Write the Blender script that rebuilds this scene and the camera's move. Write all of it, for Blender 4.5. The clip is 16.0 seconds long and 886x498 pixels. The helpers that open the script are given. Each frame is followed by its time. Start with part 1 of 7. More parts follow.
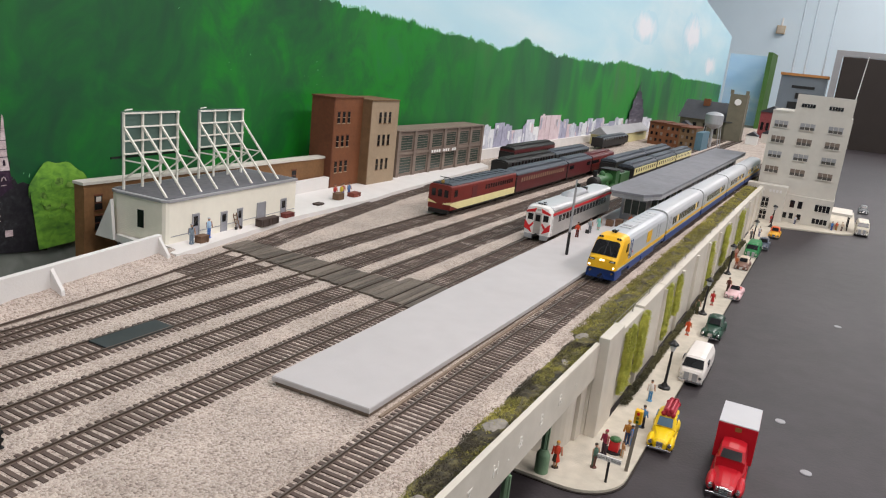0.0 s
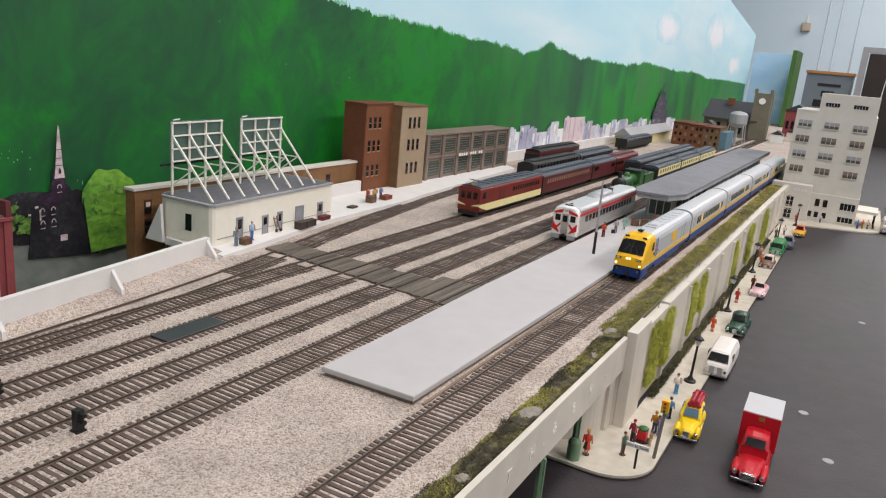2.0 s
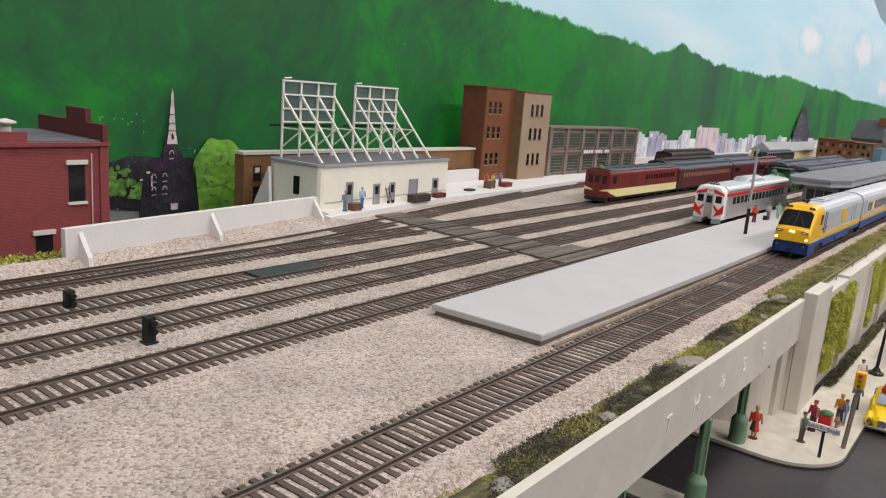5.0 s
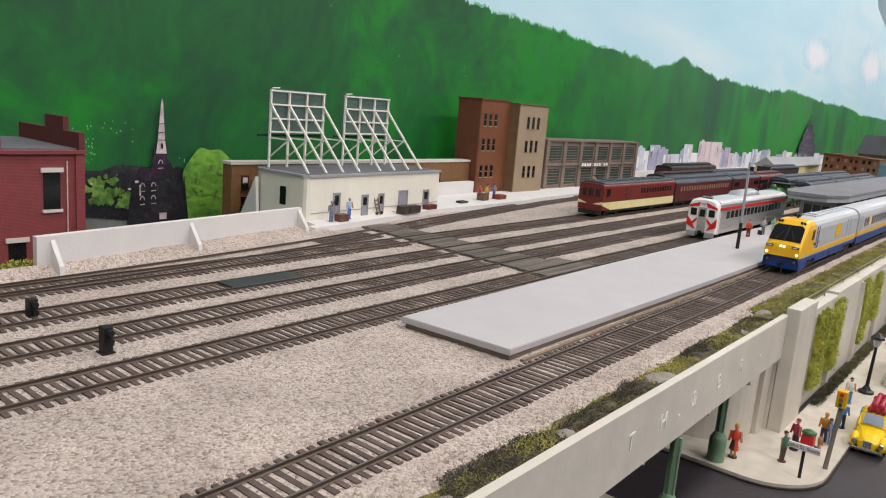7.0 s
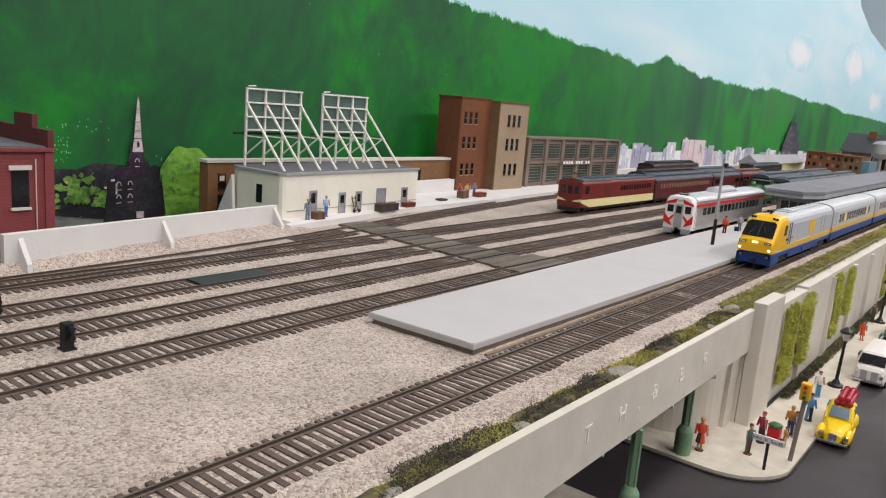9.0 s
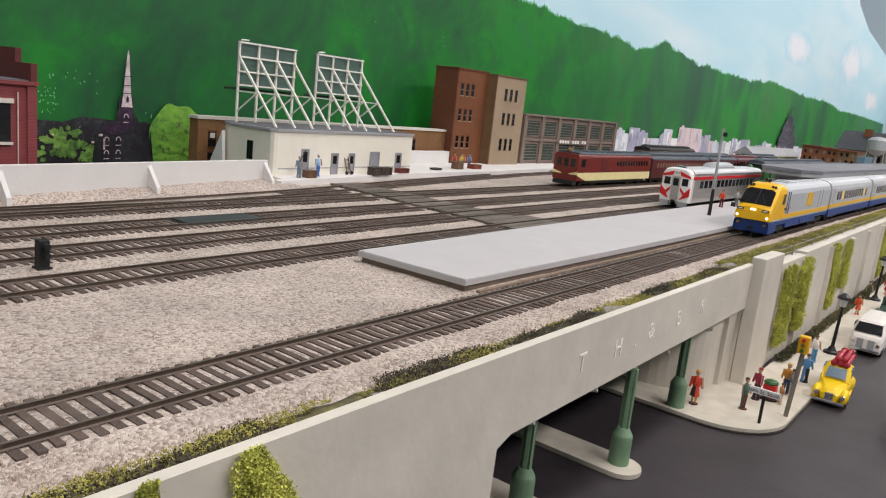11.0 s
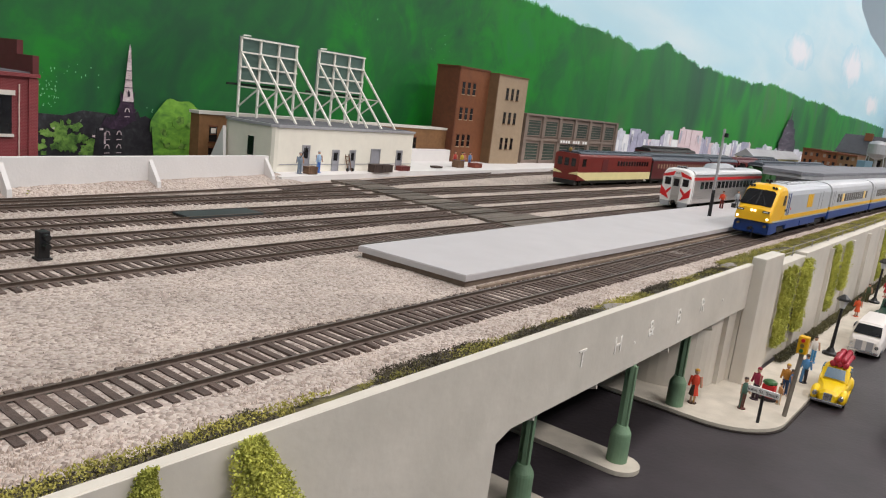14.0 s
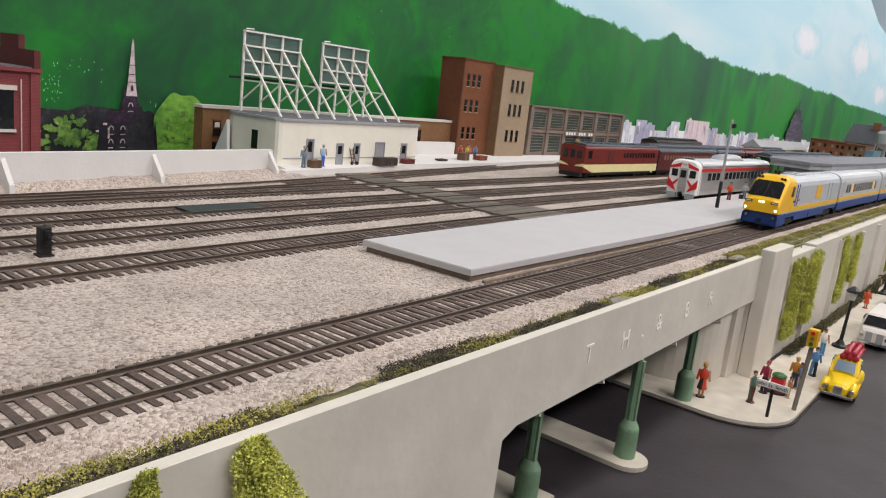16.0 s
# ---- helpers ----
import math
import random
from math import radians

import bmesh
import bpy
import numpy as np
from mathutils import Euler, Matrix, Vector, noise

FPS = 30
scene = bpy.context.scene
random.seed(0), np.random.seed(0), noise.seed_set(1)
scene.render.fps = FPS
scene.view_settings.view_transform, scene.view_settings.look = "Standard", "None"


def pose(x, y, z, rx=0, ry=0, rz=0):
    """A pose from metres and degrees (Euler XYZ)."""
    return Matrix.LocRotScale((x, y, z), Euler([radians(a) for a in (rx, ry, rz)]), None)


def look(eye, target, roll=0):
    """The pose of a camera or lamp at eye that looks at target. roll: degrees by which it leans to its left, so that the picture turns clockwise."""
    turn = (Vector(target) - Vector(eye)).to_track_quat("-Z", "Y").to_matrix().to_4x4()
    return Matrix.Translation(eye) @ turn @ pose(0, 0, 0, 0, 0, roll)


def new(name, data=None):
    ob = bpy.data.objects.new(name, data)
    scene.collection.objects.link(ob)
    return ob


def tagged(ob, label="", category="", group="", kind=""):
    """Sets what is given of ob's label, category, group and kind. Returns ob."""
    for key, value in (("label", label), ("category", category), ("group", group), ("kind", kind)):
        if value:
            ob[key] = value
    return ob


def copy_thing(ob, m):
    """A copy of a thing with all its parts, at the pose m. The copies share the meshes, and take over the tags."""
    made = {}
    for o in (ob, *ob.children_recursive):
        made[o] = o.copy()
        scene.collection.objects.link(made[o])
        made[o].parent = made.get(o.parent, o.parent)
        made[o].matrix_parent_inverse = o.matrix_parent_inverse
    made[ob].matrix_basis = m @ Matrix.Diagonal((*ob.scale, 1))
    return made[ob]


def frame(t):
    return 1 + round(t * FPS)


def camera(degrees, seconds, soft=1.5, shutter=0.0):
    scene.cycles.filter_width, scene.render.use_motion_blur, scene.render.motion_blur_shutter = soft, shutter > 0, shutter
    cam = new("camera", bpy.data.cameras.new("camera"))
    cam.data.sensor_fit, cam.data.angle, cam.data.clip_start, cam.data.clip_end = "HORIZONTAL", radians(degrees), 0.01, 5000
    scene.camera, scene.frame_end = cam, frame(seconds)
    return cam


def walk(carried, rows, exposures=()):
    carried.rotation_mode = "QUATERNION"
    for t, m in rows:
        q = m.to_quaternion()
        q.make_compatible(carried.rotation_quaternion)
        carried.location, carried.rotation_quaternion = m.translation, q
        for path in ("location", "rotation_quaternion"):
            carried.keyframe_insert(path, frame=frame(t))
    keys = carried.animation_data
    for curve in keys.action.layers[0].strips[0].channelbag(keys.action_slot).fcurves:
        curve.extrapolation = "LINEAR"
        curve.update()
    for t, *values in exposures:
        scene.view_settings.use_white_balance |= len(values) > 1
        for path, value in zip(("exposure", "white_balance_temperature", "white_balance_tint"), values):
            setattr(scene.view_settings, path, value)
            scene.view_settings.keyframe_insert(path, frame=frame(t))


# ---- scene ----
cam = camera(61.52, 16.0, soft=1.15)
PATH = [
    (0, (0.17232, 0.10068, 0.18356), (-0.04536, 0.53289, 0.05782), 6.24),
    (0.5, (0.17077, 0.07972, 0.18687), (-0.04499, 0.51399, 0.06496), 6.25),
    (1, (0.17531, 0.07271, 0.18998), (-0.04530, 0.50349, 0.06444), 5.98),
    (1.5, (0.17884, 0.07366, 0.19182), (-0.04686, 0.50186, 0.06652), 5.47),
    (2, (0.17785, 0.07148, 0.18842), (-0.05332, 0.49654, 0.06239), 5.37),
    (2.5, (0.16957, 0.07951, 0.16589), (-0.06736, 0.49984, 0.03480), 5.77),
    (3, (0.15235, 0.09419, 0.13129), (-0.11071, 0.50247, 0.01254), 4.77),
    (3.5, (0.14773, 0.10514, 0.11171), (-0.14069, 0.49846, 0.00162), 5.15),
    (4, (0.15098, 0.11383, 0.10702), (-0.14650, 0.50135, 0.00056), 4.58),
    (4.5, (0.14910, 0.11621, 0.10831), (-0.14934, 0.50351, 0.00374), 4.41),
    (6.8, (0.15546, 0.12899, 0.10599), (-0.15431, 0.50897, 0.00770), 4.49),
    (7, (0.16007, 0.13297, 0.10766), (-0.14607, 0.51659, 0.01218), 4.76),
    (7.5, (0.16812, 0.13831, 0.10778), (-0.13260, 0.52645, 0.01337), 4.88),
    (8, (0.17079, 0.13867, 0.10848), (-0.12983, 0.52661, 0.01292), 4.47),
    (10.3, (0.16927, 0.14344, 0.09297), (-0.13090, 0.53143, -0.00381), 5.49),
    (10.5, (0.16899, 0.14476, 0.08639), (-0.12792, 0.53465, -0.01279), 5.94),
    (11, (0.16937, 0.14497, 0.07834), (-0.12740, 0.53524, -0.01971), 6.18),
    (11.5, (0.17001, 0.14427, 0.07711), (-0.13029, 0.53209, -0.01994), 6.27),
    (12, (0.16890, 0.14434, 0.07678), (-0.12970, 0.53333, -0.02082), 6.35),
    (12.5, (0.16994, 0.14420, 0.07709), (-0.12999, 0.53208, -0.02083), 6.41),
    (13, (0.16918, 0.14451, 0.07651), (-0.12830, 0.53425, -0.02151), 6.70),
    (13.5, (0.16912, 0.14448, 0.07613), (-0.12920, 0.53374, -0.02125), 6.83),
    (14, (0.16920, 0.14468, 0.07640), (-0.12717, 0.53526, -0.02161), 6.80),
    (14.5, (0.16690, 0.14728, 0.07620), (-0.13124, 0.53595, -0.02404), 6.61),
    (15, (0.16773, 0.14713, 0.07638), (-0.13091, 0.53519, -0.02474), 6.81),
    (15.5, (0.16827, 0.14713, 0.07681), (-0.13015, 0.53475, -0.02660), 6.41),
    (16, (0.16733, 0.14760, 0.07628), (-0.13104, 0.53533, -0.02689), 6.42),
]
walk(cam, [(t, look(eye, target, roll)) for t, eye, target, roll in PATH])

# ---------------------------------------------------------------- light
world = bpy.data.worlds.new("world")
scene.world = world
world.use_nodes = True
world.node_tree.nodes["Background"].inputs[0].default_value = (0.75, 0.85, 1.0, 1)
world.node_tree.nodes["Background"].inputs[1].default_value = 0.18
scene.view_settings.exposure = 0.0


def assumed_ceiling_tube(x, y, power, sx=0.35, sy=1.25):
    """The light of an assumed fluorescent troffer, out of view in the ceiling of the room."""
    d = bpy.data.lights.new("assumed_tube_light", "AREA")
    d.shape, d.size, d.size_y, d.energy, d.color = "RECTANGLE", sx, sy, power, (1.0, 0.935, 0.915)
    ob = new("assumed_tube_light", d)
    ob.matrix_world = pose(x, y, 1.58, 0, 0, 0)


# The last lamp is only added to brighten the far wall.
for lx, ly in ((0.25, 0.2), (0.25, 2.0), (0.25, 3.8), (1.5, 0.3), (1.5, 2.2), (0.4, -1.6), (0.7, 4.9)):
    # Aisle power is raised to fill the bridge face, far power the end wall.
    assumed_ceiling_tube(lx, ly, (31 if lx > 1 else 17 if ly > 3 else 13))

# ---------------------------------------------------------------- helpers


def nodes_of(m):
    m.use_nodes = True
    return m.node_tree.nodes, m.node_tree.links, m.node_tree.nodes["Principled BSDF"]


def mat(name, color, rough=0.6, metal=0.0, scale=300.0, vary=0.15, bump=0.0, bump_scale=None, stretch=(1, 1, 1), rand=0.0, second=None, ior=1.45):
    """Painted, moulded or worn surface: base colour, varied at two sizes, and fine relief. Sizes in features per metre."""
    m = bpy.data.materials.new(name)
    n, l, p = nodes_of(m)
    p.inputs["Roughness"].default_value, p.inputs["Metallic"].default_value = rough, metal
    p.inputs["IOR"].default_value = ior
    tc = n.new("ShaderNodeTexCoord")
    mp = n.new("ShaderNodeMapping")
    mp.inputs["Scale"].default_value = stretch
    l.new(tc.outputs["Object"], mp.inputs["Vector"])
    fine, broad = n.new("ShaderNodeTexNoise"), n.new("ShaderNodeTexNoise")
    for tex, s, d in ((fine, scale, 4), (broad, scale / 9, 3)):
        tex.inputs["Scale"].default_value, tex.inputs["Detail"].default_value = s, d
        l.new(mp.outputs[0], tex.inputs["Vector"])
    add = n.new("ShaderNodeMath")
    add.operation = "ADD"
    l.new(fine.outputs["Fac"], add.inputs[0])
    l.new(broad.outputs["Fac"], add.inputs[1])
    last = add.outputs[0]
    if rand:
        info, mul = n.new("ShaderNodeObjectInfo"), n.new("ShaderNodeMath")
        mul.operation, mul.inputs[1].default_value, mul.inputs[2].default_value = "MULTIPLY_ADD", rand, -rand / 2
        l.new(info.outputs["Random"], mul.inputs[0])
        more = n.new("ShaderNodeMath")
        l.new(last, more.inputs[0])
        l.new(mul.outputs[0], more.inputs[1])
        last = more.outputs[0]
    span = n.new("ShaderNodeMapRange")
    span.inputs["From Min"].default_value, span.inputs["From Max"].default_value = 0.65, 1.35
    l.new(last, span.inputs["Value"])
    mix = n.new("ShaderNodeMix")
    mix.data_type = "RGBA"
    second = second or [c * (1 - vary) for c in color]
    first = [min(1.0, c * (1 + vary * 0.6)) for c in color]
    mix.inputs[6].default_value, mix.inputs[7].default_value = (*second, 1), (*first, 1)
    l.new(span.outputs[0], mix.inputs[0])
    l.new(mix.outputs[2], p.inputs["Base Color"])
    if bump:
        b = n.new("ShaderNodeBump")
        b.inputs["Strength"].default_value, b.inputs["Distance"].default_value = bump, 0.0006
        grain = n.new("ShaderNodeTexNoise")
        grain.inputs["Scale"].default_value, grain.inputs["Detail"].default_value = bump_scale or scale * 3, 5
        l.new(mp.outputs[0], grain.inputs["Vector"])
        l.new(grain.outputs["Fac"], b.inputs["Height"])
        l.new(b.outputs[0], p.inputs["Normal"])
    return m


def gravel(name, colors, scale, bump=0.8, broad=25.0):
    """Loose stone: every cell of a Voronoi is one chip with its own colour."""
    m = bpy.data.materials.new(name)
    n, l, p = nodes_of(m)
    p.inputs["Roughness"].default_value = 0.95
    tc = n.new("ShaderNodeTexCoord")
    vor = n.new("ShaderNodeTexVoronoi")
    vor.inputs["Scale"].default_value = scale
    l.new(tc.outputs["Object"], vor.inputs["Vector"])
    sep = n.new("ShaderNodeSeparateColor")
    l.new(vor.outputs["Color"], sep.inputs[0])
    ramp = n.new("ShaderNodeValToRGB")
    ramp.color_ramp.elements[0].color, ramp.color_ramp.elements[1].color = (*colors[0], 1), (*colors[-1], 1)
    for i, c in enumerate(colors[1:-1]):
        ramp.color_ramp.elements.new((i + 1) / (len(colors) - 1)).color = (*c, 1)
    l.new(sep.outputs[0], ramp.inputs[0])
    noi = n.new("ShaderNodeTexNoise")
    noi.inputs["Scale"].default_value, noi.inputs["Detail"].default_value = broad, 4
    l.new(tc.outputs["Object"], noi.inputs["Vector"])
    rng = n.new("ShaderNodeMapRange")
    rng.inputs["From Min"].default_value, rng.inputs["From Max"].default_value = 0.35, 0.7
    rng.inputs["To Min"].default_value, rng.inputs["To Max"].default_value = 0.82, 1.08
    l.new(noi.outputs["Fac"], rng.inputs["Value"])
    mul = n.new("ShaderNodeMix")
    mul.data_type, mul.blend_type, mul.inputs[0].default_value = "RGBA", "MULTIPLY", 1.0
    l.new(ramp.outputs[0], mul.inputs[6])
    l.new(rng.outputs[0], mul.inputs[7])
    l.new(mul.outputs[2], p.inputs["Base Color"])
    b = n.new("ShaderNodeBump")
    b.invert = True
    b.inputs["Strength"].default_value, b.inputs["Distance"].default_value = bump, 0.0008
    l.new(vor.outputs["Distance"], b.inputs["Height"])
    l.new(b.outputs[0], p.inputs["Normal"])
    return m


def painted(name, colors, stretch, scale, detail=6.0, rough=0.55, distort=0.6, second=None):
    """Brushed scenery paint: a ramp of colours over stretched noise."""
    m = bpy.data.materials.new(name)
    n, l, p = nodes_of(m)
    p.inputs["Roughness"].default_value = rough
    tc, mp = n.new("ShaderNodeTexCoord"), n.new("ShaderNodeMapping")
    mp.inputs["Scale"].default_value = stretch
    l.new(tc.outputs["Object"], mp.inputs["Vector"])
    a, b = n.new("ShaderNodeTexNoise"), n.new("ShaderNodeTexNoise")
    for tex, s, d in ((a, scale, detail), (b, scale / 4.5, 3)):
        tex.inputs["Scale"].default_value, tex.inputs["Detail"].default_value, tex.inputs["Distortion"].default_value = s, d, distort
        l.new(mp.outputs[0], tex.inputs["Vector"])
    mix = n.new("ShaderNodeMix")
    mix.inputs[0].default_value = 0.55
    l.new(a.outputs["Fac"], mix.inputs[2])
    l.new(b.outputs["Fac"], mix.inputs[3])
    ramp = n.new("ShaderNodeValToRGB")
    e = ramp.color_ramp.elements
    e[0].position, e[0].color, e[1].position, e[1].color = 0.34, (*colors[0], 1), 0.68, (*colors[-1], 1)
    for i, c in enumerate(colors[1:-1]):
        e.new(0.34 + 0.34 * (i + 1) / (len(colors) - 1)).color = (*c, 1)
    l.new(mix.outputs[0], ramp.inputs[0])
    l.new(ramp.outputs[0], p.inputs["Base Color"])
    bp = n.new("ShaderNodeBump")
    bp.inputs["Strength"].default_value, bp.inputs["Distance"].default_value = 0.25, 0.001
    l.new(a.outputs["Fac"], bp.inputs["Height"])
    l.new(bp.outputs[0], p.inputs["Normal"])
    return m


def glow(name, color, strength):
    m = bpy.data.materials.new(name)
    _, _, p = nodes_of(m)
    p.inputs["Base Color"].default_value = (*color, 1)
    p.inputs["Emission Color"].default_value = (*color, 1)
    p.inputs["Emission Strength"].default_value = strength
    return m


def link(name, bm, material, parent=None, label=""):
    me = bpy.data.meshes.new(name)
    bmesh.ops.recalc_face_normals(bm, faces=bm.faces[:])
    bm.to_mesh(me)
    bm.free()
    me.materials.append(material)
    ob = new(name, me)
    if parent:
        ob.parent = parent
    if label:
        ob["label"] = label
    return ob


part = link


def thing(name, label, category, group="", kind="", at=(0, 0, 0), turn=0.0):
    ob = new(name)
    ob.empty_display_size = 0.01
    ob.matrix_world = pose(*at, 0, 0, turn)
    return tagged(ob, label, category, group, kind)


def setting(name, bm, material, label, category):
    return tagged(link(name, bm, material), label, category, "", "structure")


def box(x0, x1, y0, y1, z0, z1, bm=None, bevel=0.0):
    bm = bm or bmesh.new()
    made = bmesh.ops.create_cube(bm, size=1.0, matrix=Matrix.Translation(((x0 + x1) / 2, (y0 + y1) / 2, (z0 + z1) / 2)) @ Matrix.Diagonal((abs(x1 - x0), abs(y1 - y0), abs(z1 - z0), 1)))
    if bevel:
        edges = list({e for v in made["verts"] for e in v.link_edges})
        bmesh.ops.bevel(bm, geom=edges, offset=bevel, segments=2, affect="EDGES", profile=0.6)
    return bm


def rod(a, b, r0, r1=None, seg=8, bm=None):
    """A round bar from a to b, tapering from r0 to r1."""
    bm = bm or bmesh.new()
    a, b = Vector(a), Vector(b)
    d = b - a
    m = Matrix.Translation((a + b) / 2) @ d.to_track_quat("Z", "Y").to_matrix().to_4x4()
    bmesh.ops.create_cone(bm, cap_ends=True, segments=seg, radius1=r0, radius2=r0 if r1 is None else r1, depth=d.length, matrix=m)
    return bm


def bar(a, b, w, h, bm=None):
    """A square bar from a to b."""
    bm = bm or bmesh.new()
    a, b = Vector(a), Vector(b)
    d = b - a
    m = Matrix.Translation((a + b) / 2) @ d.to_track_quat("Z", "Y").to_matrix().to_4x4() @ Matrix.Diagonal((w, h, d.length, 1))
    bmesh.ops.create_cube(bm, size=1.0, matrix=m)
    return bm


def ball(c, r, bm=None, squash=(1, 1, 1), seg=10, rings=7):
    bm = bm or bmesh.new()
    bmesh.ops.create_uvsphere(bm, u_segments=seg, v_segments=rings, radius=r, matrix=Matrix.Translation(c) @ Matrix.Diagonal((*squash, 1)))
    return bm


def outline(points, depth, axis, at, bm=None):
    """A flat outline with thickness: points in the two other axes, from 'at' to 'at' + depth along axis."""
    bm = bm or bmesh.new()

    def place(p, d):
        v = list(p)
        v.insert("xyz".index(axis), d)
        return v

    low = [bm.verts.new(place(p, at)) for p in points]
    high = [bm.verts.new(place(p, at + depth)) for p in points]
    n = len(points)
    bm.faces.new(low)
    bm.faces.new(high)
    for i in range(n):
        bm.faces.new((low[i], low[(i + 1) % n], high[(i + 1) % n], high[i]))
    return bm


def loft(sections, bm=None, caps=True):
    """A skin through rings of points, all of the same count."""
    bm = bm or bmesh.new()
    rings = [[bm.verts.new(p) for p in ring] for ring in sections]
    n = len(rings[0])
    for a, b in zip(rings, rings[1:]):
        for i in range(n):
            bm.faces.new((a[i], a[(i + 1) % n], b[(i + 1) % n], b[i]))
    if caps:
        bm.faces.new(rings[0])
        bm.faces.new(rings[-1])
    return bm


def words(text, size, material, parent, place, turn, name="lettering", depth=0.0001, space=1.0):
    """Lettering as a mesh of its own, centred at place."""
    cu = bpy.data.curves.new(name, "FONT")
    cu.body, cu.size, cu.extrude, cu.align_x, cu.align_y, cu.space_character = text, size, depth, "CENTER", "CENTER", space
    tmp = bpy.data.objects.new(name, cu)
    scene.collection.objects.link(tmp)
    me = bpy.data.meshes.new_from_object(tmp.evaluated_get(bpy.context.evaluated_depsgraph_get()))
    bpy.data.objects.remove(tmp)
    me.materials.clear()
    me.materials.append(material)
    ob = new(name, me)
    ob.parent = parent
    ob.matrix_local = Matrix.Translation(place) @ Euler([radians(a) for a in turn]).to_matrix().to_4x4()
    return ob


# ---------------------------------------------------------------- materials
BALLAST = gravel("ballast", [(0.24, 0.19, 0.16), (0.45, 0.375, 0.325), (0.53, 0.45, 0.395), (0.60, 0.52, 0.465), (0.34, 0.265, 0.225)], 950, 0.8)
BALLAST_DARK = gravel("track_ballast", [(0.20, 0.16, 0.125), (0.40, 0.345, 0.29), (0.55, 0.49, 0.42), (0.34, 0.28, 0.23)], 800)
TIE = mat("tie_plastic", (0.105, 0.076, 0.064), 0.85, 0, 900, 0.35, 0.4, rand=0.5)
RAIL = mat("weathered_rail", (0.105, 0.078, 0.062), 0.5, 0.35, 600, 0.3)
RAILHEAD = mat("rail_head", (0.15, 0.12, 0.10), 0.4, 0.4, 500, 0.2)
CONCRETE = mat("platform_concrete", (0.475, 0.455, 0.458), 0.75, 0, 60, 0.06, 0.15, 900)
PLASTER = mat("bridge_plaster", (0.61, 0.565, 0.495), 0.66, 0, 55, 0.14, 0.22, 260, second=(0.52, 0.485, 0.42))
SIDEWALK = mat("sidewalk", (0.50, 0.46, 0.385), 0.85, 0, 110, 0.22, 0.3, 700)
ASPHALT = mat("street_paint", (0.027, 0.0215, 0.0255), 0.58, 0, 45, 0.45, 0.35, 420)
WHITEWALL = mat("white_plaster", (0.70, 0.68, 0.665), 0.8, 0, 50, 0.08, 0.2, 600)
PLANK = mat("crossing_wood", (0.150, 0.125, 0.103), 0.85, 0, 200, 0.45, 0.5, 900, (8, 1, 8), rand=0.5)
GRASS = painted("turf", [(0.024, 0.021, 0.016), (0.055, 0.048, 0.032), (0.12, 0.105, 0.045), (0.25, 0.225, 0.065)], (1, 1, 1), 260, rough=1.0)
SOIL = painted("dark_soil", [(0.035, 0.030, 0.022), (0.075, 0.062, 0.045), (0.14, 0.12, 0.06)], (1, 1, 1), 150, rough=1.0)
SKYPAINT = painted("painted_sky", [(0.44, 0.72, 0.86), (0.54, 0.79, 0.89), (0.70, 0.86, 0.92)], (1, 0.5, 2.0), 5, 4, 0.6, 0.4)
CLOUD = mat("painted_cloud", (0.88, 0.88, 0.91), 0.7, 0, 40, 0.05)


def feather(m):
    """Thin the paint towards the rim, raggedly, so that the cloud runs out into the sky."""
    n, l, p = nodes_of(m)
    tc, off, ln = n.new("ShaderNodeTexCoord"), n.new("ShaderNodeVectorMath"), n.new("ShaderNodeVectorMath")
    off.operation, off.inputs[1].default_value = "SUBTRACT", (0.5, 0.5, 0.45)
    ln.operation = "LENGTH"
    flat = n.new("ShaderNodeVectorMath")
    flat.operation, flat.inputs[1].default_value = "MULTIPLY", (0, 1, 1)
    l.new(tc.outputs["Generated"], off.inputs[0])
    l.new(off.outputs[0], flat.inputs[0])
    l.new(flat.outputs[0], ln.inputs[0])
    noi, add, rng = n.new("ShaderNodeTexNoise"), n.new("ShaderNodeMath"), n.new("ShaderNodeMapRange")
    noi.inputs["Scale"].default_value, noi.inputs["Detail"].default_value = 18, 5
    l.new(tc.outputs["Object"], noi.inputs["Vector"])
    add.operation, add.inputs[1].default_value = "MULTIPLY_ADD", 0.62
    l.new(noi.outputs["Fac"], add.inputs[0])
    l.new(ln.outputs["Value"], add.inputs[2])
    rng.inputs["From Min"].default_value, rng.inputs["From Max"].default_value = 0.50, 0.76
    rng.inputs["To Min"].default_value, rng.inputs["To Max"].default_value = 1.0, 0.0
    ramp = n.new("ShaderNodeValToRGB")
    ramp.color_ramp.elements[0].color, ramp.color_ramp.elements[1].color = (0.55, 0.79, 0.89, 1), (0.84, 0.88, 0.94, 1)
    l.new(add.outputs[0], rng.inputs["Value"])
    l.new(rng.outputs[0], ramp.inputs["Fac"])
    l.new(ramp.outputs["Color"], p.inputs["Base Color"])


feather(CLOUD)
BRICK_BROWN = mat("brown_brick", (0.19, 0.068, 0.026), 0.75, 0, 250, 0.25, 0.3, 1600)
BRICK_DARK = mat("dark_brown_brick", (0.145, 0.046, 0.020), 0.75, 0, 250, 0.25, 0.3, 1600)
BRICK_TAN = mat("tan_brick", (0.36, 0.27, 0.18), 0.75, 0, 250, 0.18, 0.3, 1600)
BRICK_OLIVE = mat("olive_brown_brick", (0.17, 0.098, 0.046), 0.75, 0, 120, 0.25, 0.3, 1600)
BRICK_RED = mat("red_brick", (0.20, 0.028, 0.034), 0.7, 0, 200, 0.22, 0.35, 1800)


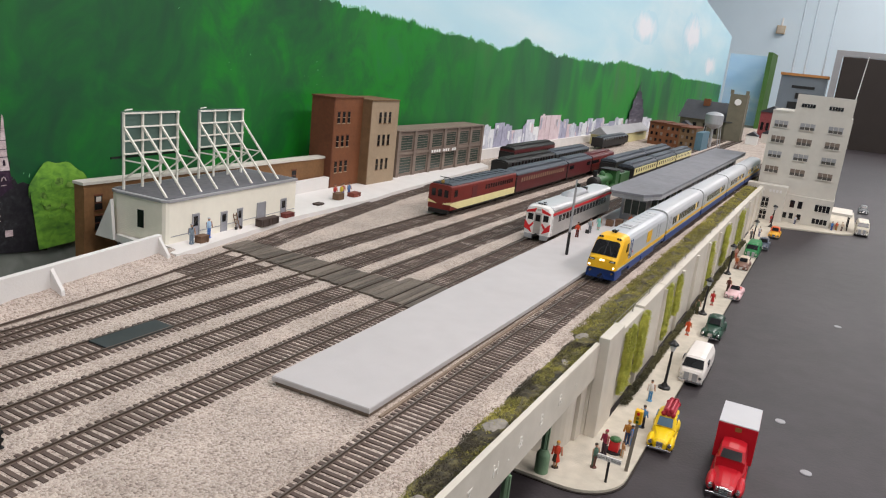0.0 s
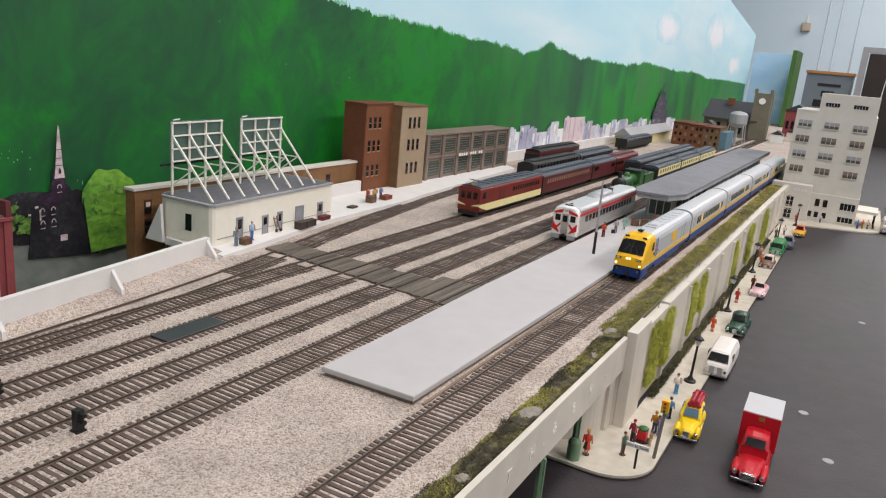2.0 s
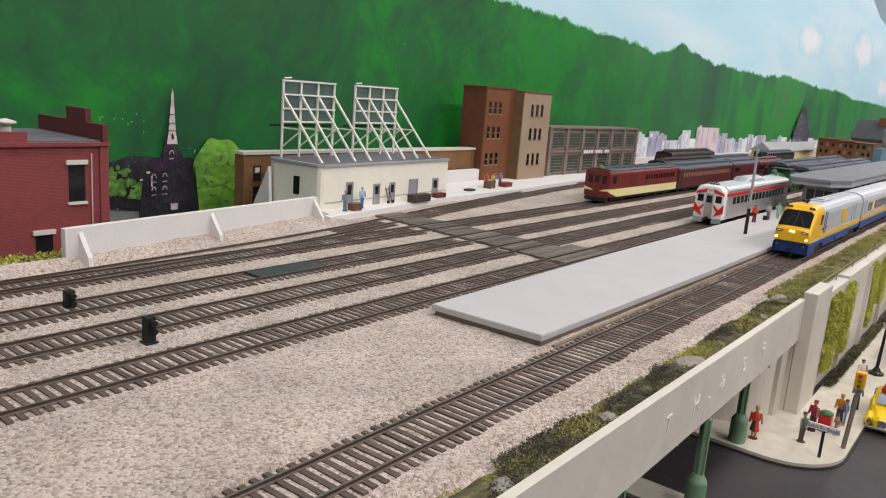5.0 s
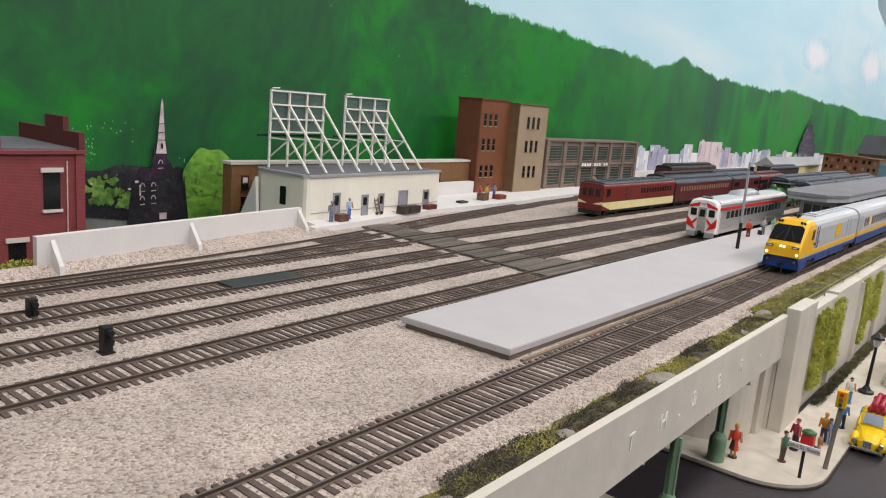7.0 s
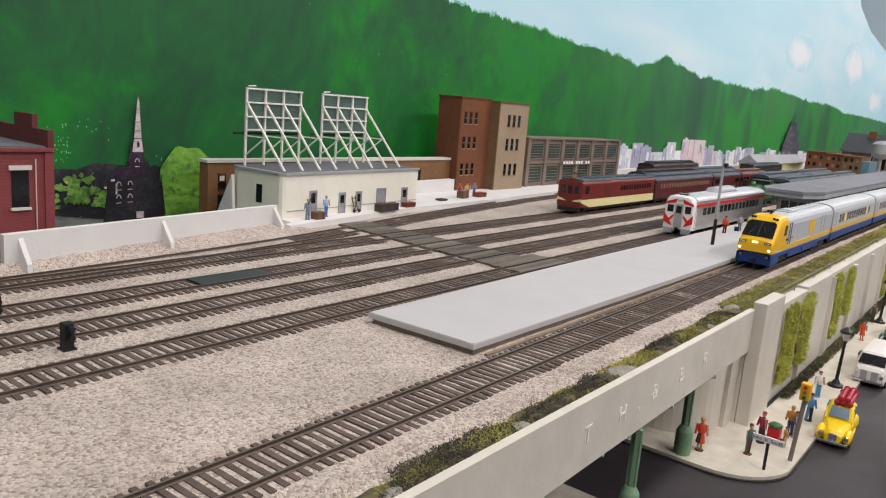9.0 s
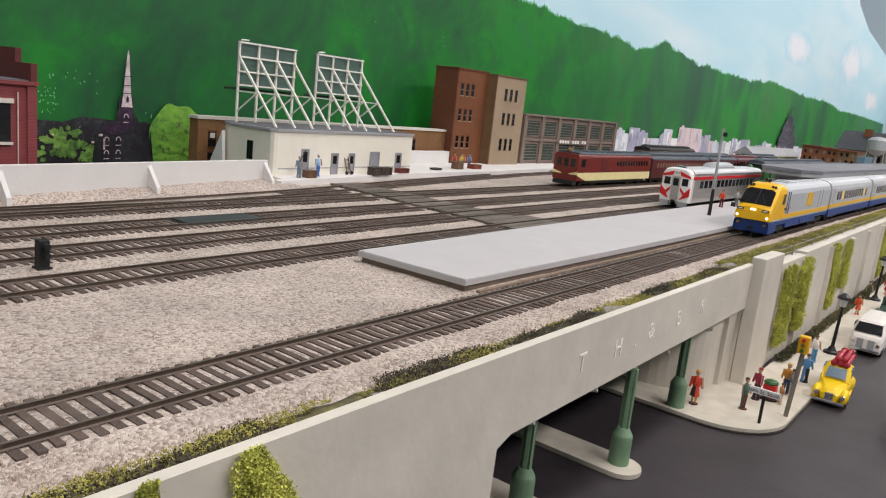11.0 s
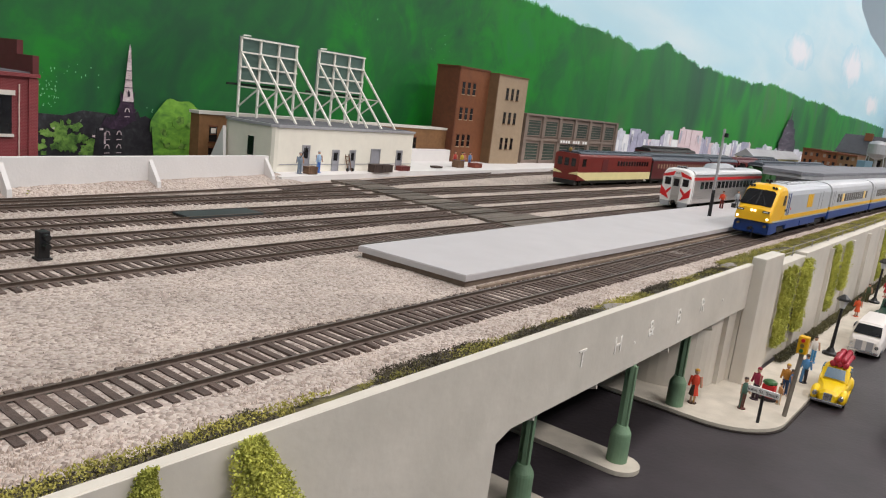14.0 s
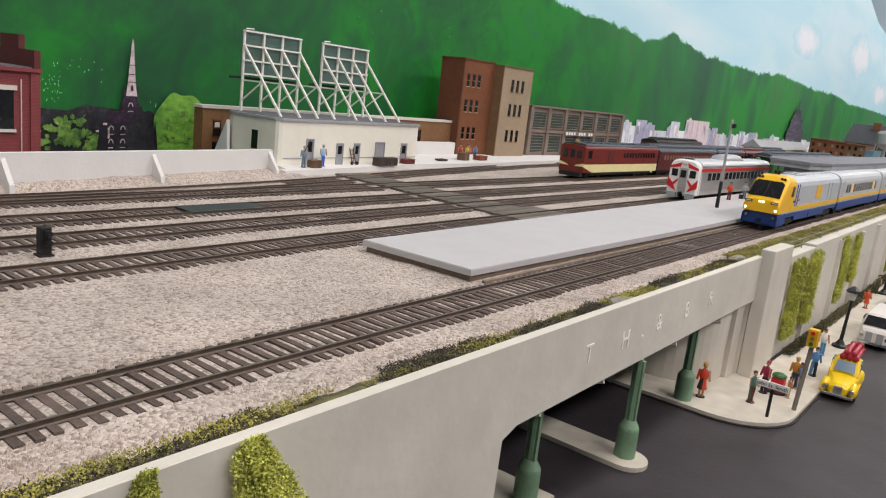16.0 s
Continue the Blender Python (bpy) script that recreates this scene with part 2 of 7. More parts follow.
def coursed(m, across, high, mortar, strength=0.35):
    """Lay brick courses into a brick material: darker or paler joints and a little relief."""
    n, l, p = nodes_of(m)
    tc, sep, add, com = n.new("ShaderNodeTexCoord"), n.new("ShaderNodeSeparateXYZ"), n.new("ShaderNodeMath"), n.new("ShaderNodeCombineXYZ")
    l.new(tc.outputs["Object"], sep.inputs[0])
    l.new(sep.outputs["X"], add.inputs[0])
    l.new(sep.outputs["Y"], add.inputs[1])
    l.new(add.outputs[0], com.inputs["X"])
    l.new(sep.outputs["Z"], com.inputs["Y"])
    tex = n.new("ShaderNodeTexBrick")
    tex.inputs["Scale"].default_value, tex.inputs["Brick Width"].default_value, tex.inputs["Row Height"].default_value, tex.inputs["Mortar Size"].default_value = 1.0, across, high, high * 0.16
    l.new(com.outputs[0], tex.inputs["Vector"])
    base = p.inputs["Base Color"].links[0].from_socket
    mix = n.new("ShaderNodeMix")
    mix.data_type = "RGBA"
    fac = n.new("ShaderNodeMath")
    fac.operation, fac.inputs[1].default_value = "MULTIPLY", strength
    l.new(tex.outputs["Fac"], fac.inputs[0])
    l.new(fac.outputs[0], mix.inputs[0])
    l.new(base, mix.inputs[6])
    mix.inputs[7].default_value = (*mortar, 1)
    l.new(mix.outputs[2], p.inputs["Base Color"])


coursed(BRICK_RED, 0.0019, 0.00080, (0.40, 0.17, 0.16), 0.30)
coursed(BRICK_BROWN, 0.0026, 0.00105, (0.10, 0.04, 0.02), 0.3)
coursed(BRICK_DARK, 0.0026, 0.00105, (0.06, 0.025, 0.015), 0.3)
coursed(BRICK_TAN, 0.0026, 0.00105, (0.22, 0.16, 0.10), 0.3)
BRICK_LOW = mat("ochre_brick", (0.21, 0.105, 0.042), 0.75, 0, 250, 0.25, 0.3, 1600)
CREAM = mat("cream_boards", (0.80, 0.765, 0.665), 0.65, 0, 120, 0.06, 0.1)
ROOFGREY = mat("roof_felt", (0.135, 0.135, 0.15), 0.85, 0, 150, 0.3, 0.3)
GREYTRIM = mat("grey_trim", (0.33, 0.33, 0.345), 0.7, 0, 150, 0.12)
DOORGREY = mat("grey_door", (0.30, 0.30, 0.33), 0.6, 0, 200, 0.12)
DARKGLASS = mat("dark_window", (0.012, 0.012, 0.014), 0.12, 0, 100, 0.3)
GREENGLASS = mat("factory_glazing", (0.05, 0.07, 0.058), 0.25, 0, 200, 0.35)
FACTORY = mat("factory_concrete", (0.215, 0.165, 0.135), 0.75, 0, 150, 0.18, 0.3)
STONE = mat("pale_stone", (0.62, 0.585, 0.53), 0.75, 0, 100, 0.07, 0.1)
SIGNWHITE = mat("sign_frame_white", (0.80, 0.77, 0.70), 0.6, 0, 200, 0.08)
BLACK = mat("black_plastic", (0.012, 0.012, 0.013), 0.45, 0, 300, 0.3)
UNDER = mat("underframe_black", (0.014, 0.013, 0.013), 0.6, 0, 400, 0.4)
GREENPAINT = mat("pier_green", (0.155, 0.255, 0.155), 0.55, 0, 200, 0.25, 0.15)
WHITEPAINT = mat("white_paint", (0.80, 0.79, 0.77), 0.5, 0, 200, 0.05)
ROOMWALL = mat("room_wall", (0.72, 0.84, 0.92), 0.8, 0, 5, 0.04)
ROOMFLOOR = mat("room_floor", (0.20, 0.19, 0.18), 0.6, 0, 8, 0.2)
CEIL = mat("ceiling_tile", (0.80, 0.80, 0.78), 0.9, 0, 30, 0.04)
DARKDOOR = mat("dark_brown_panel", (0.026, 0.018, 0.015), 0.55, 0, 12, 0.25)

# ---------------------------------------------------------------- the room and the large structure
TOP = -0.0024      # ballast surface; the rail heads are at 0
STREET = -0.0650   # street surface

setting("floor", box(-1.6, 3.6, -3.2, 5.6, -1.06, -1.0), ROOMFLOOR, "dull grey room floor under the layout", "floor")
setting("ceiling", box(-1.6, 3.6, -3.2, 5.6, 1.6, 1.66), CEIL, "white tiled ceiling of the club room", "ceiling")
setting("wall_far", box(-1.6, 3.6, 5.6, 5.7, -1.0, 1.6), ROOMWALL, "pale blue-white painted room wall", "wall")
setting("wall_back", box(-1.6, 3.6, -3.3, -3.2, -1.0, 1.6), ROOMWALL, "pale blue-white painted room wall", "wall")
setting("wall_aisle", box(3.6, 3.7, -3.2, 5.6, -1.0, 1.6), ROOMWALL, "pale blue-white painted room wall", "wall")
setting("wall_behind_backdrop", box(-1.7, -1.6, -3.2, 5.6, -1.0, 1.6), ROOMWALL, "pale blue-white painted room wall", "wall")


def back_x(y):
    """The plan of the curved backdrop."""
    if y < 1.35:
        return -0.432 - 0.062 * ((1.35 - y) / 0.95) ** 1.0
    return -0.432 + 0.006 * (y - 1.35)


def sheet(y0, y1, step, low, high, lift, thick=0.003):
    """A standing sheet that follows the backdrop: low and high give its edges along y."""
    bm = bmesh.new()
    n = max(2, int((y1 - y0) / step))
    rows = []
    for i in range(n + 1):
        y = y0 + (y1 - y0) * i / n
        x = back_x(y) + lift
        rows.append([bm.verts.new((x, y, low(y))), bm.verts.new((x, y, high(y))), bm.verts.new((x - thick, y, high(y))), bm.verts.new((x - thick, y, low(y)))])
    for a, b in zip(rows, rows[1:]):
        for i in range(4):
            bm.faces.new((a[i], a[(i + 1) % 4], b[(i + 1) % 4], b[i]))
    bm.faces.new(rows[0])
    bm.faces.new(rows[-1][::-1])
    return bm


def crest(y):
    """The painted ridge line, with its brushed tree tops."""
    z = float(np.interp(y, [-0.9, 0.30, 0.75, 0.90, 1.05, 1.18, 1.37, 1.44, 1.52, 1.575, 1.63, 1.74, 1.92, 2.12, 2.31, 2.50, 2.67, 2.95, 3.14, 3.20, 3.55, 4.2], [0.42, 0.31, 0.258, 0.239, 0.230, 0.221, 0.212, 0.203, 0.214, 0.234, 0.220, 0.208, 0.206, 0.203, 0.217, 0.211, 0.203, 0.206, 0.198, 0.188, 0.190, 0.180]))
    z += 0.006 * noise.noise((y * 19, 0, 0)) + 0.005 * noise.noise((y * 60, 3, 0)) + 0.0042 * noise.noise((y * 260, 7, 0)) + 0.0030 * noise.noise((y * 700, 9, 0))
    return z


backdrop = setting("backdrop", sheet(-0.9, 4.25, 0.05, lambda y: -0.5, lambda y: float(np.interp(y, [2.9, 3.2, 3.44, 3.83, 4.25], [0.75, 0.56, 0.505, 0.468, 0.425])), 0.0, 0.008), SKYPAINT, "painted backdrop board with pale blue sky", "backdrop")
def join_hills(a, b, along):
    """One wash of paint runs into the other along the board: a ragged blend by place."""
    m = bpy.data.materials.new("painted_hillside")
    n, l, p = nodes_of(m)
    p.inputs["Roughness"].default_value = 0.45
    tc, sep = n.new("ShaderNodeTexCoord"), n.new("ShaderNodeSeparateXYZ")
    l.new(tc.outputs["Object"], sep.inputs[0])
    noi, mp = n.new("ShaderNodeTexNoise"), n.new("ShaderNodeMapping")
    mp.inputs["Scale"].default_value = (1, 1, 0.3)
    noi.inputs["Scale"].default_value, noi.inputs["Detail"].default_value = 9, 6
    l.new(tc.outputs["Object"], mp.inputs["Vector"])
    l.new(mp.outputs[0], noi.inputs["Vector"])
    wob = n.new("ShaderNodeMath")
    wob.operation, wob.inputs[1].default_value = "MULTIPLY_ADD", 1.1
    l.new(noi.outputs["Fac"], wob.inputs[0])
    l.new(sep.outputs["Y"], wob.inputs[2])
    rng = n.new("ShaderNodeMapRange")
    rng.inputs["From Min"].default_value, rng.inputs["From Max"].default_value = along + 0.30, along + 0.95
    l.new(wob.outputs[0], rng.inputs["Value"])
    mix = n.new("ShaderNodeMix")
    mix.data_type = "RGBA"
    l.new(rng.outputs[0], mix.inputs[0])
    for slot, colors, scale, stretch in ((6, a, 15, (1, 1, 0.8)), (7, b, 11, (1, 1, 0.50))):
        mq = n.new("ShaderNodeMapping")
        mq.inputs["Scale"].default_value = stretch
        l.new(tc.outputs["Object"], mq.inputs["Vector"])
        fine, broad, half = n.new("ShaderNodeTexNoise"), n.new("ShaderNodeTexNoise"), n.new("ShaderNodeMix")
        for tex, s, d in ((fine, scale, 12), (broad, scale / 4.2, 5)):
            tex.inputs["Scale"].default_value, tex.inputs["Detail"].default_value, tex.inputs["Distortion"].default_value, tex.inputs["Roughness"].default_value = s, d if slot == 6 else 5, 0.8 if slot == 6 else 0.6, 0.66 if slot == 6 else 0.45
            l.new(mq.outputs[0], tex.inputs["Vector"])
        half.inputs[0].default_value = 0.58
        l.new(fine.outputs["Fac"], half.inputs[2])
        l.new(broad.outputs["Fac"], half.inputs[3])
        ramp = n.new("ShaderNodeValToRGB")
        e = ramp.color_ramp.elements
        e[0].position, e[0].color, e[1].position, e[1].color = 0.36, (*colors[0], 1), 0.66, (*colors[-1], 1)
        for i, c in enumerate(colors[1:-1]):
            e.new(0.36 + 0.30 * (i + 1) / (len(colors) - 1)).color = (*c, 1)
        l.new(half.outputs[0], ramp.inputs[0])
        l.new(ramp.outputs[0], mix.inputs[slot])
    l.new(mix.outputs[2], p.inputs["Base Color"])
    bp = n.new("ShaderNodeBump")
    bp.inputs["Strength"].default_value, bp.inputs["Distance"].default_value = 0.4, 0.001
    l.new(noi.outputs["Fac"], bp.inputs["Height"])
    l.new(bp.outputs[0], p.inputs["Normal"])
    return m


HILLSIDE = join_hills([(0.011, 0.066, 0.028), (0.010, 0.092, 0.028), (0.009, 0.135, 0.024), (0.007, 0.225, 0.014), (0.020, 0.17, 0.055)], [(0.022, 0.092, 0.045), (0.026, 0.125, 0.052), (0.026, 0.175, 0.048), (0.022, 0.270, 0.032), (0.060, 0.215, 0.060), (0.060, 0.20, 0.12)], 1.30)
part("painted_hill", sheet(-0.9, 4.2, 0.0015, lambda y: -0.20, crest, 0.0012, 0.0010), HILLSIDE, backdrop, "brushed green wooded hillside, brighter towards the far end")

HAZE = painted("crest_haze", [(0.10, 0.36, 0.16), (0.22, 0.52, 0.38), (0.38, 0.66, 0.62)], (1, 1, 0.3), 60, 6, 0.6)
part("hill_haze", sheet(-0.9, 4.2, 0.0015, lambda y: crest(y) - 0.02, lambda y: crest(y) + 0.0026 + 0.0060 * noise.noise((y * 45, 21, 0)) + 0.0050 * noise.noise((y * 420, 23, 0)), 0.0006, 0.0004), HAZE, backdrop, "thin dry-brushed teal fringe over the tree tops")
# flecks of pale paint on the hillside
fleck_rng = random.Random(77)
bm = bmesh.new()
for cy, cz, sy, sz, count in ((0.436, 0.042, 0.0030, 0.010, 26), (0.445, 0.046, 0.0030, 0.009, 22), (0.470, 0.062, 0.012, 0.005, 10), (0.545, 0.034, 0.012, 0.002, 8), (0.75, 0.155, 0.04, 0.02, 5), (0.93, 0.150, 0.03, 0.02, 6)):
    for _ in range(count):
        fy, fz, r = fleck_rng.gauss(cy, sy), fleck_rng.gauss(cz, sz), fleck_rng.uniform(0.0002, 0.0006)
        box(back_x(fy) + 0.0013, back_x(fy) + 0.0016, fy - r * 0.6, fy + r * 0.6, fz - r * fleck_rng.uniform(0.8, 2.2), fz + r, bm)
part("paint_flecks", bm, mat("fleck_paint", (0.30, 0.66, 0.36), 0.4), backdrop, "spattered pale green paint flecks")["kind"] = "stuff"


def cloud(y, z, w, h, seed):
    """A painted cloud: a ragged puffy outline with a flat foot."""
    pts = []
    for i in range(64):
        a = 2 * math.pi * i / 64
        r = 1 + 0.22 * noise.noise((2.0 * math.cos(a), 2.0 * math.sin(a), seed)) + 0.12 * noise.noise((6 * math.cos(a), 6 * math.sin(a), seed + 3))
        pts.append((y + w * r * math.cos(a) * 0.5, z + h * r * math.sin(a) * (0.62 if math.sin(a) > 0 else 0.36)))
    bm = bmesh.new()
    bm.faces.new([bm.verts.new((back_x(p[0]) + 0.0003, *p)) for p in pts])
    part("painted_cloud", bm, CLOUD, backdrop, "soft white painted cloud")


cloud(2.52, 0.318, 0.32, 0.105, 1)
cloud(3.24, 0.345, 0.36, 0.155, 2)
cloud(3.78, 0.250, 0.34, 0.10, 4)


def lead_line(y):
    """The track that leaves the first one towards the loading platform."""
    return float(np.interp(y, [0.15, 0.30, 0.40, 0.47, 0.536, 0.656, 0.82, 0.97, 1.2, 1.45], [-0.2275, -0.2325, -0.2405, -0.248, -0.257, -0.2800, -0.305, -0.325, -0.336, -0.335]))


# yard deck: one sheet with a gentle unevenness of the ballast
bm = bmesh.new()
nx, ny = 92, 300
grid = []
for j in range(ny + 1):
    y = -0.5 + 5.0 * (j / ny) ** 1.6
    line = []
    for i in range(nx + 1):
        x = -0.50 + 0.5570 * i / nx
        z = TOP + 0.0003 + 0.0005 * noise.noise((x * 60, y * 60, 0)) + 0.0004 * noise.noise((x * 210, y * 210, 2))
        if x > 0.030:
            z -= (x - 0.030) * 0.10
        foot = -0.2565 - 0.0390 * (y - 0.303) / 0.217
        if y < 0.535 and x < -0.246:
            z += 0.0055 * min(1, max(0, (lead_line(y) - 0.0155 - x) / max(0.006, lead_line(y) - 0.0155 - foot)))
        line.append(bm.verts.new((x, y, z)))
    grid.append(line)
for j in range(ny):
    for i in range(nx):
        p = grid[j][i].co
        if not (p.y < 0.519 and p.x < -0.2585 - 0.0405 * (max(p.y, 0.303) - 0.303) / 0.217 - 0.004) and not (p.y < 0.60 and p.x < -0.400):
            bm.faces.new((grid[j][i], grid[j][i + 1], grid[j + 1][i + 1], grid[j + 1][i]))
bmesh.ops.delete(bm, geom=[v for v in bm.verts if not v.link_faces], context="VERTS")
for f in bm.faces:
    f.smooth = True
setting("ground", bm, BALLAST, "pale pinkish-beige crushed stone ballast of the yard", "ground")

bm = outline([(-0.245, -1.2), (2.2, -1.2), (2.2, 4.6), (-0.52, 4.6), (-0.52, 0.60), (-0.40, 0.60), (-0.40, 0.5205), (-0.294, 0.5205), (-0.253, 0.303)], 0.03, "z", STREET - 0.03)
setting("road", bm, ASPHALT, "dark grey painted street surface with scuffs", "road")
setting("deck_edge", outline([(-0.20, -1.2), (0.0560, -1.2), (0.0560, 0.318), (-0.258, 0.318), (-0.2480, 0.290)], TOP - 0.005 - STREET, "z", STREET + 0.001), PLASTER, "grey plaster body of the raised yard", "trim")
# Underside coloured almost black to stand for the shade beneath the bridge.
setting("deck_soffit", outline([(-0.258, 0.3182), (0.0560, 0.3182), (0.0560, 0.5618), (-0.362, 0.5618), (-0.362, 0.5300), (-0.294, 0.5300)], 0.0155, "z", -0.0200), mat("soffit_shade", (0.06, 0.055, 0.05), 0.9), "underside of the yard bridge with its shade put into the colour", "trim")
setting("deck_body", outline([(-0.40, 0.562), (0.0560, 0.562), (0.0560, 4.5), (-0.52, 4.5), (-0.52, 0.60), (-0.40, 0.60)], TOP - 0.007 - STREET, "z", STREET + 0.001), PLASTER, "grey plaster body of the raised yard", "trim")

# ---------------------------------------------------------------- bridge, pillar, retaining wall
GX0, GX1 = 0.0566, 0.0600
# Letters paler than the fascia: worn edges plus painted-in light on their tops.
LETTERING = mat("lit_letter_plaster", (0.84, 0.81, 0.76), 0.55, 0, 900, 0.35, second=(0.62, 0.58, 0.52))
bridge = thing("bridge_girder", "cream concrete bridge fascia with raised lettering over the underpass", "bridge", kind="structure")
prof = [(-0.30, 0.0068), (-0.30, -0.0640), (0.326, -0.0640), (0.326, -0.0235), (0.334, -0.0205), (0.5745, -0.0188), (0.5745, 0.0072), (0.33, 0.0068)]
bm = outline(prof, GX1 - GX0, "x", GX0)
bmesh.ops.bevel(bm, geom=bm.edges[:], offset=0.0006, segments=1, affect="EDGES")
part("fascia", bm, PLASTER, bridge)
for ly, lz, ch in ((0.3765, -0.0072, "T"), (0.4060, -0.0078, "H"), (0.4220, -0.0072, "."), (0.4375, -0.0066, "&"), (0.4680, -0.0064, "B"), (0.4985, -0.0058, "R"), (0.5290, -0.0045, ".")):
    words(ch, 0.0098, LETTERING, bridge, (GX1 + 0.00002, ly, lz), (90, 0, 90), "raised_letter", 0.00022)
for ly in (0.352, 0.398, 0.470, 0.53):
    bm = rod((0.0500, ly, -0.0185), (0.0530, ly, -0.0245), 0.0013, 0.0013, 8)
    rod((0.0530, ly, -0.0245), (0.0572, ly + 0.001, -0.0235), 0.0013, 0.0013, 8, bm)
    ball((0.0530, ly, -0.0245), 0.0013, bm)
    part("drain_pipe", bm, PLASTER, bridge, "short bent drain pipe")

pillar = thing("bridge_pillar", "square cream concrete pillar at the end of the bridge", "pillar", kind="structure")
part("shaft", box(0.0585, 0.0662, 0.5750, 0.6140, STREET, 0.0110, bevel=0.0006), PLASTER, pillar)
part("pilaster", box(0.0400, 0.0583, 0.5750, 0.5820, STREET, -0.0192), PLASTER, pillar)
ring = [(-0.184, 0.528)] + [(0.0235 + 0.030 * math.sin(math.pi * k / 20), 0.558 - 0.030 * math.cos(math.pi * k / 20)) for k in range(0, 11)] + [(0.0535, 0.5745), (-0.184, 0.5745)]
part("abutment", outline(ring, 0.044, "z", STREET + 0.0015), PLASTER, pillar, "rounded pale abutment under the bridge")

wall = thing("retaining_wall", "tall cream concrete retaining wall along the street with panels", "wall", kind="structure")


def wall_x(y):
    return 0.062 + 0.004 * max(0, y - 1.25)


y = 0.6125
k = 0
while y < 1.62:
    y2 = y + 0.083
    topz = 0.0012 if k < 1 else 0.0030
    part("wall_panel", box(wall_x(y) - 0.008, wall_x(y), y, y2 - 0.0008, STREET, topz, bevel=0.0005), PLASTER, wall)
    part("wall_buttress", box(wall_x(y) - 0.002, wall_x(y) + 0.0030, y2 - 0.0058, y2, STREET, topz - 0.003, bevel=0.0004), PLASTER, wall)
    y, k = y2, k + 1
part("wall_panel", box(wall_x(1.62) - 0.008, wall_x(1.62), y, 3.6, STREET, 0.003), PLASTER, wall)

# turf strip between the near track and the bridge, and the broad bank past the pillar
bm = bmesh.new()
rows = []
for j in range(420):
    y = 0.02 + 1.9 * (j / 419) ** 1.2
    line = []
    edge = 0.0300 + 0.005 * noise.noise((y * 45, 0, 5)) + (0.0075 if y < 0.36 else 0.006 if y < 0.6 else 0.0)
    for i in range(13):
        x = edge + (0.0562 - edge) * i / 12
        z = TOP - 0.0004 + 0.0022 * math.sin(math.pi * i / 12) * (0.8 + noise.noise((x * 150, y * 150, 1))) + 0.0012 * noise.noise((x * 500, y * 500, 4))
        if i == 0:
            z = TOP - 0.003
        line.append(bm.verts.new((x, y, z)))
    rows.append(line)
for a, b in zip(rows, rows[1:]):
    for i in range(12):
        bm.faces.new((a[i], a[i + 1], b[i + 1], b[i]))
turf = setting("turf_bank", bm, GRASS, "strip of mossy turf and soil beside the rails", "grass")


def tuft_field(name, count, place, material, label, category, height, seed, spread=0.0012, blades=5):
    """Many small upright blades, joined into one mesh."""
    rng = random.Random(seed)
    verts, faces = [], []
    for _ in range(count):
        x, y, z, s = place(rng)
        for _ in range(blades):
            a, h, w = rng.uniform(0, 6.283), height * s * rng.uniform(0.5, 1.2), 0.00028 * rng.uniform(0.7, 1.5)
            ox, oy = rng.gauss(0, spread), rng.gauss(0, spread)
            lx, ly = math.cos(a), math.sin(a)
            b = len(verts)
            verts += [(x + ox - ly * w, y + oy + lx * w, z), (x + ox + ly * w, y + oy - lx * w, z), (x + ox + lx * h * 0.5, y + oy + ly * h * 0.5, z + h)]
            faces.append((b, b + 1, b + 2))
    me = bpy.data.meshes.new(name)
    me.from_pydata(verts, [], faces)
    me.materials.append(material)
    return tagged(new(name, me), label, category, "", "stuff")


TURFBLADE = mat("turf_fibre", (0.27, 0.24, 0.065), 1.0, 0, 60, 0.55, second=(0.07, 0.068, 0.035))


def on_bank(rng):
    while True:
        y = 0.10 + 1.7 * rng.random() ** 1.5
        x = rng.uniform(0.038 if y < 0.6 else 0.030, 0.056)
        if noise.noise((x * 70, y * 30, 9)) > (-0.12 if y > 0.36 else 0.16):
            return x, y, TOP + 0.0003, rng.uniform(0.5, 1.3)


tuft_field("turf", 9000, on_bank, TURFBLADE, "olive and yellow static grass on the bank", "grass", 0.0014, 3)

fence = thing("wire_fence", "low thin post and wire fence on top of the retaining wall", "fence")
for i in range(13):
    fy = 0.625 + 0.055 * i
    part("post", rod((0.0560, fy, -0.004), (0.0560, fy, 0.0085), 0.0005, 0.0004, 6), mat("fence_grey", (0.30, 0.28, 0.24), 0.6) if i == 0 else bpy.data.materials["fence_grey"], fence)
for fz in (0.0040, 0.0075):
    part("wire", rod((0.0560, 0.62, fz), (0.0560, 1.29, fz), 0.00022, 0.00022, 5), bpy.data.materials["fence_grey"], fence)

# stones along the bank
BANKSTONE = mat("bank_stone", (0.27, 0.245, 0.215), 0.9, 0, 200, 0.3, 0.4)
for sx, sy, s in ((0.046, 0.435, 0.009), (0.047, 0.350, 0.007), (0.046, 0.545, 0.006), (0.040, 0.60, 0.007), (0.047, 0.285, 0.006)):
    bm = ball((0, 0, 0), s, None, (0.7, 1.2, 0.35), 9, 6)
    for v in bm.verts:
        v.co += 0.25 * s * noise.noise_vector(v.co * 120 + Vector((sx * 90, sy * 90, 0)))
    rock = link("stone", bm, BANKSTONE)
    rock.location = (sx, sy, TOP)
    tagged(rock, "flat grey stone lying in the turf", "stone", "stones on the bank")

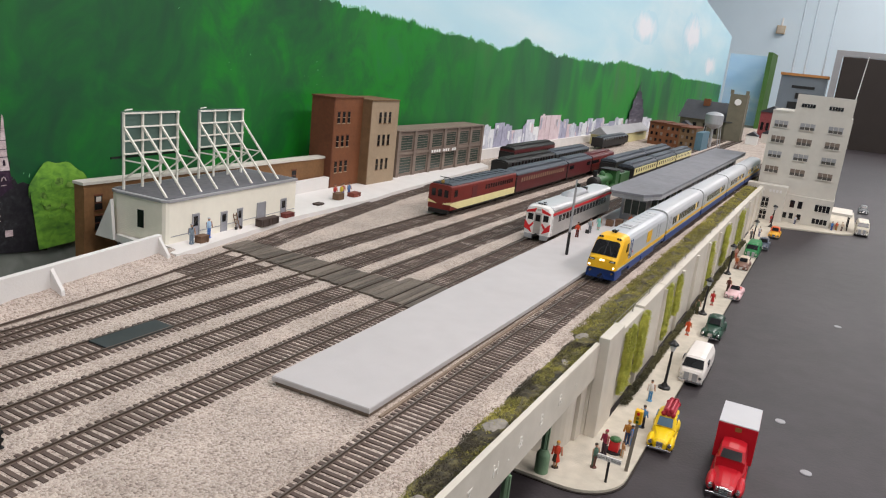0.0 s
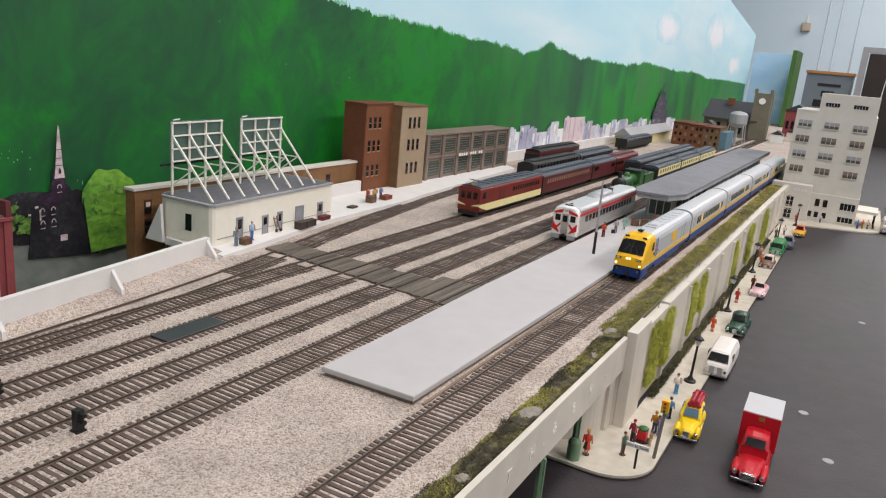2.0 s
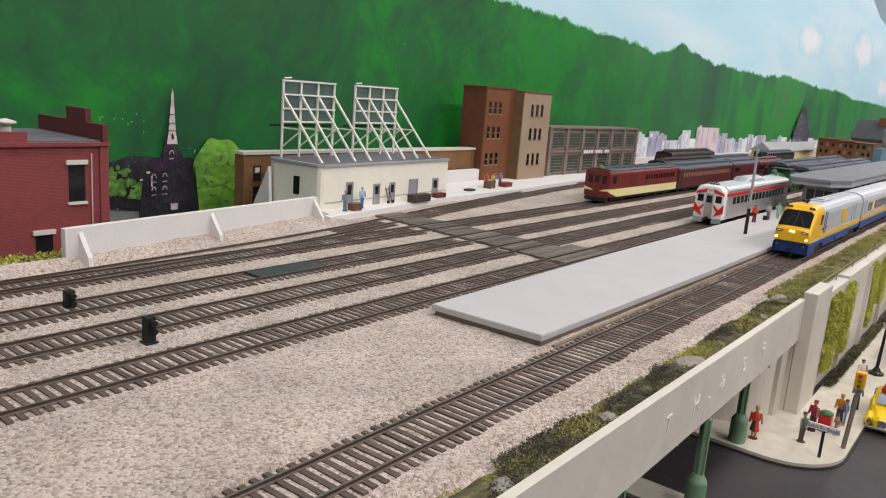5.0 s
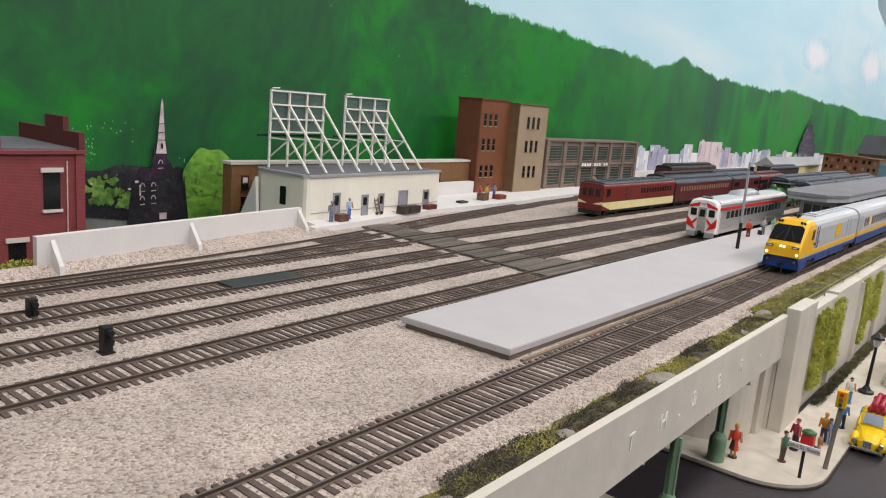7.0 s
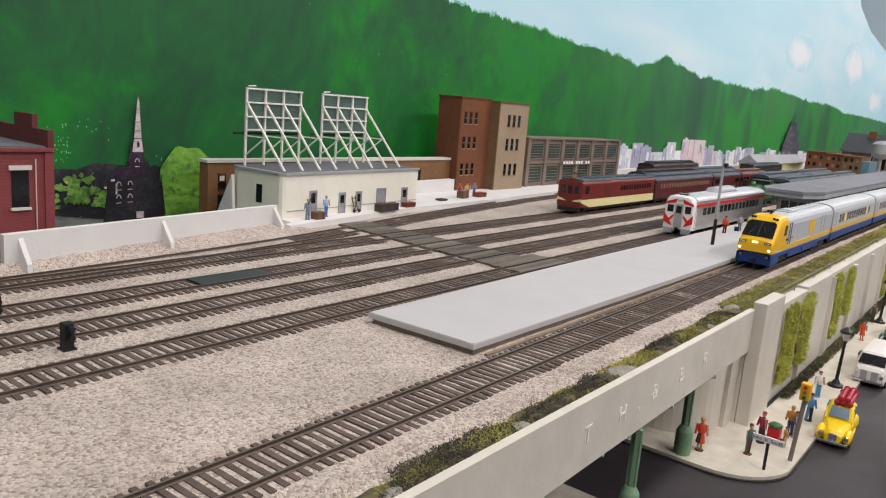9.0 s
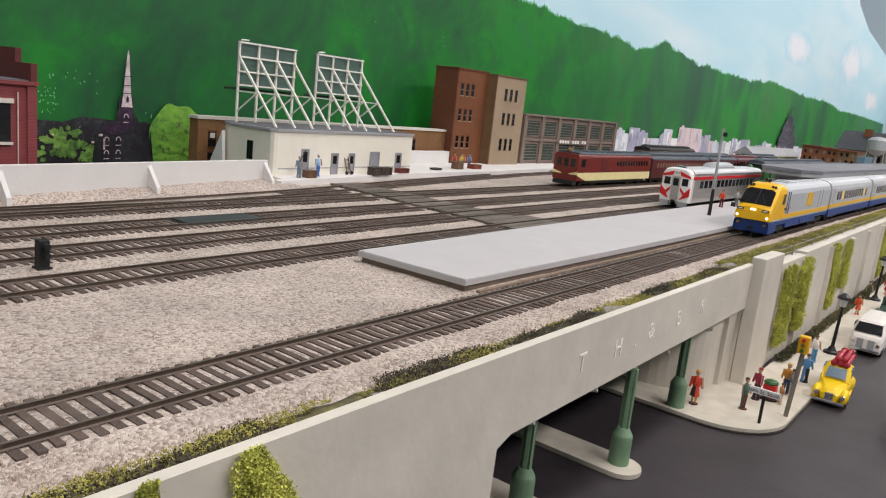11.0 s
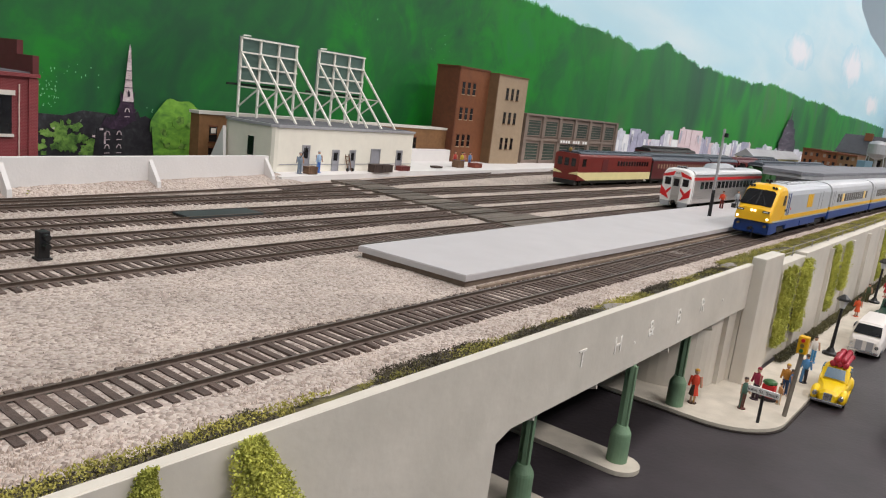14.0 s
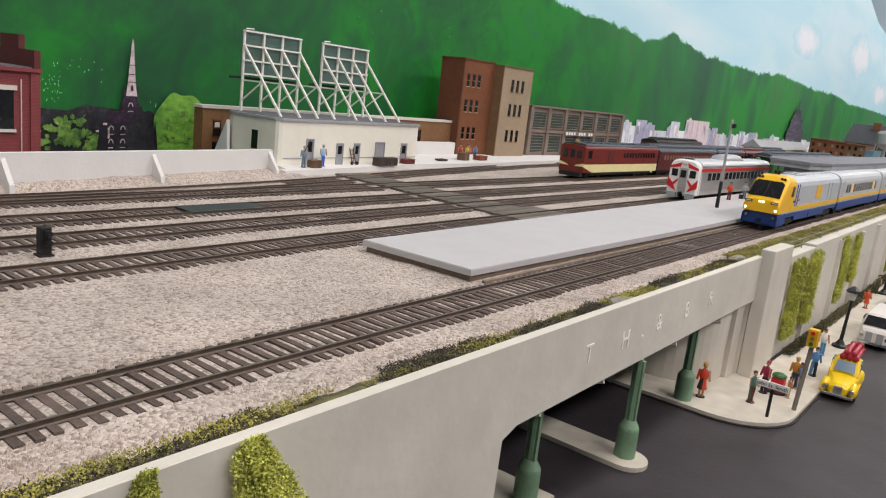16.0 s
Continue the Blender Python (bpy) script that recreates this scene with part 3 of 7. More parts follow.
# pavement at the underpass and along the retaining wall
bm = bmesh.new()
corner = [(0.0995, 3.0), (0.0665, 3.0), (0.0660, 0.6126), (0.0480, 0.575), (0.0480, 0.54), (-0.184, 0.54), (-0.184, 0.5005), (0.040, 0.5035), (0.066, 0.5035)]
corner += [(0.066 + 0.0335 * math.sin(a), 0.5370 - 0.0335 * math.cos(a)) for a in [math.pi / 2 * k / 9 for k in range(1, 10)]]
pavement = setting("pavement", outline(corner, 0.0023, "z", STREET + 0.0002), SIDEWALK, "pale concrete pavement with rounded street corner", "pavement")
rim = [(0.0995 + 0.0012, 3.0), (0.0990, 3.0), (0.0990, 0.54), (0.066, 0.506), (-0.184, 0.503), (-0.184, 0.4990), (0.040, 0.5021), (0.066, 0.5021)] + [(0.066 + 0.0347 * math.sin(a), 0.5370 - 0.0349 * math.cos(a)) for a in [math.pi / 2 * k / 9 for k in range(1, 10)]]
KERBDIRT = mat("kerb_dirt", (0.030, 0.024, 0.020), 0.95, 0, 300, 0.6)
part("kerb_joint", outline(rim, 0.0007, "z", STREET + 0.0001), KERBDIRT, pavement, "dirty dark joint along the kerb")
isle = [(-0.184, 0.4175), (-0.184, 0.4325), (0.0605, 0.4345)] + [(0.0605 + 0.0090 * math.sin(a), 0.4255 + 0.0090 * math.cos(a)) for a in [math.pi * k / 10 for k in range(1, 10)]] + [(0.0605, 0.4165)]
setting("traffic_island", outline(isle, 0.0020, "z", STREET + 0.0002), SIDEWALK, "narrow pale kerb island under the bridge", "pavement")
setting("pavement_near", box(-0.18, 0.056, 0.345, 0.375, STREET + 0.0002, STREET + 0.0022), SIDEWALK, "narrow pale pavement under the bridge", "pavement")

# Added, unseen: blocks light from behind; its dark colour stands for shade.
setting("underpass_light_stop", box(-0.205, -0.185, 0.318, 0.562, STREET + 0.001, -0.0205), mat("shade_board", (0.035, 0.032, 0.030), 0.9), "dark board added deep under the bridge to keep light out", "wall")

pier = thing("bridge_pier", "green steel bridge column with a thick round base", "column", "green columns under the bridge", at=(0.0590, 0.4270, STREET + 0.0022))
part("base", loft([[(0.0043 * r * math.cos(a), 0.0043 * r * math.sin(a), z) for a in [2 * math.pi * k / 24 for k in range(24)]] for r, z in ((1.02, 0), (1.0, 0.012), (0.95, 0.0130), (0.55, 0.0160))]), GREENPAINT, pier)
bm = bmesh.new()
part("shaft", rod((0, 0, 0.0150), (0, 0, 0.0425), 0.0017, 0.0016, 8), GREENPAINT, pier)
part("flange", box(-0.0022, 0.0022, -0.0009, 0.0009, 0.0150, 0.0420), GREENPAINT, pier)
for px, py in ((0.0515, 0.5105), (0.0500, 0.3640), (-0.05, 0.4255), (-0.05, 0.512), (-0.05, 0.344)):
    copy_thing(pier, pose(px, py, STREET + 0.0022))

# ---------------------------------------------------------------- platform, crossing, low walls on the yard
plat = thing("station_platform", "long flat grey concrete platform between the tracks", "platform", kind="structure")
PTOP = 0.0036
pl = [(-0.0740, 0.3985), (-0.0108, 0.4005), (-0.0085, 0.62), (-0.0085, 1.9), (-0.076, 1.9), (-0.0770, 0.62)]
bm = outline(pl, 0.0030, "z", PTOP - 0.0030)
bmesh.ops.bevel(bm, geom=[e for e in bm.edges if all(v.co.z > PTOP - 0.001 for v in e.verts)], offset=0.0004, segments=2, affect="EDGES")
part("slab", bm, CONCRETE, plat)
# Brown wood, darkened to carry the shadow below the slab's edge.
part("plinth", outline([(-0.0725, 0.4000), (-0.0120, 0.4020), (-0.0098, 0.62), (-0.0098, 1.9), (-0.075, 1.9), (-0.0755, 0.62)], 0.0050, "z", PTOP - 0.0078), mat("shaded_plinth_wood", (0.20, 0.15, 0.115), 0.85, 0, 200, 0.25), plat, "brown wooden base, the shadow under the slab put into its colour")
part("kerb_strip", box(-0.0078, -0.0060, 0.405, 1.9, TOP - 0.001, TOP + 0.0014), mat("wood_strip", (0.23, 0.175, 0.13), 0.85, 0, 200, 0.3), plat, "thin brown wooden edging")

crossing = thing("crossing", "dark weathered timber crossing laid across four tracks", "crossing", kind="structure")
G = 0.00825
spans = [(-0.2870, -0.2365), (-0.2336, -0.2204), (-0.2176, -0.1910), (-0.1881, -0.1749), (-0.1721, -0.1505), (-0.1476, -0.1344), (-0.1316, -0.1057), (-0.1028, -0.0896), (-0.0868, -0.0775)]
for x0, x1 in spans:
    n = max(1, round((x1 - x0) / 0.0048))
    for i in range(n):
        a, b = x0 + (x1 - x0) * i / n, x0 + (x1 - x0) * (i + 1) / n
        f = min(1, max(0, (a + 0.287) / 0.2))
        y0 = 0.5800 - 0.0190 * f + 0.0005 * ((i * 7) % 3 - 1)
        y1 = 0.6120 - 0.0030 * f + (0.016 if a > -0.125 else 0)
        part("plank", box(a + 0.0002, b - 0.0002, y0, y1, TOP - 0.0008, -0.0004 + 0.0001 * ((i * 5) % 3), bevel=0.0), PLANK, crossing)

lowwall = thing("yard_wall", "low white plaster wall with triangular buttresses at the yard edge", "wall", kind="structure")
bm = loft([[(-0.2565, 0.303, TOP - 0.06), (-0.2565, 0.303, 0.0190), (-0.2615, 0.303, 0.0190), (-0.2615, 0.303, TOP - 0.06)], [(-0.2955, 0.520, TOP - 0.06), (-0.2955, 0.520, 0.0175), (-0.3005, 0.520, 0.0175), (-0.3005, 0.520, TOP - 0.06)]])
part("wall_face", bm, WHITEWALL, lowwall)
for by in (0.3125, 0.409, 0.517):
    bx = -0.2565 - 0.039 * (by - 0.303) / 0.217
    part("buttress", outline([(bx - 0.001, TOP - 0.001), (bx + 0.0120, TOP - 0.001), (bx + 0.0112, TOP + 0.006), (bx - 0.001, 0.0176)], 0.0026, "y", by - 0.0017), WHITEWALL, lowwall)
bm = outline([(-0.384, 0.74), (-0.392, 0.74), (-0.4250, 1.35), (-0.4250, 2.3), (-0.4190, 2.3), (-0.4170, 1.35)], 0.0200, "z", TOP - 0.001)
setting("rear_wall", bm, WHITEWALL, "low white plaster wall behind the yard tracks", "wall")
bm = outline([(-0.2840, 0.5245), (-0.3010, 0.5248), (-0.3060, 0.5260), (-0.3640, 0.5300), (-0.3640, 0.60), (-0.3985, 0.61), (-0.40, 0.74), (-0.385, 0.76), (-0.415, 1.35), (-0.360, 1.30), (-0.3270, 0.930), (-0.3190, 0.875), (-0.3130, 0.710)], 0.0062, "z", TOP - 0.0012)
setting("loading_platform", bm, WHITEWALL, "pale grey concrete apron in front of the yard office", "platform")

# ---------------------------------------------------------------- tracks
def track(name, label, cx, y0, y1, near0, near1, pitch=0.00440, skip=None):
    """Two rails on ties; the ties of the stretch near0..near1 are pieces of their own."""
    tr = thing(name, label, "railway track", "yard tracks", kind="structure")

    def rail(off):
        bm, cap = bmesh.new(), bmesh.new()
        n = max(2, int((y1 - y0) / 0.04))
        secs = []
        for i in range(n + 1):
            y = y0 + (y1 - y0) * i / n
            x = cx(y) + off
            secs.append([(x - 0.0006, y, -0.0016), (x - 0.00025, y, -0.0012), (x - 0.00025, y, -0.0006), (x - 0.00042, y, -0.0001), (x + 0.00042, y, -0.0001), (x + 0.00025, y, -0.0006), (x + 0.00025, y, -0.0012), (x + 0.0006, y, -0.0016)])
        loft(secs, bm)
        ob = part("rail", bm, RAIL, tr)
        part("rail_head", loft([[(s[3][0], s[0][1], -0.0001), (s[4][0], s[0][1], -0.0001), (s[4][0], s[0][1], 0.00003), (s[3][0], s[0][1], 0.00003)] for s in secs]), RAILHEAD, tr, "bare rail head")

    rail(-G)
    rail(G)
    rng = random.Random(name)
    shapes = []
    for v in range(4):
        w = 0.00118 * rng.uniform(0.9, 1.1)
        bm = box(-0.0136, 0.0136, -w, w, -0.0032, -0.0016 + 0.00005 * v)
        for vert in bm.verts:
            if vert.co.z > -0.0025:
                vert.co.x *= 0.985
                vert.co.y *= 0.9
        me = bpy.data.meshes.new("tie")
        bm.to_mesh(me)
        bm.free()
        me.materials.append(TIE)
        shapes.append(me)
    y = y0
    verts, faces = [], []
    while y < y1:
        if not (skip and skip(y)):
            turn = rng.gauss(0, 0.6)
            slope = math.degrees(math.atan((cx(y + 0.01) - cx(y)) / 0.01))
            if near0 <= y <= near1:
                ob = new("tie", shapes[rng.randrange(4)])
                ob.parent = tr
                ob.matrix_local = pose(cx(y) + rng.gauss(0, 0.0003), y + rng.gauss(0, 0.00015), rng.gauss(0, 0.00008), 0, 0, turn - slope)
            else:
                b = len(verts)
                m = pose(cx(y), y, 0, 0, 0, turn - slope)
                verts += [tuple(m @ Vector(p)) for p in ((-0.0145, -0.00105, -0.0032), (0.0145, -0.00105, -0.0032), (0.0145, 0.00105, -0.0032), (-0.0145, 0.00105, -0.0032), (-0.0143, -0.00095, -0.0016), (0.0143, -0.00095, -0.0016), (0.0143, 0.00095, -0.0016), (-0.0143, 0.00095, -0.0016))]
                faces += [tuple(b + k for k in f) for f in ((4, 5, 6, 7), (0, 1, 5, 4), (1, 2, 6, 5), (2, 3, 7, 6), (3, 0, 4, 7))]
        y += pitch
    if verts:
        me = bpy.data.meshes.new("far_ties")
        me.from_pydata(verts, [], faces)
        me.materials.append(TIE)
        ob = new("far_ties", me)
        ob.parent = tr
        ob["kind"] = "stuff"
    return tr


def straight(c):
    return lambda y: c


def at_cross(y):
    return 0.565 < y < 0.606


def near_line(y):
    return 0.00825 + 0.0165 * max(0, y - 0.85) ** 1.5 * 0.6




track("railway_track", "brown model railway track with weathered rails on pale ballast", near_line, -0.3, 3.2, 0.10, 1.10)
track("railway_track", "weathered model railway track beside the grey platform", straight(-0.0962), -0.2, 1.9, 0.16, 0.80, skip=at_cross)
track("railway_track", "weathered model railway track through the yard crossing", straight(-0.1410), -0.2, 3.0, 0.20, 0.80, skip=at_cross)
track("railway_track", "weathered model railway track with a black cover plate", straight(-0.1815), -0.2, 3.0, 0.22, 0.80, skip=at_cross)
track("railway_track", "weathered model railway track that carries the maroon railcar", straight(-0.2270), -0.2, 2.6, 0.25, 0.85, skip=at_cross)
track("railway_track", "weathered model siding track curving away to the loading platform", lead_line, 0.16, 1.45, 0.50, 1.0, skip=lambda y: y < 0.50 or at_cross(y))

plate = tagged(link("track_cover_plate", box(-0.1905, -0.1728, 0.3715, 0.4200, -0.0012, -0.0002, bevel=0.0003), mat("slate_plate", (0.035, 0.042, 0.044), 0.5, 0, 100, 0.2)), "flat black plate covering the ties between two rails", "plate")

# ---------------------------------------------------------------- buildings at the back of the yard
office_yard = thing("yard_office", "long cream one-storey yard office with a flat grey roof", "building", at=(-0.3105, 0.5370, TOP + 0.0040), turn=3.7)
bm = outline([(0, 0.004), (0, 0.185), (-0.066, 0.185), (-0.066, 0.010), (-0.062, 0.002), (-0.056, 0), (-0.004, 0), (-0.0012, 0.0012)], 0.0375, "z", 0.0)
part("wall", bm, CREAM, office_yard)
bm = outline([(0.0012, 0.003), (0.0012, 0.1862), (-0.0672, 0.1862), (-0.0672, 0.009), (-0.0625, 0.001), (-0.056, -0.0012), (-0.004, -0.0012)], 0.0022, "z", 0.0372)
part("roof_trim", bm, GREYTRIM, office_yard, "grey roof edge")
part("roof", box(-0.0645, -0.0018, 0.0035, 0.1835, 0.0375, 0.0398), ROOFGREY, office_yard, "dark grey felt roof")
for z in [0.0030 + 0.0016 * i for i in range(21)]:
    part("clapboard", box(-0.060, -0.0045, -0.00016, 0.0, z, z + 0.0003), CREAM, office_yard)
part("belt_line", box(0.0, 0.0004, 0.006, 0.184, 0.0068, 0.0074), GREYTRIM, office_yard)
part("end_window", box(-0.0315, -0.0245, -0.0005, 0.001, 0.0115, 0.0270), DARKGLASS, office_yard)
for dy, w, h in ((0.0355, 0.0072, 0.0225), (0.0725, 0.0072, 0.0190), (0.0950, 0.0062, 0.0190), (0.1275, 0.0120, 0.0205), (0.1640, 0.0078, 0.0195)):
    door = part("door", box(-0.001, 0.0004, dy - w / 2, dy + w / 2, 0.001, h), DOORGREY, office_yard, "grey plank door")
    part("door_frame", outline([(dy - w / 2 - 0.0008, 0.0005), (dy - w / 2 - 0.0008, h + 0.001), (dy + w / 2 + 0.0008, h + 0.001), (dy + w / 2 + 0.0008, 0.0005), (dy + w / 2, 0.0005), (dy + w / 2, h), (dy - w / 2, h), (dy - w / 2, 0.0005)], 0.0014, "x", -0.0004), GREYTRIM, door)
    if w < 0.01:
        part("door_pane", box(0.0004, 0.0007, dy - w / 2 + 0.0012, dy + w / 2 - 0.0012, h * 0.55, h - 0.0015), DARKGLASS, door)


def roof_sign(y0, y1, label):
    """A billboard seen from behind: uprights, rails, a thin panel and raking struts."""
    sg = thing("roof_sign", label, "sign", "roof signs", at=office_yard.location, turn=3.7)
    X, base, top, low = -0.0530, 0.0396, 0.1062, 0.0702
    ys = [y0 + (y1 - y0) * i / 3 for i in range(4)]
    part("panel", box(X - 0.0022, X - 0.0014, y0 - 0.0012, y1 + 0.0012, low - 0.001, top + 0.0006), mat("tinted_panel", (0.10, 0.165, 0.14), 0.35, 0, 60, 0.2) if "tinted_panel" not in bpy.data.materials else bpy.data.materials["tinted_panel"], sg, "thin smoky translucent panel")
    for i, yy in enumerate(ys):
        part("upright", bar((X, yy, base), (X, yy, top), 0.0017, 0.0017), SIGNWHITE, sg)
        part("strut", bar((X + 0.001, yy + 0.0003, 0.0925), (-0.0075, yy + 0.0035, base), 0.0016, 0.0016), SIGNWHITE, sg)
        part("tie_bar", bar((X, yy, 0.0655), (-0.0300, yy + 0.0015, 0.0655), 0.0011, 0.0011), SIGNWHITE, sg)
        part("brace", bar((X, yy, 0.0485), (-0.0305, yy + 0.0015, 0.0655), 0.0011, 0.0011), SIGNWHITE, sg)
    for z in (top - 0.0008, 0.0938, 0.0818, low + 0.0004):
        part("rail", bar((X + 0.0012, y0 - 0.0008, z), (X + 0.0012, y1 + 0.0008, z), 0.0013, 0.0013), SIGNWHITE, sg)
    part("catwalk", bar((X - 0.004, y0 - 0.010, 0.0672), (X - 0.004, y1 + 0.002, 0.0672), 0.0012, 0.0018), UNDER, sg, "dark catwalk under the panel")
    bm = rod((X - 0.003, y0 + 0.004, top + 0.0012), (X - 0.004, y0 + 0.013, top + 0.0018), 0.0006, 0.0006, 6)
    part("lamp_bracket", bm, SIGNWHITE, sg)
    return sg


roof_sign(0.0050, 0.0680, "white timber roof sign frame seen from behind on the office")
roof_sign(0.0970, 0.1600, "white timber roof sign frame seen from behind, beside its twin")

tagged(link("ramp_wedge", outline([(-0.3640, TOP), (-0.3870, TOP), (-0.3670, 0.0335)], 0.003, "y", 0.5275), WHITEWALL), "leaning white plaster wedge behind the yard office", "wall")


def punched(parent, x, y, z, w, h, sill=None, glass=None, depth=0.0014, lintel=None):
    """A window recessed into a wall that faces +x: reveal, pane, glazing bar and sill."""
    win = part("window", outline([(y - w / 2, z - h / 2), (y + w / 2, z - h / 2), (y + w / 2, z + h / 2), (y - w / 2, z + h / 2)], depth, "x", x - depth + 0.0003), glass or DARKGLASS, parent)
    if sill:
        part("sill", box(x - 0.0004, x + 0.0009, y - w / 2 - 0.0006, y + w / 2 + 0.0006, z - h / 2 - 0.0011, z - h / 2), sill, win)
        part("sash", box(x + 0.0003, x + 0.0006, y - w / 2, y + w / 2, z - 0.0003, z + 0.0003), sill, win)
    if lintel:
        part("lintel", box(x - 0.0004, x + 0.0008, y - w / 2 - 0.0006, y + w / 2 + 0.0006, z + h / 2, z + h / 2 + 0.0014), lintel, win)
    return win


tower = thing("brick_warehouse", "tall brown brick warehouse with three rows of narrow windows", "building")
part("wall", box(-0.4260, -0.3900, 0.8760, 0.9370, TOP, 0.1165), BRICK_BROWN, tower)
part("end_wall", box(-0.4255, -0.3903, 0.8742, 0.8760, TOP, 0.1165), BRICK_DARK, tower)
part("coping", box(-0.4265, -0.3890, 0.8735, 0.9370, 0.1165, 0.1182), BRICK_DARK, tower)
for zz in (0.0925, 0.0620, 0.0290):
    for yy in (0.8845, 0.8955, 0.9065):
        punched(tower, -0.3900, yy, zz, 0.0052, 0.0140, BRICK_TAN, DARKGLASS, lintel=BRICK_DARK)
tan = thing("brick_warehouse", "tall pale tan brick warehouse with a darker brown side wall", "building")
part("wall", box(-0.4250, -0.3760, 0.9385, 1.0060, TOP, 0.1145), BRICK_TAN, tan)
# End wall brick is darker and browner than the tan front.
part("end_wall", box(-0.4250, -0.3764, 0.9371, 0.9385, TOP, 0.1145), BRICK_OLIVE, tan)
part("coping", box(-0.4255, -0.3750, 0.9368, 1.0068, 0.1145, 0.1162), BRICK_OLIVE, tan)
for zz in (0.0925, 0.0620, 0.0290):
    for yy in (0.9600, 0.9720, 0.9840):
        punched(tan, -0.3760, yy, zz, 0.0056, 0.0145, BRICK_OLIVE, DARKGLASS, lintel=BRICK_TAN)

factory = thing("factory", "long grey-brown two-storey factory with large green-grey windows", "building")
part("wall", box(-0.4250, -0.3870, 1.0280, 1.3150, TOP, 0.0690), FACTORY, factory)
part("coping", box(-0.4260, -0.3840, 1.0270, 1.3160, 0.0690, 0.0712), FACTORY, factory)
part("belt_course", box(-0.3870, -0.3850, 1.0280, 1.3150, 0.0345, 0.0385), FACTORY, factory)
for i in range(7):
    fy = 1.0300 + 0.0472 * i
    part("pier", box(-0.3872, -0.3842, fy - 0.0035, fy + 0.0035, TOP, 0.0690), FACTORY, factory)
for i in range(6):
    fy = 1.0536 + 0.0472 * i
    for z0, z1 in ((0.0065, 0.0320), (0.0410, 0.0640)):
        win = part("window", box(-0.3880, -0.3866, fy - 0.0180, fy + 0.0180, z0, z1), GREENGLASS, factory)
        part("frame", outline([(fy - 0.0182, z0 - 0.0005), (fy + 0.0182, z0 - 0.0005), (fy + 0.0182, z1), (fy - 0.0182, z1), (fy - 0.0182, z0), (fy - 0.0165, z0 + 0.0015), (fy - 0.0165, z1 - 0.0015), (fy + 0.0165, z1 - 0.0015), (fy + 0.0165, z0 + 0.0015), (fy - 0.0182, z0 + 0.0005)], 0.0010, "x", -0.3868), FACTORY, win)
        for k in range(1, 6):
            zz = z0 + (z1 - z0) * k / 6
            part("glazing_bar", box(-0.3866, -0.3863, fy - 0.0165, fy + 0.0165, zz - 0.0003, zz + 0.0003), FACTORY, win)
sgn = part("name_board", box(-0.3838, -0.3828, 1.1230, 1.2120, 0.0320, 0.0385), FACTORY, factory, "weathered name board")
for i in range(11):
    if i not in (4, 8):
        part("mark", box(-0.3828, -0.3824, 1.1265 + 0.0077 * i, 1.1265 + 0.0077 * i + 0.0052, 0.0332, 0.0374), WHITEPAINT, sgn, "plain white painted bar")

lowb = thing("brick_shop", "long low ochre brick building with a pale coping behind the office", "building")
part("wall", box(-0.4120, -0.4000, 0.5260, 0.8735, TOP - 0.09, 0.0398), BRICK_LOW, lowb)
part("coping", box(-0.4130, -0.3988, 0.5250, 0.8735, 0.0398, 0.0423), STONE, lowb)
part("pilaster", box(-0.4000, -0.3990, 0.5260, 0.5295, TOP, 0.0370), BRICK_LOW, lowb)
for yy in (0.5410, 0.8140):
    for zz in (0.0225, 0.0040):
        punched(lowb, -0.4000, yy, zz, 0.0080, 0.0130, BRICK_DARK, DARKGLASS, lintel=BRICK_DARK)
part("blind", box(-0.3996, -0.3993, 0.5385, 0.5435, 0.0235, 0.0280), STONE, lowb, "half-drawn pale blind")

redb = thing("brick_building", "deep red brick building with a stepped parapet and tall windows", "building", at=(0, 0.0022, 0))
RX = -0.2850
part("wall", box(-0.3700, RX, 0.1500, 0.3400, TOP, 0.0612), BRICK_RED, redb)
part("quoin", box(RX, RX + 0.0012, 0.3350, 0.3402, TOP, 0.0608), BRICK_RED, redb)
part("cornice", box(-0.3705, RX + 0.0020, 0.1500, 0.3410, 0.0612, 0.0632), BRICK_RED, redb)
part("roof", box(-0.3690, RX - 0.002, 0.1500, 0.3370, 0.0632, 0.0640), ROOFGREY, redb)
part("parapet", outline([(RX + 0.0005, 0.0630), (RX + 0.0005, 0.0735), (-0.3050, 0.0735), (-0.3050, 0.0815), (-0.3300, 0.0815), (-0.3300, 0.0735), (-0.3690, 0.0735), (-0.3690, 0.0630)], 0.0034, "y", 0.3372), mat("parapet_brick", (0.11, 0.022, 0.024), 0.75, 0, 200, 0.22, 0.35, 1800), redb, "darker stepped brick parapet")
part("front_step", box(RX - 0.003, RX, 0.1500, 0.2950, 0.0632, 0.0690), BRICK_RED, redb)
part("vent_pipe", rod((RX - 0.010, 0.2880, 0.064), (RX - 0.010, 0.2880, 0.0735), 0.0028, 0.0028, 10), STONE, redb)
part("vent_cap", loft([[(RX - 0.010 + r * math.cos(a), 0.2880 + r * math.sin(a), z) for a in [2 * math.pi * k / 12 for k in range(12)]] for r, z in ((0.0055, 0.0732), (0.0055, 0.0740), (0.001, 0.0756))]), STONE, redb)
part("downpipe", rod((RX + 0.0008, 0.3300, 0.0000), (RX + 0.0008, 0.3300, 0.0570), 0.0004, 0.0004, 6), mat("pale_pipe", (0.6, 0.45, 0.4), 0.5), redb, "thin pale downpipe")
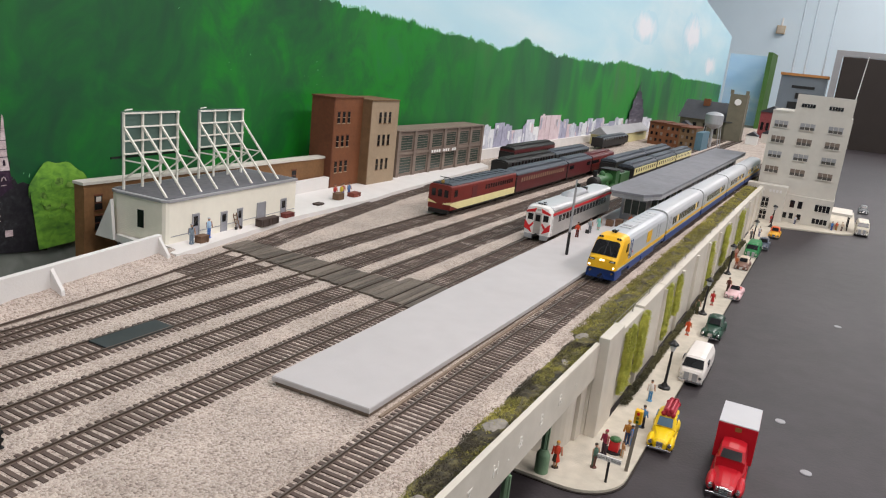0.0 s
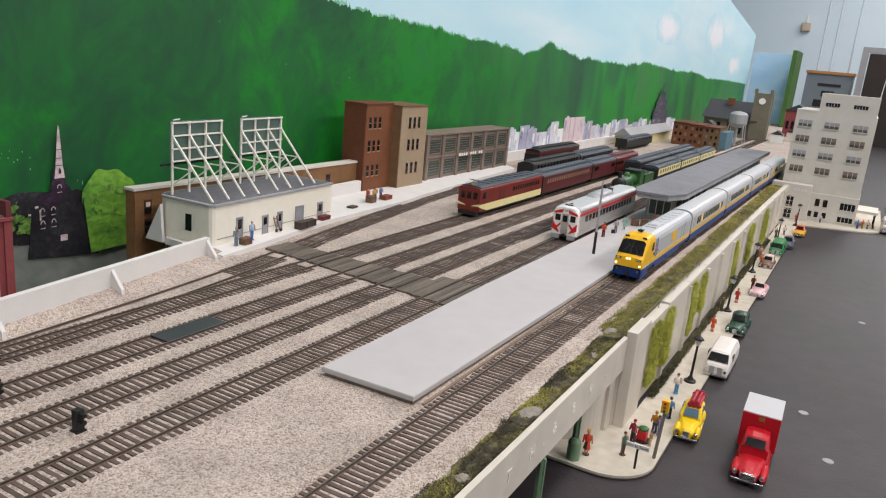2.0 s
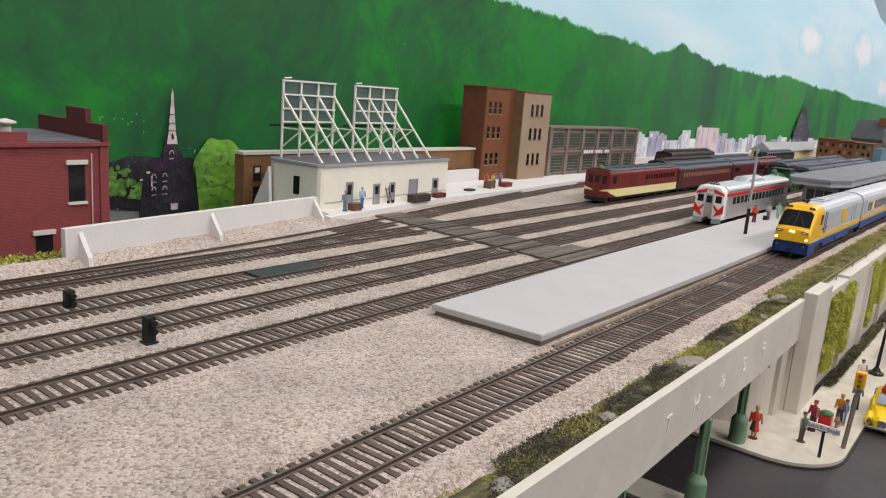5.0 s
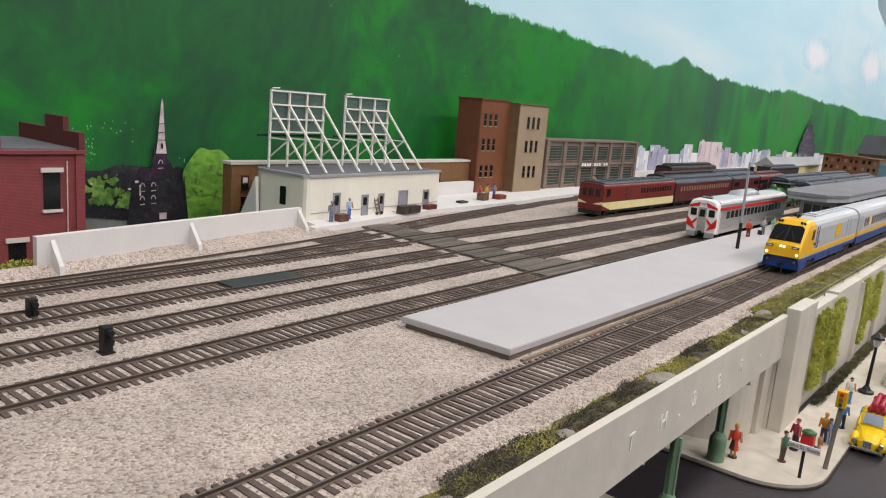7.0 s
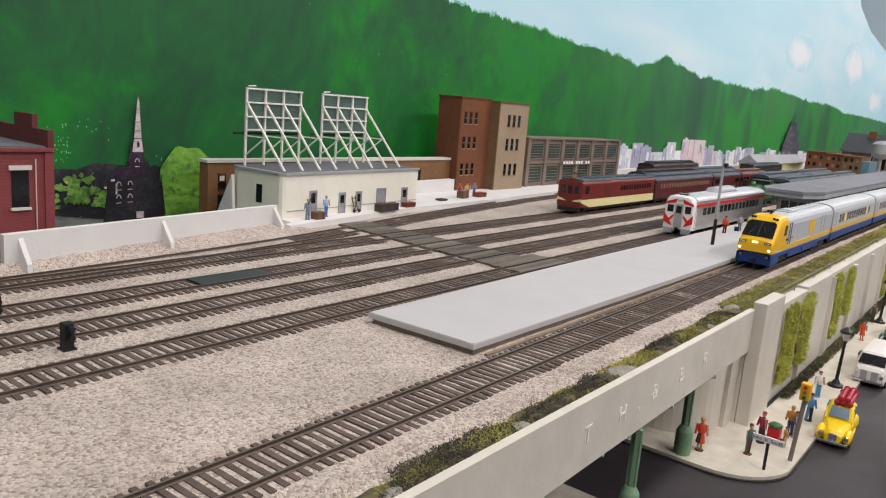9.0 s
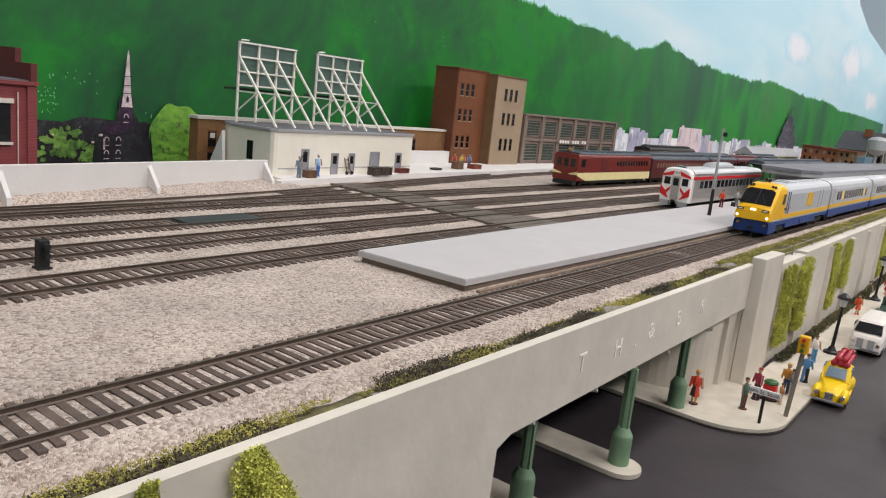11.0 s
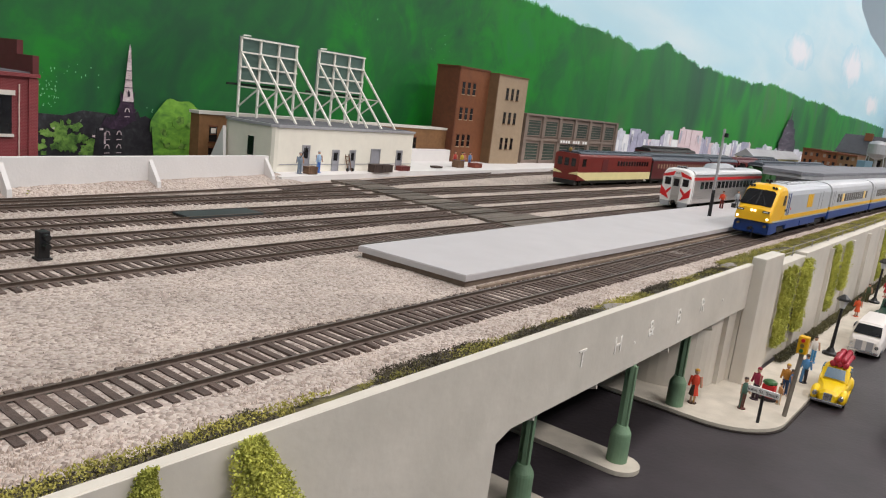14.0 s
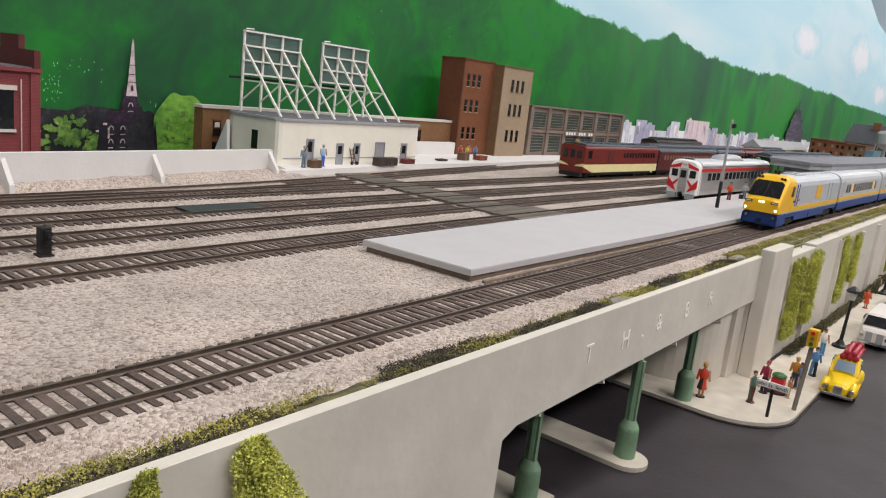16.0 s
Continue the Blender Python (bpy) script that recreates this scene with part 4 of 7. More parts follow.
for yy, zz, h in ((0.3215, 0.0397, 0.0218), (0.3020, 0.0030, 0.0160)):
    w = part("window", box(RX - 0.0030, RX + 0.0002, yy - 0.0048, yy + 0.0048, zz - h / 2, zz + h / 2), DARKGLASS, redb)
    part("sill", box(RX - 0.001, RX + 0.0014, yy - 0.0056, yy + 0.0056, zz - h / 2 - 0.0016, zz - h / 2), STONE, w)
    part("lintel", box(RX - 0.001, RX + 0.0014, yy - 0.0062, yy + 0.0062, zz + h / 2, zz + h / 2 + 0.0026), STONE, w)
# mossy ground at its foot
bm = bmesh.new()
cells = [[bm.verts.new((-0.285 + 0.040 * i / 10, 0.16 + 0.166 * j / 34, TOP - 0.0005 + 0.004 * max(0, 1 - i / 9) * (0.6 + noise.noise((i * 0.9, j * 0.5, 3))))) for i in range(11)] for j in range(35)]
for a, b in zip(cells, cells[1:]):
    for i in range(10):
        bm.faces.new((a[i], a[i + 1], b[i + 1], b[i]))
setting("mossy_ground", bm, SOIL, "dark mossy soil at the foot of the red building", "ground")

# ---------------------------------------------------------------- cut-outs and painting on the backdrop
DUSK = painted("dark_photo", [(0.006, 0.006, 0.009), (0.010, 0.009, 0.014), (0.022, 0.022, 0.026), (0.055, 0.055, 0.065)], (1, 1, 1), 210)
STEEPLE = painted("steeple_stone", [(0.34, 0.24, 0.28), (0.62, 0.50, 0.52), (0.80, 0.70, 0.71)], (1, 1, 2.0), 420)
PURPLE = painted("purple_stone", [(0.012, 0.006, 0.015), (0.030, 0.012, 0.034), (0.085, 0.045, 0.085)], (1, 1, 1), 420)
LEAFPAINT = painted("leaf_paint", [(0.05, 0.15, 0.03), (0.12, 0.30, 0.035), (0.19, 0.42, 0.045), (0.25, 0.50, 0.07)], (1, 1, 1.4), 130, 9)
LEAFDIM = painted("dim_leaf_paint", [(0.02, 0.06, 0.015), (0.08, 0.18, 0.03), (0.18, 0.34, 0.06), (0.28, 0.42, 0.12)], (1, 1, 1), 260, 9)
ROADPAINT = painted("street_photo", [(0.10, 0.12, 0.11), (0.17, 0.19, 0.17), (0.24, 0.26, 0.24)], (1, 1, 1), 60)


def cut(name, pts, lift, material, parent, label=""):
    """A flat cut-out glued on the backdrop; points are (y, z)."""
    bm = bmesh.new()
    fr = [bm.verts.new((back_x(p[0]) + lift, p[0], p[1])) for p in pts]
    bk = [bm.verts.new((back_x(p[0]) + lift - 0.0004, p[0], p[1])) for p in pts]
    n = len(pts)
    bm.faces.new(fr)
    bm.faces.new(bk[::-1])
    for i in range(n):
        bm.faces.new((fr[i], bk[i], bk[(i + 1) % n], fr[(i + 1) % n]))
    return part(name, bm, material, parent, label)


def blob(cy, cz, ry, rz, seed, n=40, rough=0.12):
    return [(cy + ry * math.cos(a) * (1 + rough * noise.noise((math.cos(a) * 2.2, math.sin(a) * 2.2, seed))), cz + rz * math.sin(a) * (1 + 1.6 * rough * noise.noise((math.cos(a) * 2.2 + 9, math.sin(a) * 2.2, seed)))) for a in [2 * math.pi * k / n for k in range(n)]]


mural = thing("street_cutout", "flat cut-out picture of a church steeple, trees and a street", "picture")
cut("street", [(0.300, -0.20), (0.640, -0.20), (0.640, -0.02), (0.495, 0.014), (0.40, 0.016)], 0.0026, ROADPAINT, mural, "grey printed street")
cut("far_wood", [(0.395, -0.01), (0.47, -0.02), (0.600, -0.03), (0.600, 0.018), (0.56, 0.024), (0.535, 0.026), (0.512, 0.026), (0.49, 0.029), (0.468, 0.0305), (0.452, 0.025), (0.43, 0.026), (0.40, 0.021)], 0.0032, DUSK, mural, "dark trees")
scrap = random.Random(5)
for cy, cz, r, count in ((0.420, -0.002, 0.015, 40), (0.455, 0.006, 0.017, 52), (0.474, -0.004, 0.012, 30)):
    for k in range(count):
        oy, oz = scrap.gauss(0, r * 0.50), scrap.gauss(0, r * 0.38)
        cut("shrub", blob(cy + oy, cz + oz, r * scrap.uniform(0.10, 0.28), r * scrap.uniform(0.08, 0.22), cy * 50 + k, 18, 0.6), 0.0036 + 0.000016 * k, LEAFDIM, mural, "hazy yellow-green trees" if k == 0 else "")
for k in range(26):
    cy, cz = scrap.uniform(0.405, 0.545), scrap.uniform(-0.022, 0.022)
    cut("scrap", [(cy, cz), (cy + scrap.uniform(0.001, 0.004), cz + scrap.uniform(-0.001, 0.001)), (cy + 0.002, cz + scrap.uniform(0.0006, 0.002))], 0.00375, ROADPAINT if k % 3 else STEEPLE, mural, "pale scrap of the printed street")
church = cut("church", [(0.474, -0.034), (0.545, -0.040), (0.552, 0.022), (0.547, 0.0265), (0.544, 0.0245), (0.538, 0.0275), (0.531, 0.0255), (0.524, 0.0290), (0.519, 0.0275), (0.5165, 0.0330), (0.512, 0.0300), (0.508, 0.034), (0.5035, 0.0300), (0.4985, 0.0320), (0.494, 0.0270), (0.488, 0.0275), (0.4835, 0.0190), (0.480, 0.016)], 0.0045, DUSK, mural, "dark stone church front")
cut("gable", [(0.4830, 0.0170), (0.5000, 0.0150), (0.5130, 0.0240), (0.5080, 0.0285), (0.4960, 0.0268), (0.4870, 0.0255)], 0.0049, PURPLE, mural, "purple shaded gable")
cut("steeple_base", [(0.4965, 0.024), (0.5155, 0.024), (0.5130, 0.0300), (0.5150, 0.0345), (0.5128, 0.0350), (0.5120, 0.0420), (0.5130, 0.0500), (0.5105, 0.0470), (0.5020, 0.0470), (0.4995, 0.0500), (0.5000, 0.040), (0.4985, 0.0350), (0.4968, 0.0340), (0.4992, 0.0300)], 0.0052, PURPLE, mural, "purple stone tower")
cut("spire", [(0.5015, 0.041), (0.5118, 0.041), (0.5100, 0.053), (0.5077, 0.089), (0.5066, 0.0915), (0.5060, 0.088), (0.5030, 0.053)], 0.0058, STEEPLE, mural, "pale pink pointed spire")
for cy, cz in ((0.4890, 0.0110), (0.4995, 0.0115), (0.4888, -0.0010), (0.4995, -0.0005), (0.5062, 0.0325)):
    cut("arch", [(cy - 0.0024, cz - 0.0010), (cy - 0.0017, cz + 0.0018), (cy, cz + 0.0030), (cy + 0.0017, cz + 0.0018), (cy + 0.0024, cz - 0.0010), (cy + 0.0018, cz - 0.0010), (cy + 0.0012, cz + 0.0012), (cy, cz + 0.0022), (cy - 0.0012, cz + 0.0012), (cy - 0.0018, cz - 0.0010)], 0.0056, STEEPLE, mural, "pale window arch")
    cut("arch_sill", [(cy - 0.0024, cz - 0.0056), (cy + 0.0024, cz - 0.0052), (cy + 0.0020, cz - 0.0046), (cy - 0.0020, cz - 0.0049)], 0.0056, STEEPLE, mural)
for cy, cz, w, h in ((0.4835, 0.0150, 0.0016, 0.0020), (0.4768, 0.0085, 0.0012, 0.0018), (0.4868, 0.0070, 0.0007, 0.0100), (0.5090, -0.0180, 0.0035, 0.0060)):
    cut("white_patch", [(cy - w, cz - h / 2), (cy + w, cz - h / 2), (cy + w, cz + h / 2), (cy - w, cz + h / 2)], 0.0054, STEEPLE, mural, "small pale printed patch")
for cz, w in ((0.0530, 0.0042), (0.0600, 0.0034), (0.0680, 0.0026)):
    cut("spire_band", [(0.5066 - w, cz), (0.5066 + w, cz + 0.0003), (0.5066 + w, cz + 0.0009), (0.5066 - w, cz + 0.0006)], 0.0061, PURPLE, mural)
cut("spire_door", [(0.5058, 0.0455), (0.5080, 0.0455), (0.5078, 0.0495), (0.5066, 0.0515), (0.5058, 0.0492)], 0.0061, PURPLE, mural)
cut("tree", [(0.536, -0.038)] + [(0.5580 + 0.0300 * math.cos(a) * (1 + 0.16 * noise.noise((a * 1.6, 2, 2))), 0.010 + 0.036 * abs(math.sin(a)) ** 0.7 * (1 + 0.20 * noise.noise((a * 1.7, 7, 1)))) for a in [math.pi * (1.05 - 1.1 * k / 26) for k in range(27)]] + [(0.584, -0.034)], 0.0064, LEAFPAINT, mural, "bright yellow-green tree")
for k in range(26):
    a = scrap.uniform(0, math.pi)
    r = math.sqrt(scrap.random()) * 0.85
    cut("leaf_clump", blob(0.5590 + 0.0225 * r * math.cos(a), 0.004 + 0.034 * r * math.sin(a) - scrap.uniform(0, 0.014), scrap.uniform(0.003, 0.0075), scrap.uniform(0.0025, 0.005), k * 3.1, 20, 0.35), 0.0066 + 0.00003 * k, LEAFPAINT if k % 5 else LEAFDIM, mural)

city = thing("city_cutout", "pale grey and lilac cut-out city skyline on the backdrop", "picture")
CITY = [painted("pale_city", [(0.42, 0.44, 0.52), (0.62, 0.64, 0.72), (0.78, 0.80, 0.86)], (1, 1, 1), 120), painted("lilac_city", [(0.30, 0.30, 0.42), (0.42, 0.42, 0.55), (0.55, 0.54, 0.66)], (1, 1, 1), 120), painted("pink_city", [(0.55, 0.42, 0.48), (0.68, 0.56, 0.6), (0.75, 0.66, 0.7)], (1, 1, 1), 120), painted("white_city", [(0.72, 0.74, 0.78), (0.80, 0.82, 0.85), (0.86, 0.87, 0.9)], (1, 1, 1), 120), painted("blue_city", [(0.25, 0.42, 0.55), (0.35, 0.52, 0.65), (0.45, 0.6, 0.7)], (1, 1, 1), 120)]
rng = random.Random(11)
yy = 1.405
k = 0
while yy < 2.75:
    w = rng.uniform(0.022, 0.060) * (1 + 0.4 * (yy - 1.4))
    h = rng.uniform(0.046, 0.068) - 0.014 * max(0, yy - 1.6)
    lift = 0.0026 + 0.0008 * (k % 4)
    m = CITY[(0, 3, 1, 1, 2, 0, 1, 0, 3, 1)[k % 10]]
    if 1.70 < yy < 1.78:
        h, m = 0.074, CITY[2]
    pts = [(yy, -0.06), (yy + w, -0.06), (yy + w, h), (yy, h)]
    if k % 3 == 0:
        pts[3:3] = [(yy + w * 0.7, h), (yy + w * 0.66, h + 0.004), (yy + w * 0.35, h + 0.004), (yy + w * 0.3, h)]
    tower_cut = cut("city_block", pts, lift, m, city)
    for c in range(2):
        wy, wz = yy + w * rng.uniform(0.08, 0.85), h - rng.uniform(0.003, 0.020)
        cut("window_streak", [(wy, wz - rng.uniform(0.010, 0.030)), (wy + w * 0.22, wz - 0.020), (wy + w * 0.22, wz), (wy, wz)], lift + 0.0004, CITY[rng.choice((0, 1, 1, 2, 3))], tower_cut)
    yy += w * rng.uniform(0.55, 0.95)
    k += 1
DARKTOWER = painted("dark_tower", [(0.03, 0.028, 0.04), (0.05, 0.045, 0.07), (0.10, 0.09, 0.12), (0.34, 0.34, 0.38)], (1, 0.5, 3.0), 45)
sk = cut("skyscraper", [(2.454, -0.060), (2.640, -0.060), (2.637, 0.076), (2.609, 0.083), (2.606, 0.110), (2.582, 0.114), (2.570, 0.134), (2.548, 0.138), (2.540, 0.172), (2.532, 0.138), (2.510, 0.134), (2.502, 0.114), (2.482, 0.110), (2.478, 0.083), (2.456, 0.076)], 0.0075, DARKTOWER, city, "dark stepped skyscraper with a spire")

# ---------------------------------------------------------------- far end of the layout
depot = thing("freight_shed", "long pale yellow shed with a grey pitched roof", "building")
part("wall", box(-0.4000, -0.3550, 2.02, 2.45, TOP, 0.0260), mat("pale_yellow", (0.62, 0.57, 0.30), 0.7, 0, 60, 0.12), depot)
part("roof", outline([(-0.4040, 0.0255), (-0.3500, 0.0255), (-0.3760, 0.0460)], 0.45, "y", 2.01), GREYTRIM, depot)

row = thing("brick_row", "row of three-storey brown brick houses", "building")
for i, (x0, x1, m) in enumerate(((-0.3150, -0.2690, BRICK_BROWN), (-0.2686, -0.2280, BRICK_BROWN), (-0.2276, -0.1840, BRICK_OLIVE))):
    w = part("wall", box(x0, x1, 2.30, 2.42, TOP, 0.0600 - 0.002 * i), m, row)
    part("cornice", box(x0 - 0.0004, x1 + 0.0004, 2.296, 2.42, 0.0600 - 0.002 * i, 0.0630 - 0.002 * i), BRICK_DARK, w)
    for r in range(3):
        for c in range(3):
            wx = x0 + (x1 - x0) * (0.2 + 0.3 * c)
            part("window", box(wx - 0.0030, wx + 0.0030, 2.2990, 2.3020, 0.008 + 0.018 * r, 0.0165 + 0.018 * r), (FACTORY if (r + c + i) % 3 == 0 else DARKGLASS), w)
part("blue_end", box(-0.1836, -0.1650, 2.305, 2.42, TOP, 0.048), mat("blue_boards", (0.10, 0.19, 0.25), 0.7), row, "blue boarded end")

chu = thing("stone_church", "grey stone church with a dark slate roof and square clock tower", "church")
CHST = mat("church_stone", (0.16, 0.145, 0.105), 0.8, 0, 60, 0.2)
SLATE = mat("slate_roof", (0.035, 0.037, 0.046), 0.6, 0, 80, 0.3)
part("nave", box(-0.345, -0.185, 2.90, 3.10, TOP, 0.062), CHST, chu)
part("roof", outline([(2.88, 0.060), (3.12, 0.060), (3.00, 0.122)], 0.185, "x", -0.350), SLATE, chu)
tw = part("tower", box(-0.188, -0.132, 2.885, 2.95, TOP, 0.158), CHST, chu, "square stone tower")
for tx in (-0.187, -0.137):
    part("pinnacle", box(tx - 0.003, tx + 0.007, 2.884, 2.895, 0.158, 0.172), CHST, tw)
part("clock", rod((-0.160, 2.886, 0.132), (-0.160, 2.881, 0.132), 0.011, 0.011, 20), WHITEPAINT, tw, "white clock face")
part("chimney", box(-0.285, -0.262, 2.965, 2.985, 0.105, 0.130), BRICK_BROWN, chu)
for i in range(4):
    part("window", box(-0.335 + 0.036 * i, -0.322 + 0.036 * i, 2.8985, 2.902, 0.012, 0.046), DARKGLASS, chu)

tank = thing("water_tower", "silver-grey water tower on slender legs", "water tower")
SILVER = mat("dull_silver", (0.42, 0.43, 0.45), 0.45, 0.4, 60, 0.15)
prof_t = ((0.003, 0.052), (0.018, 0.058), (0.0265, 0.068), (0.0265, 0.094), (0.020, 0.100), (0.004, 0.104))
part("tank", loft([[(-0.171 + r * math.cos(a), 2.5 + r * math.sin(a), z) for a in [2 * math.pi * k / 20 for k in range(20)]] for r, z in prof_t]), SILVER, tank)
part("riser", rod((-0.171, 2.5, TOP), (-0.171, 2.5, 0.054), 0.004, 0.004, 10), SILVER, tank)
for sx, sy in ((-1, -1), (1, -1), (1, 1), (-1, 1)):
    part("leg", rod((-0.171 + 0.026 * sx, 2.5 + 0.026 * sy, TOP), (-0.171 + 0.020 * sx, 2.5 + 0.020 * sy, 0.066), 0.0013, 0.0013, 6), SILVER, tank)

mill = thing("mill_building", "dark red mill building with a grey roof far behind", "building")
part("wall", box(-0.118, -0.035, 3.30, 3.45, TOP, 0.100), BRICK_RED, mill)
part("roof", outline([(-0.124, 0.0995), (-0.030, 0.0995), (-0.077, 0.125)], 0.16, "y", 3.295), SLATE, mill)
for i in range(4):
    part("window", box(-0.110 + 0.019 * i, -0.100 + 0.019 * i, 3.2985, 3.302, 0.03, 0.06), DARKGLASS, mill)
for i, (hx, hy, hz, m) in enumerate(((-0.06, 3.05, 0.03, STONE), (-0.30, 2.75, 0.04, GREYTRIM), (-0.09, 2.85, 0.028, WHITEWALL))):
    hut = thing("small_house", "small plain house with a pitched roof far away", "house", "far houses")
    part("wall", box(hx - 0.018, hx + 0.018, hy, hy + 0.05, TOP, hz), m, hut)
    part("roof", outline([(hx - 0.021, hz - 0.0005), (hx + 0.021, hz - 0.0005), (hx, hz + 0.014)], 0.054, "y", hy - 0.002), SLATE, hut)

# end panels and the room beyond
SKY2 = painted("sky_panel_paint", [(0.28, 0.50, 0.76), (0.42, 0.62, 0.82), (0.75, 0.80, 0.86)], (1, 1, 3.0), 4, 4, 0.6, 0.4)
setting("sky_panel", box(-0.405, -0.205, 4.26, 4.28, -0.5, 0.345), SKY2, "end board of the backdrop painted with blue sky and cloud", "backdrop")
setting("panel_edge", box(-0.203, -0.183, 4.0, 4.28, -0.5, 0.355), mat("green_edge", (0.06, 0.15, 0.03), 0.7, 0, 20, 0.2), "narrow green edge of a backdrop board", "trim")
locker = thing("fuse_cabinet", "grey metal cabinet with dark vents on the room wall", "cabinet")
part("body", box(-0.165, 0.055, 4.50, 4.70, -1.0, 0.270), mat("cabinet_grey", (0.16, 0.19, 0.22), 0.5, 0, 10, 0.12), locker)
for vx, vz, w, h in ((-0.070, 0.215, 0.11, 0.014), (-0.070, 0.170, 0.06, 0.03), (-0.105, 0.120, 0.05, 0.035), (-0.045, 0.120, 0.05, 0.035)):
    part("vent", box(vx - w / 2 + 0.02, vx + w / 2 + 0.02, 4.497, 4.502, vz - h / 2, vz + h / 2), BLACK, locker)
part("wooden_top", box(-0.170, 0.060, 4.49, 4.71, 0.270, 0.283), mat("orange_wood", (0.45, 0.20, 0.06), 0.6), locker)
tagged(link("panel_door", box(0.105, 1.10, 4.45, 4.50, -1.0, 0.385, bevel=0.004), DARKDOOR), "large dark brown panel standing by the room wall", "door")
door_trim = tagged(link("door_casing", outline([(0.070, -1.0), (0.070, 0.415), (1.14, 0.415), (1.14, -1.0), (1.105, -1.0), (1.105, 0.388), (0.100, 0.388), (0.100, -1.0)], 0.05, "y", 4.46), GREYTRIM), "pale grey casing round the dark panel", "trim", "", "structure")
for px in (-0.13, -0.07, 0.02):
    tagged(link("wall_conduit", rod((px, 4.62, 0.283), (px, 4.62, 1.58), 0.0045, 0.0045, 8), mat("conduit_grey", (0.50, 0.60, 0.68), 0.6)), "thin white conduit on the room wall", "pipe", "conduits on the wall")

junction = thing("junction_box", "small beige junction box high on the room wall", "junction box", at=(-0.311, 5.6, 0.57))
part("case", box(-0.026, 0.026, -0.03, 0.0, -0.026, 0.026, bevel=0.003), mat("beige_case", (0.55, 0.43, 0.30), 0.6), junction)
part("cover", box(-0.020, 0.020, -0.033, -0.030, -0.020, 0.020), mat("beige_cover", (0.62, 0.52, 0.40), 0.6), junction)
part("stem", rod((0, -0.012, 0.026), (0, -0.012, 0.075), 0.006, 0.006, 8), WHITEPAINT, junction)

# ---------------------------------------------------------------- trains
LRCGREY = mat("train_silver", (0.50, 0.52, 0.55), 0.38, 0.15, 80, 0.05)
LRCYELLOW = mat("train_yellow", (0.85, 0.47, 0.010), 0.38, 0, 60, 0.05)
LRCBLUE = mat("train_blue", (0.016, 0.055, 0.24), 0.4, 0, 60, 0.12)
LRCROOF = mat("train_roof", (0.52, 0.53, 0.55), 0.45, 0.1, 80, 0.06)
LIT = glow("lit_window", (0.75, 0.52, 0.14), 0.22)
LAMPGLOW = glow("headlight_glow", (1.0, 0.90, 0.60), 2.2)
TUSCAN = mat("tuscan_red", (0.105, 0.018, 0.020), 0.42, 0, 120, 0.2)
MAROON = mat("railcar_maroon", (0.165, 0.018, 0.013), 0.42, 0, 120, 0.15)
CREAMPAINT = mat("railcar_cream", (0.78, 0.70, 0.36), 0.45, 0, 120, 0.08)
DARKROOF = mat("car_roof", (0.060, 0.072, 0.090), 0.6, 0, 120, 0.25)
STEEL = mat("stainless", (0.50, 0.48, 0.46), 0.35, 0.6, 200, 0.15, stretch=(1, 1, 6))
REDPAINT = mat("signal_red", (0.60, 0.018, 0.022), 0.4, 0, 100, 0.08)
COACHGREEN = mat("engine_green", (0.035, 0.115, 0.035), 0.35, 0, 100, 0.15)
BRASS = mat("brass", (0.30, 0.20, 0.06), 0.5, 0.5, 100, 0.1)


def ring(y, w, z0, z1, r=0.006, sh=0.003):
    """A car body's section: straight sides, rounded roof edges."""
    h = w / 2
    half = [(h, z0), (h, z1 - r), (h - sh * 0.35, z1 - r * 0.55), (h - sh, z1 - r * 0.25), (h - sh * 2.2, z1 - r * 0.06), (h * 0.2, z1)]
    return [(x, y, z) for x, z in half] + [(-x, y, z) for x, z in reversed(half)]


def wheelset(parent, y, halfw, axles, label="", r=0.0052, wheelbase=0.029):
    """A truck: side frames and wheels."""
    tr = part("truck", box(-halfw, -halfw + 0.002, y - wheelbase / 2 - 0.006, y + wheelbase / 2 + 0.006, 0.0035, 0.0075, bevel=0.0005), UNDER, parent)
    part("side_frame", box(halfw - 0.002, halfw, y - wheelbase / 2 - 0.006, y + wheelbase / 2 + 0.006, 0.0035, 0.0075, bevel=0.0005), UNDER, tr)
    for k in range(axles):
        wy = y + wheelbase * (k / (axles - 1) - 0.5)
        part("wheel", rod((-0.0092, wy, r), (-0.0070, wy, r), r, r, 16), UNDER, tr)
        part("wheel", rod((0.0070, wy, r), (0.0092, wy, r), r, r, 16), UNDER, tr)
        part("axle", rod((-0.008, wy, r), (0.008, wy, r), 0.0012, 0.0012, 6), UNDER, tr)
    return tr


def shared(name, bm, material):
    me = bpy.data.meshes.new(name)
    bm.to_mesh(me)
    bm.free()
    me.materials.append(material)
    return me


def put(name, me, parent, place, scale=(1, 1, 1)):
    ob = new(name, me)
    ob.parent = parent
    ob.matrix_local = Matrix.Translation(place) @ Matrix.Diagonal((*scale, 1))
    return ob


PANE = shared("pane", box(-0.0003, 0.0003, -0.5, 0.5, -0.5, 0.5), DARKGLASS)
PANELIT = shared("pane_lit", box(-0.0003, 0.0003, -0.5, 0.5, -0.5, 0.5), LIT)
# PANEPALE: dull pale pane colour for the maroon coach's windows.
PANEPALE = shared("pane_pale", box(-0.0003, 0.0003, -0.5, 0.5, -0.5, 0.5), mat("pale_window", (0.30, 0.19, 0.13), 0.5))

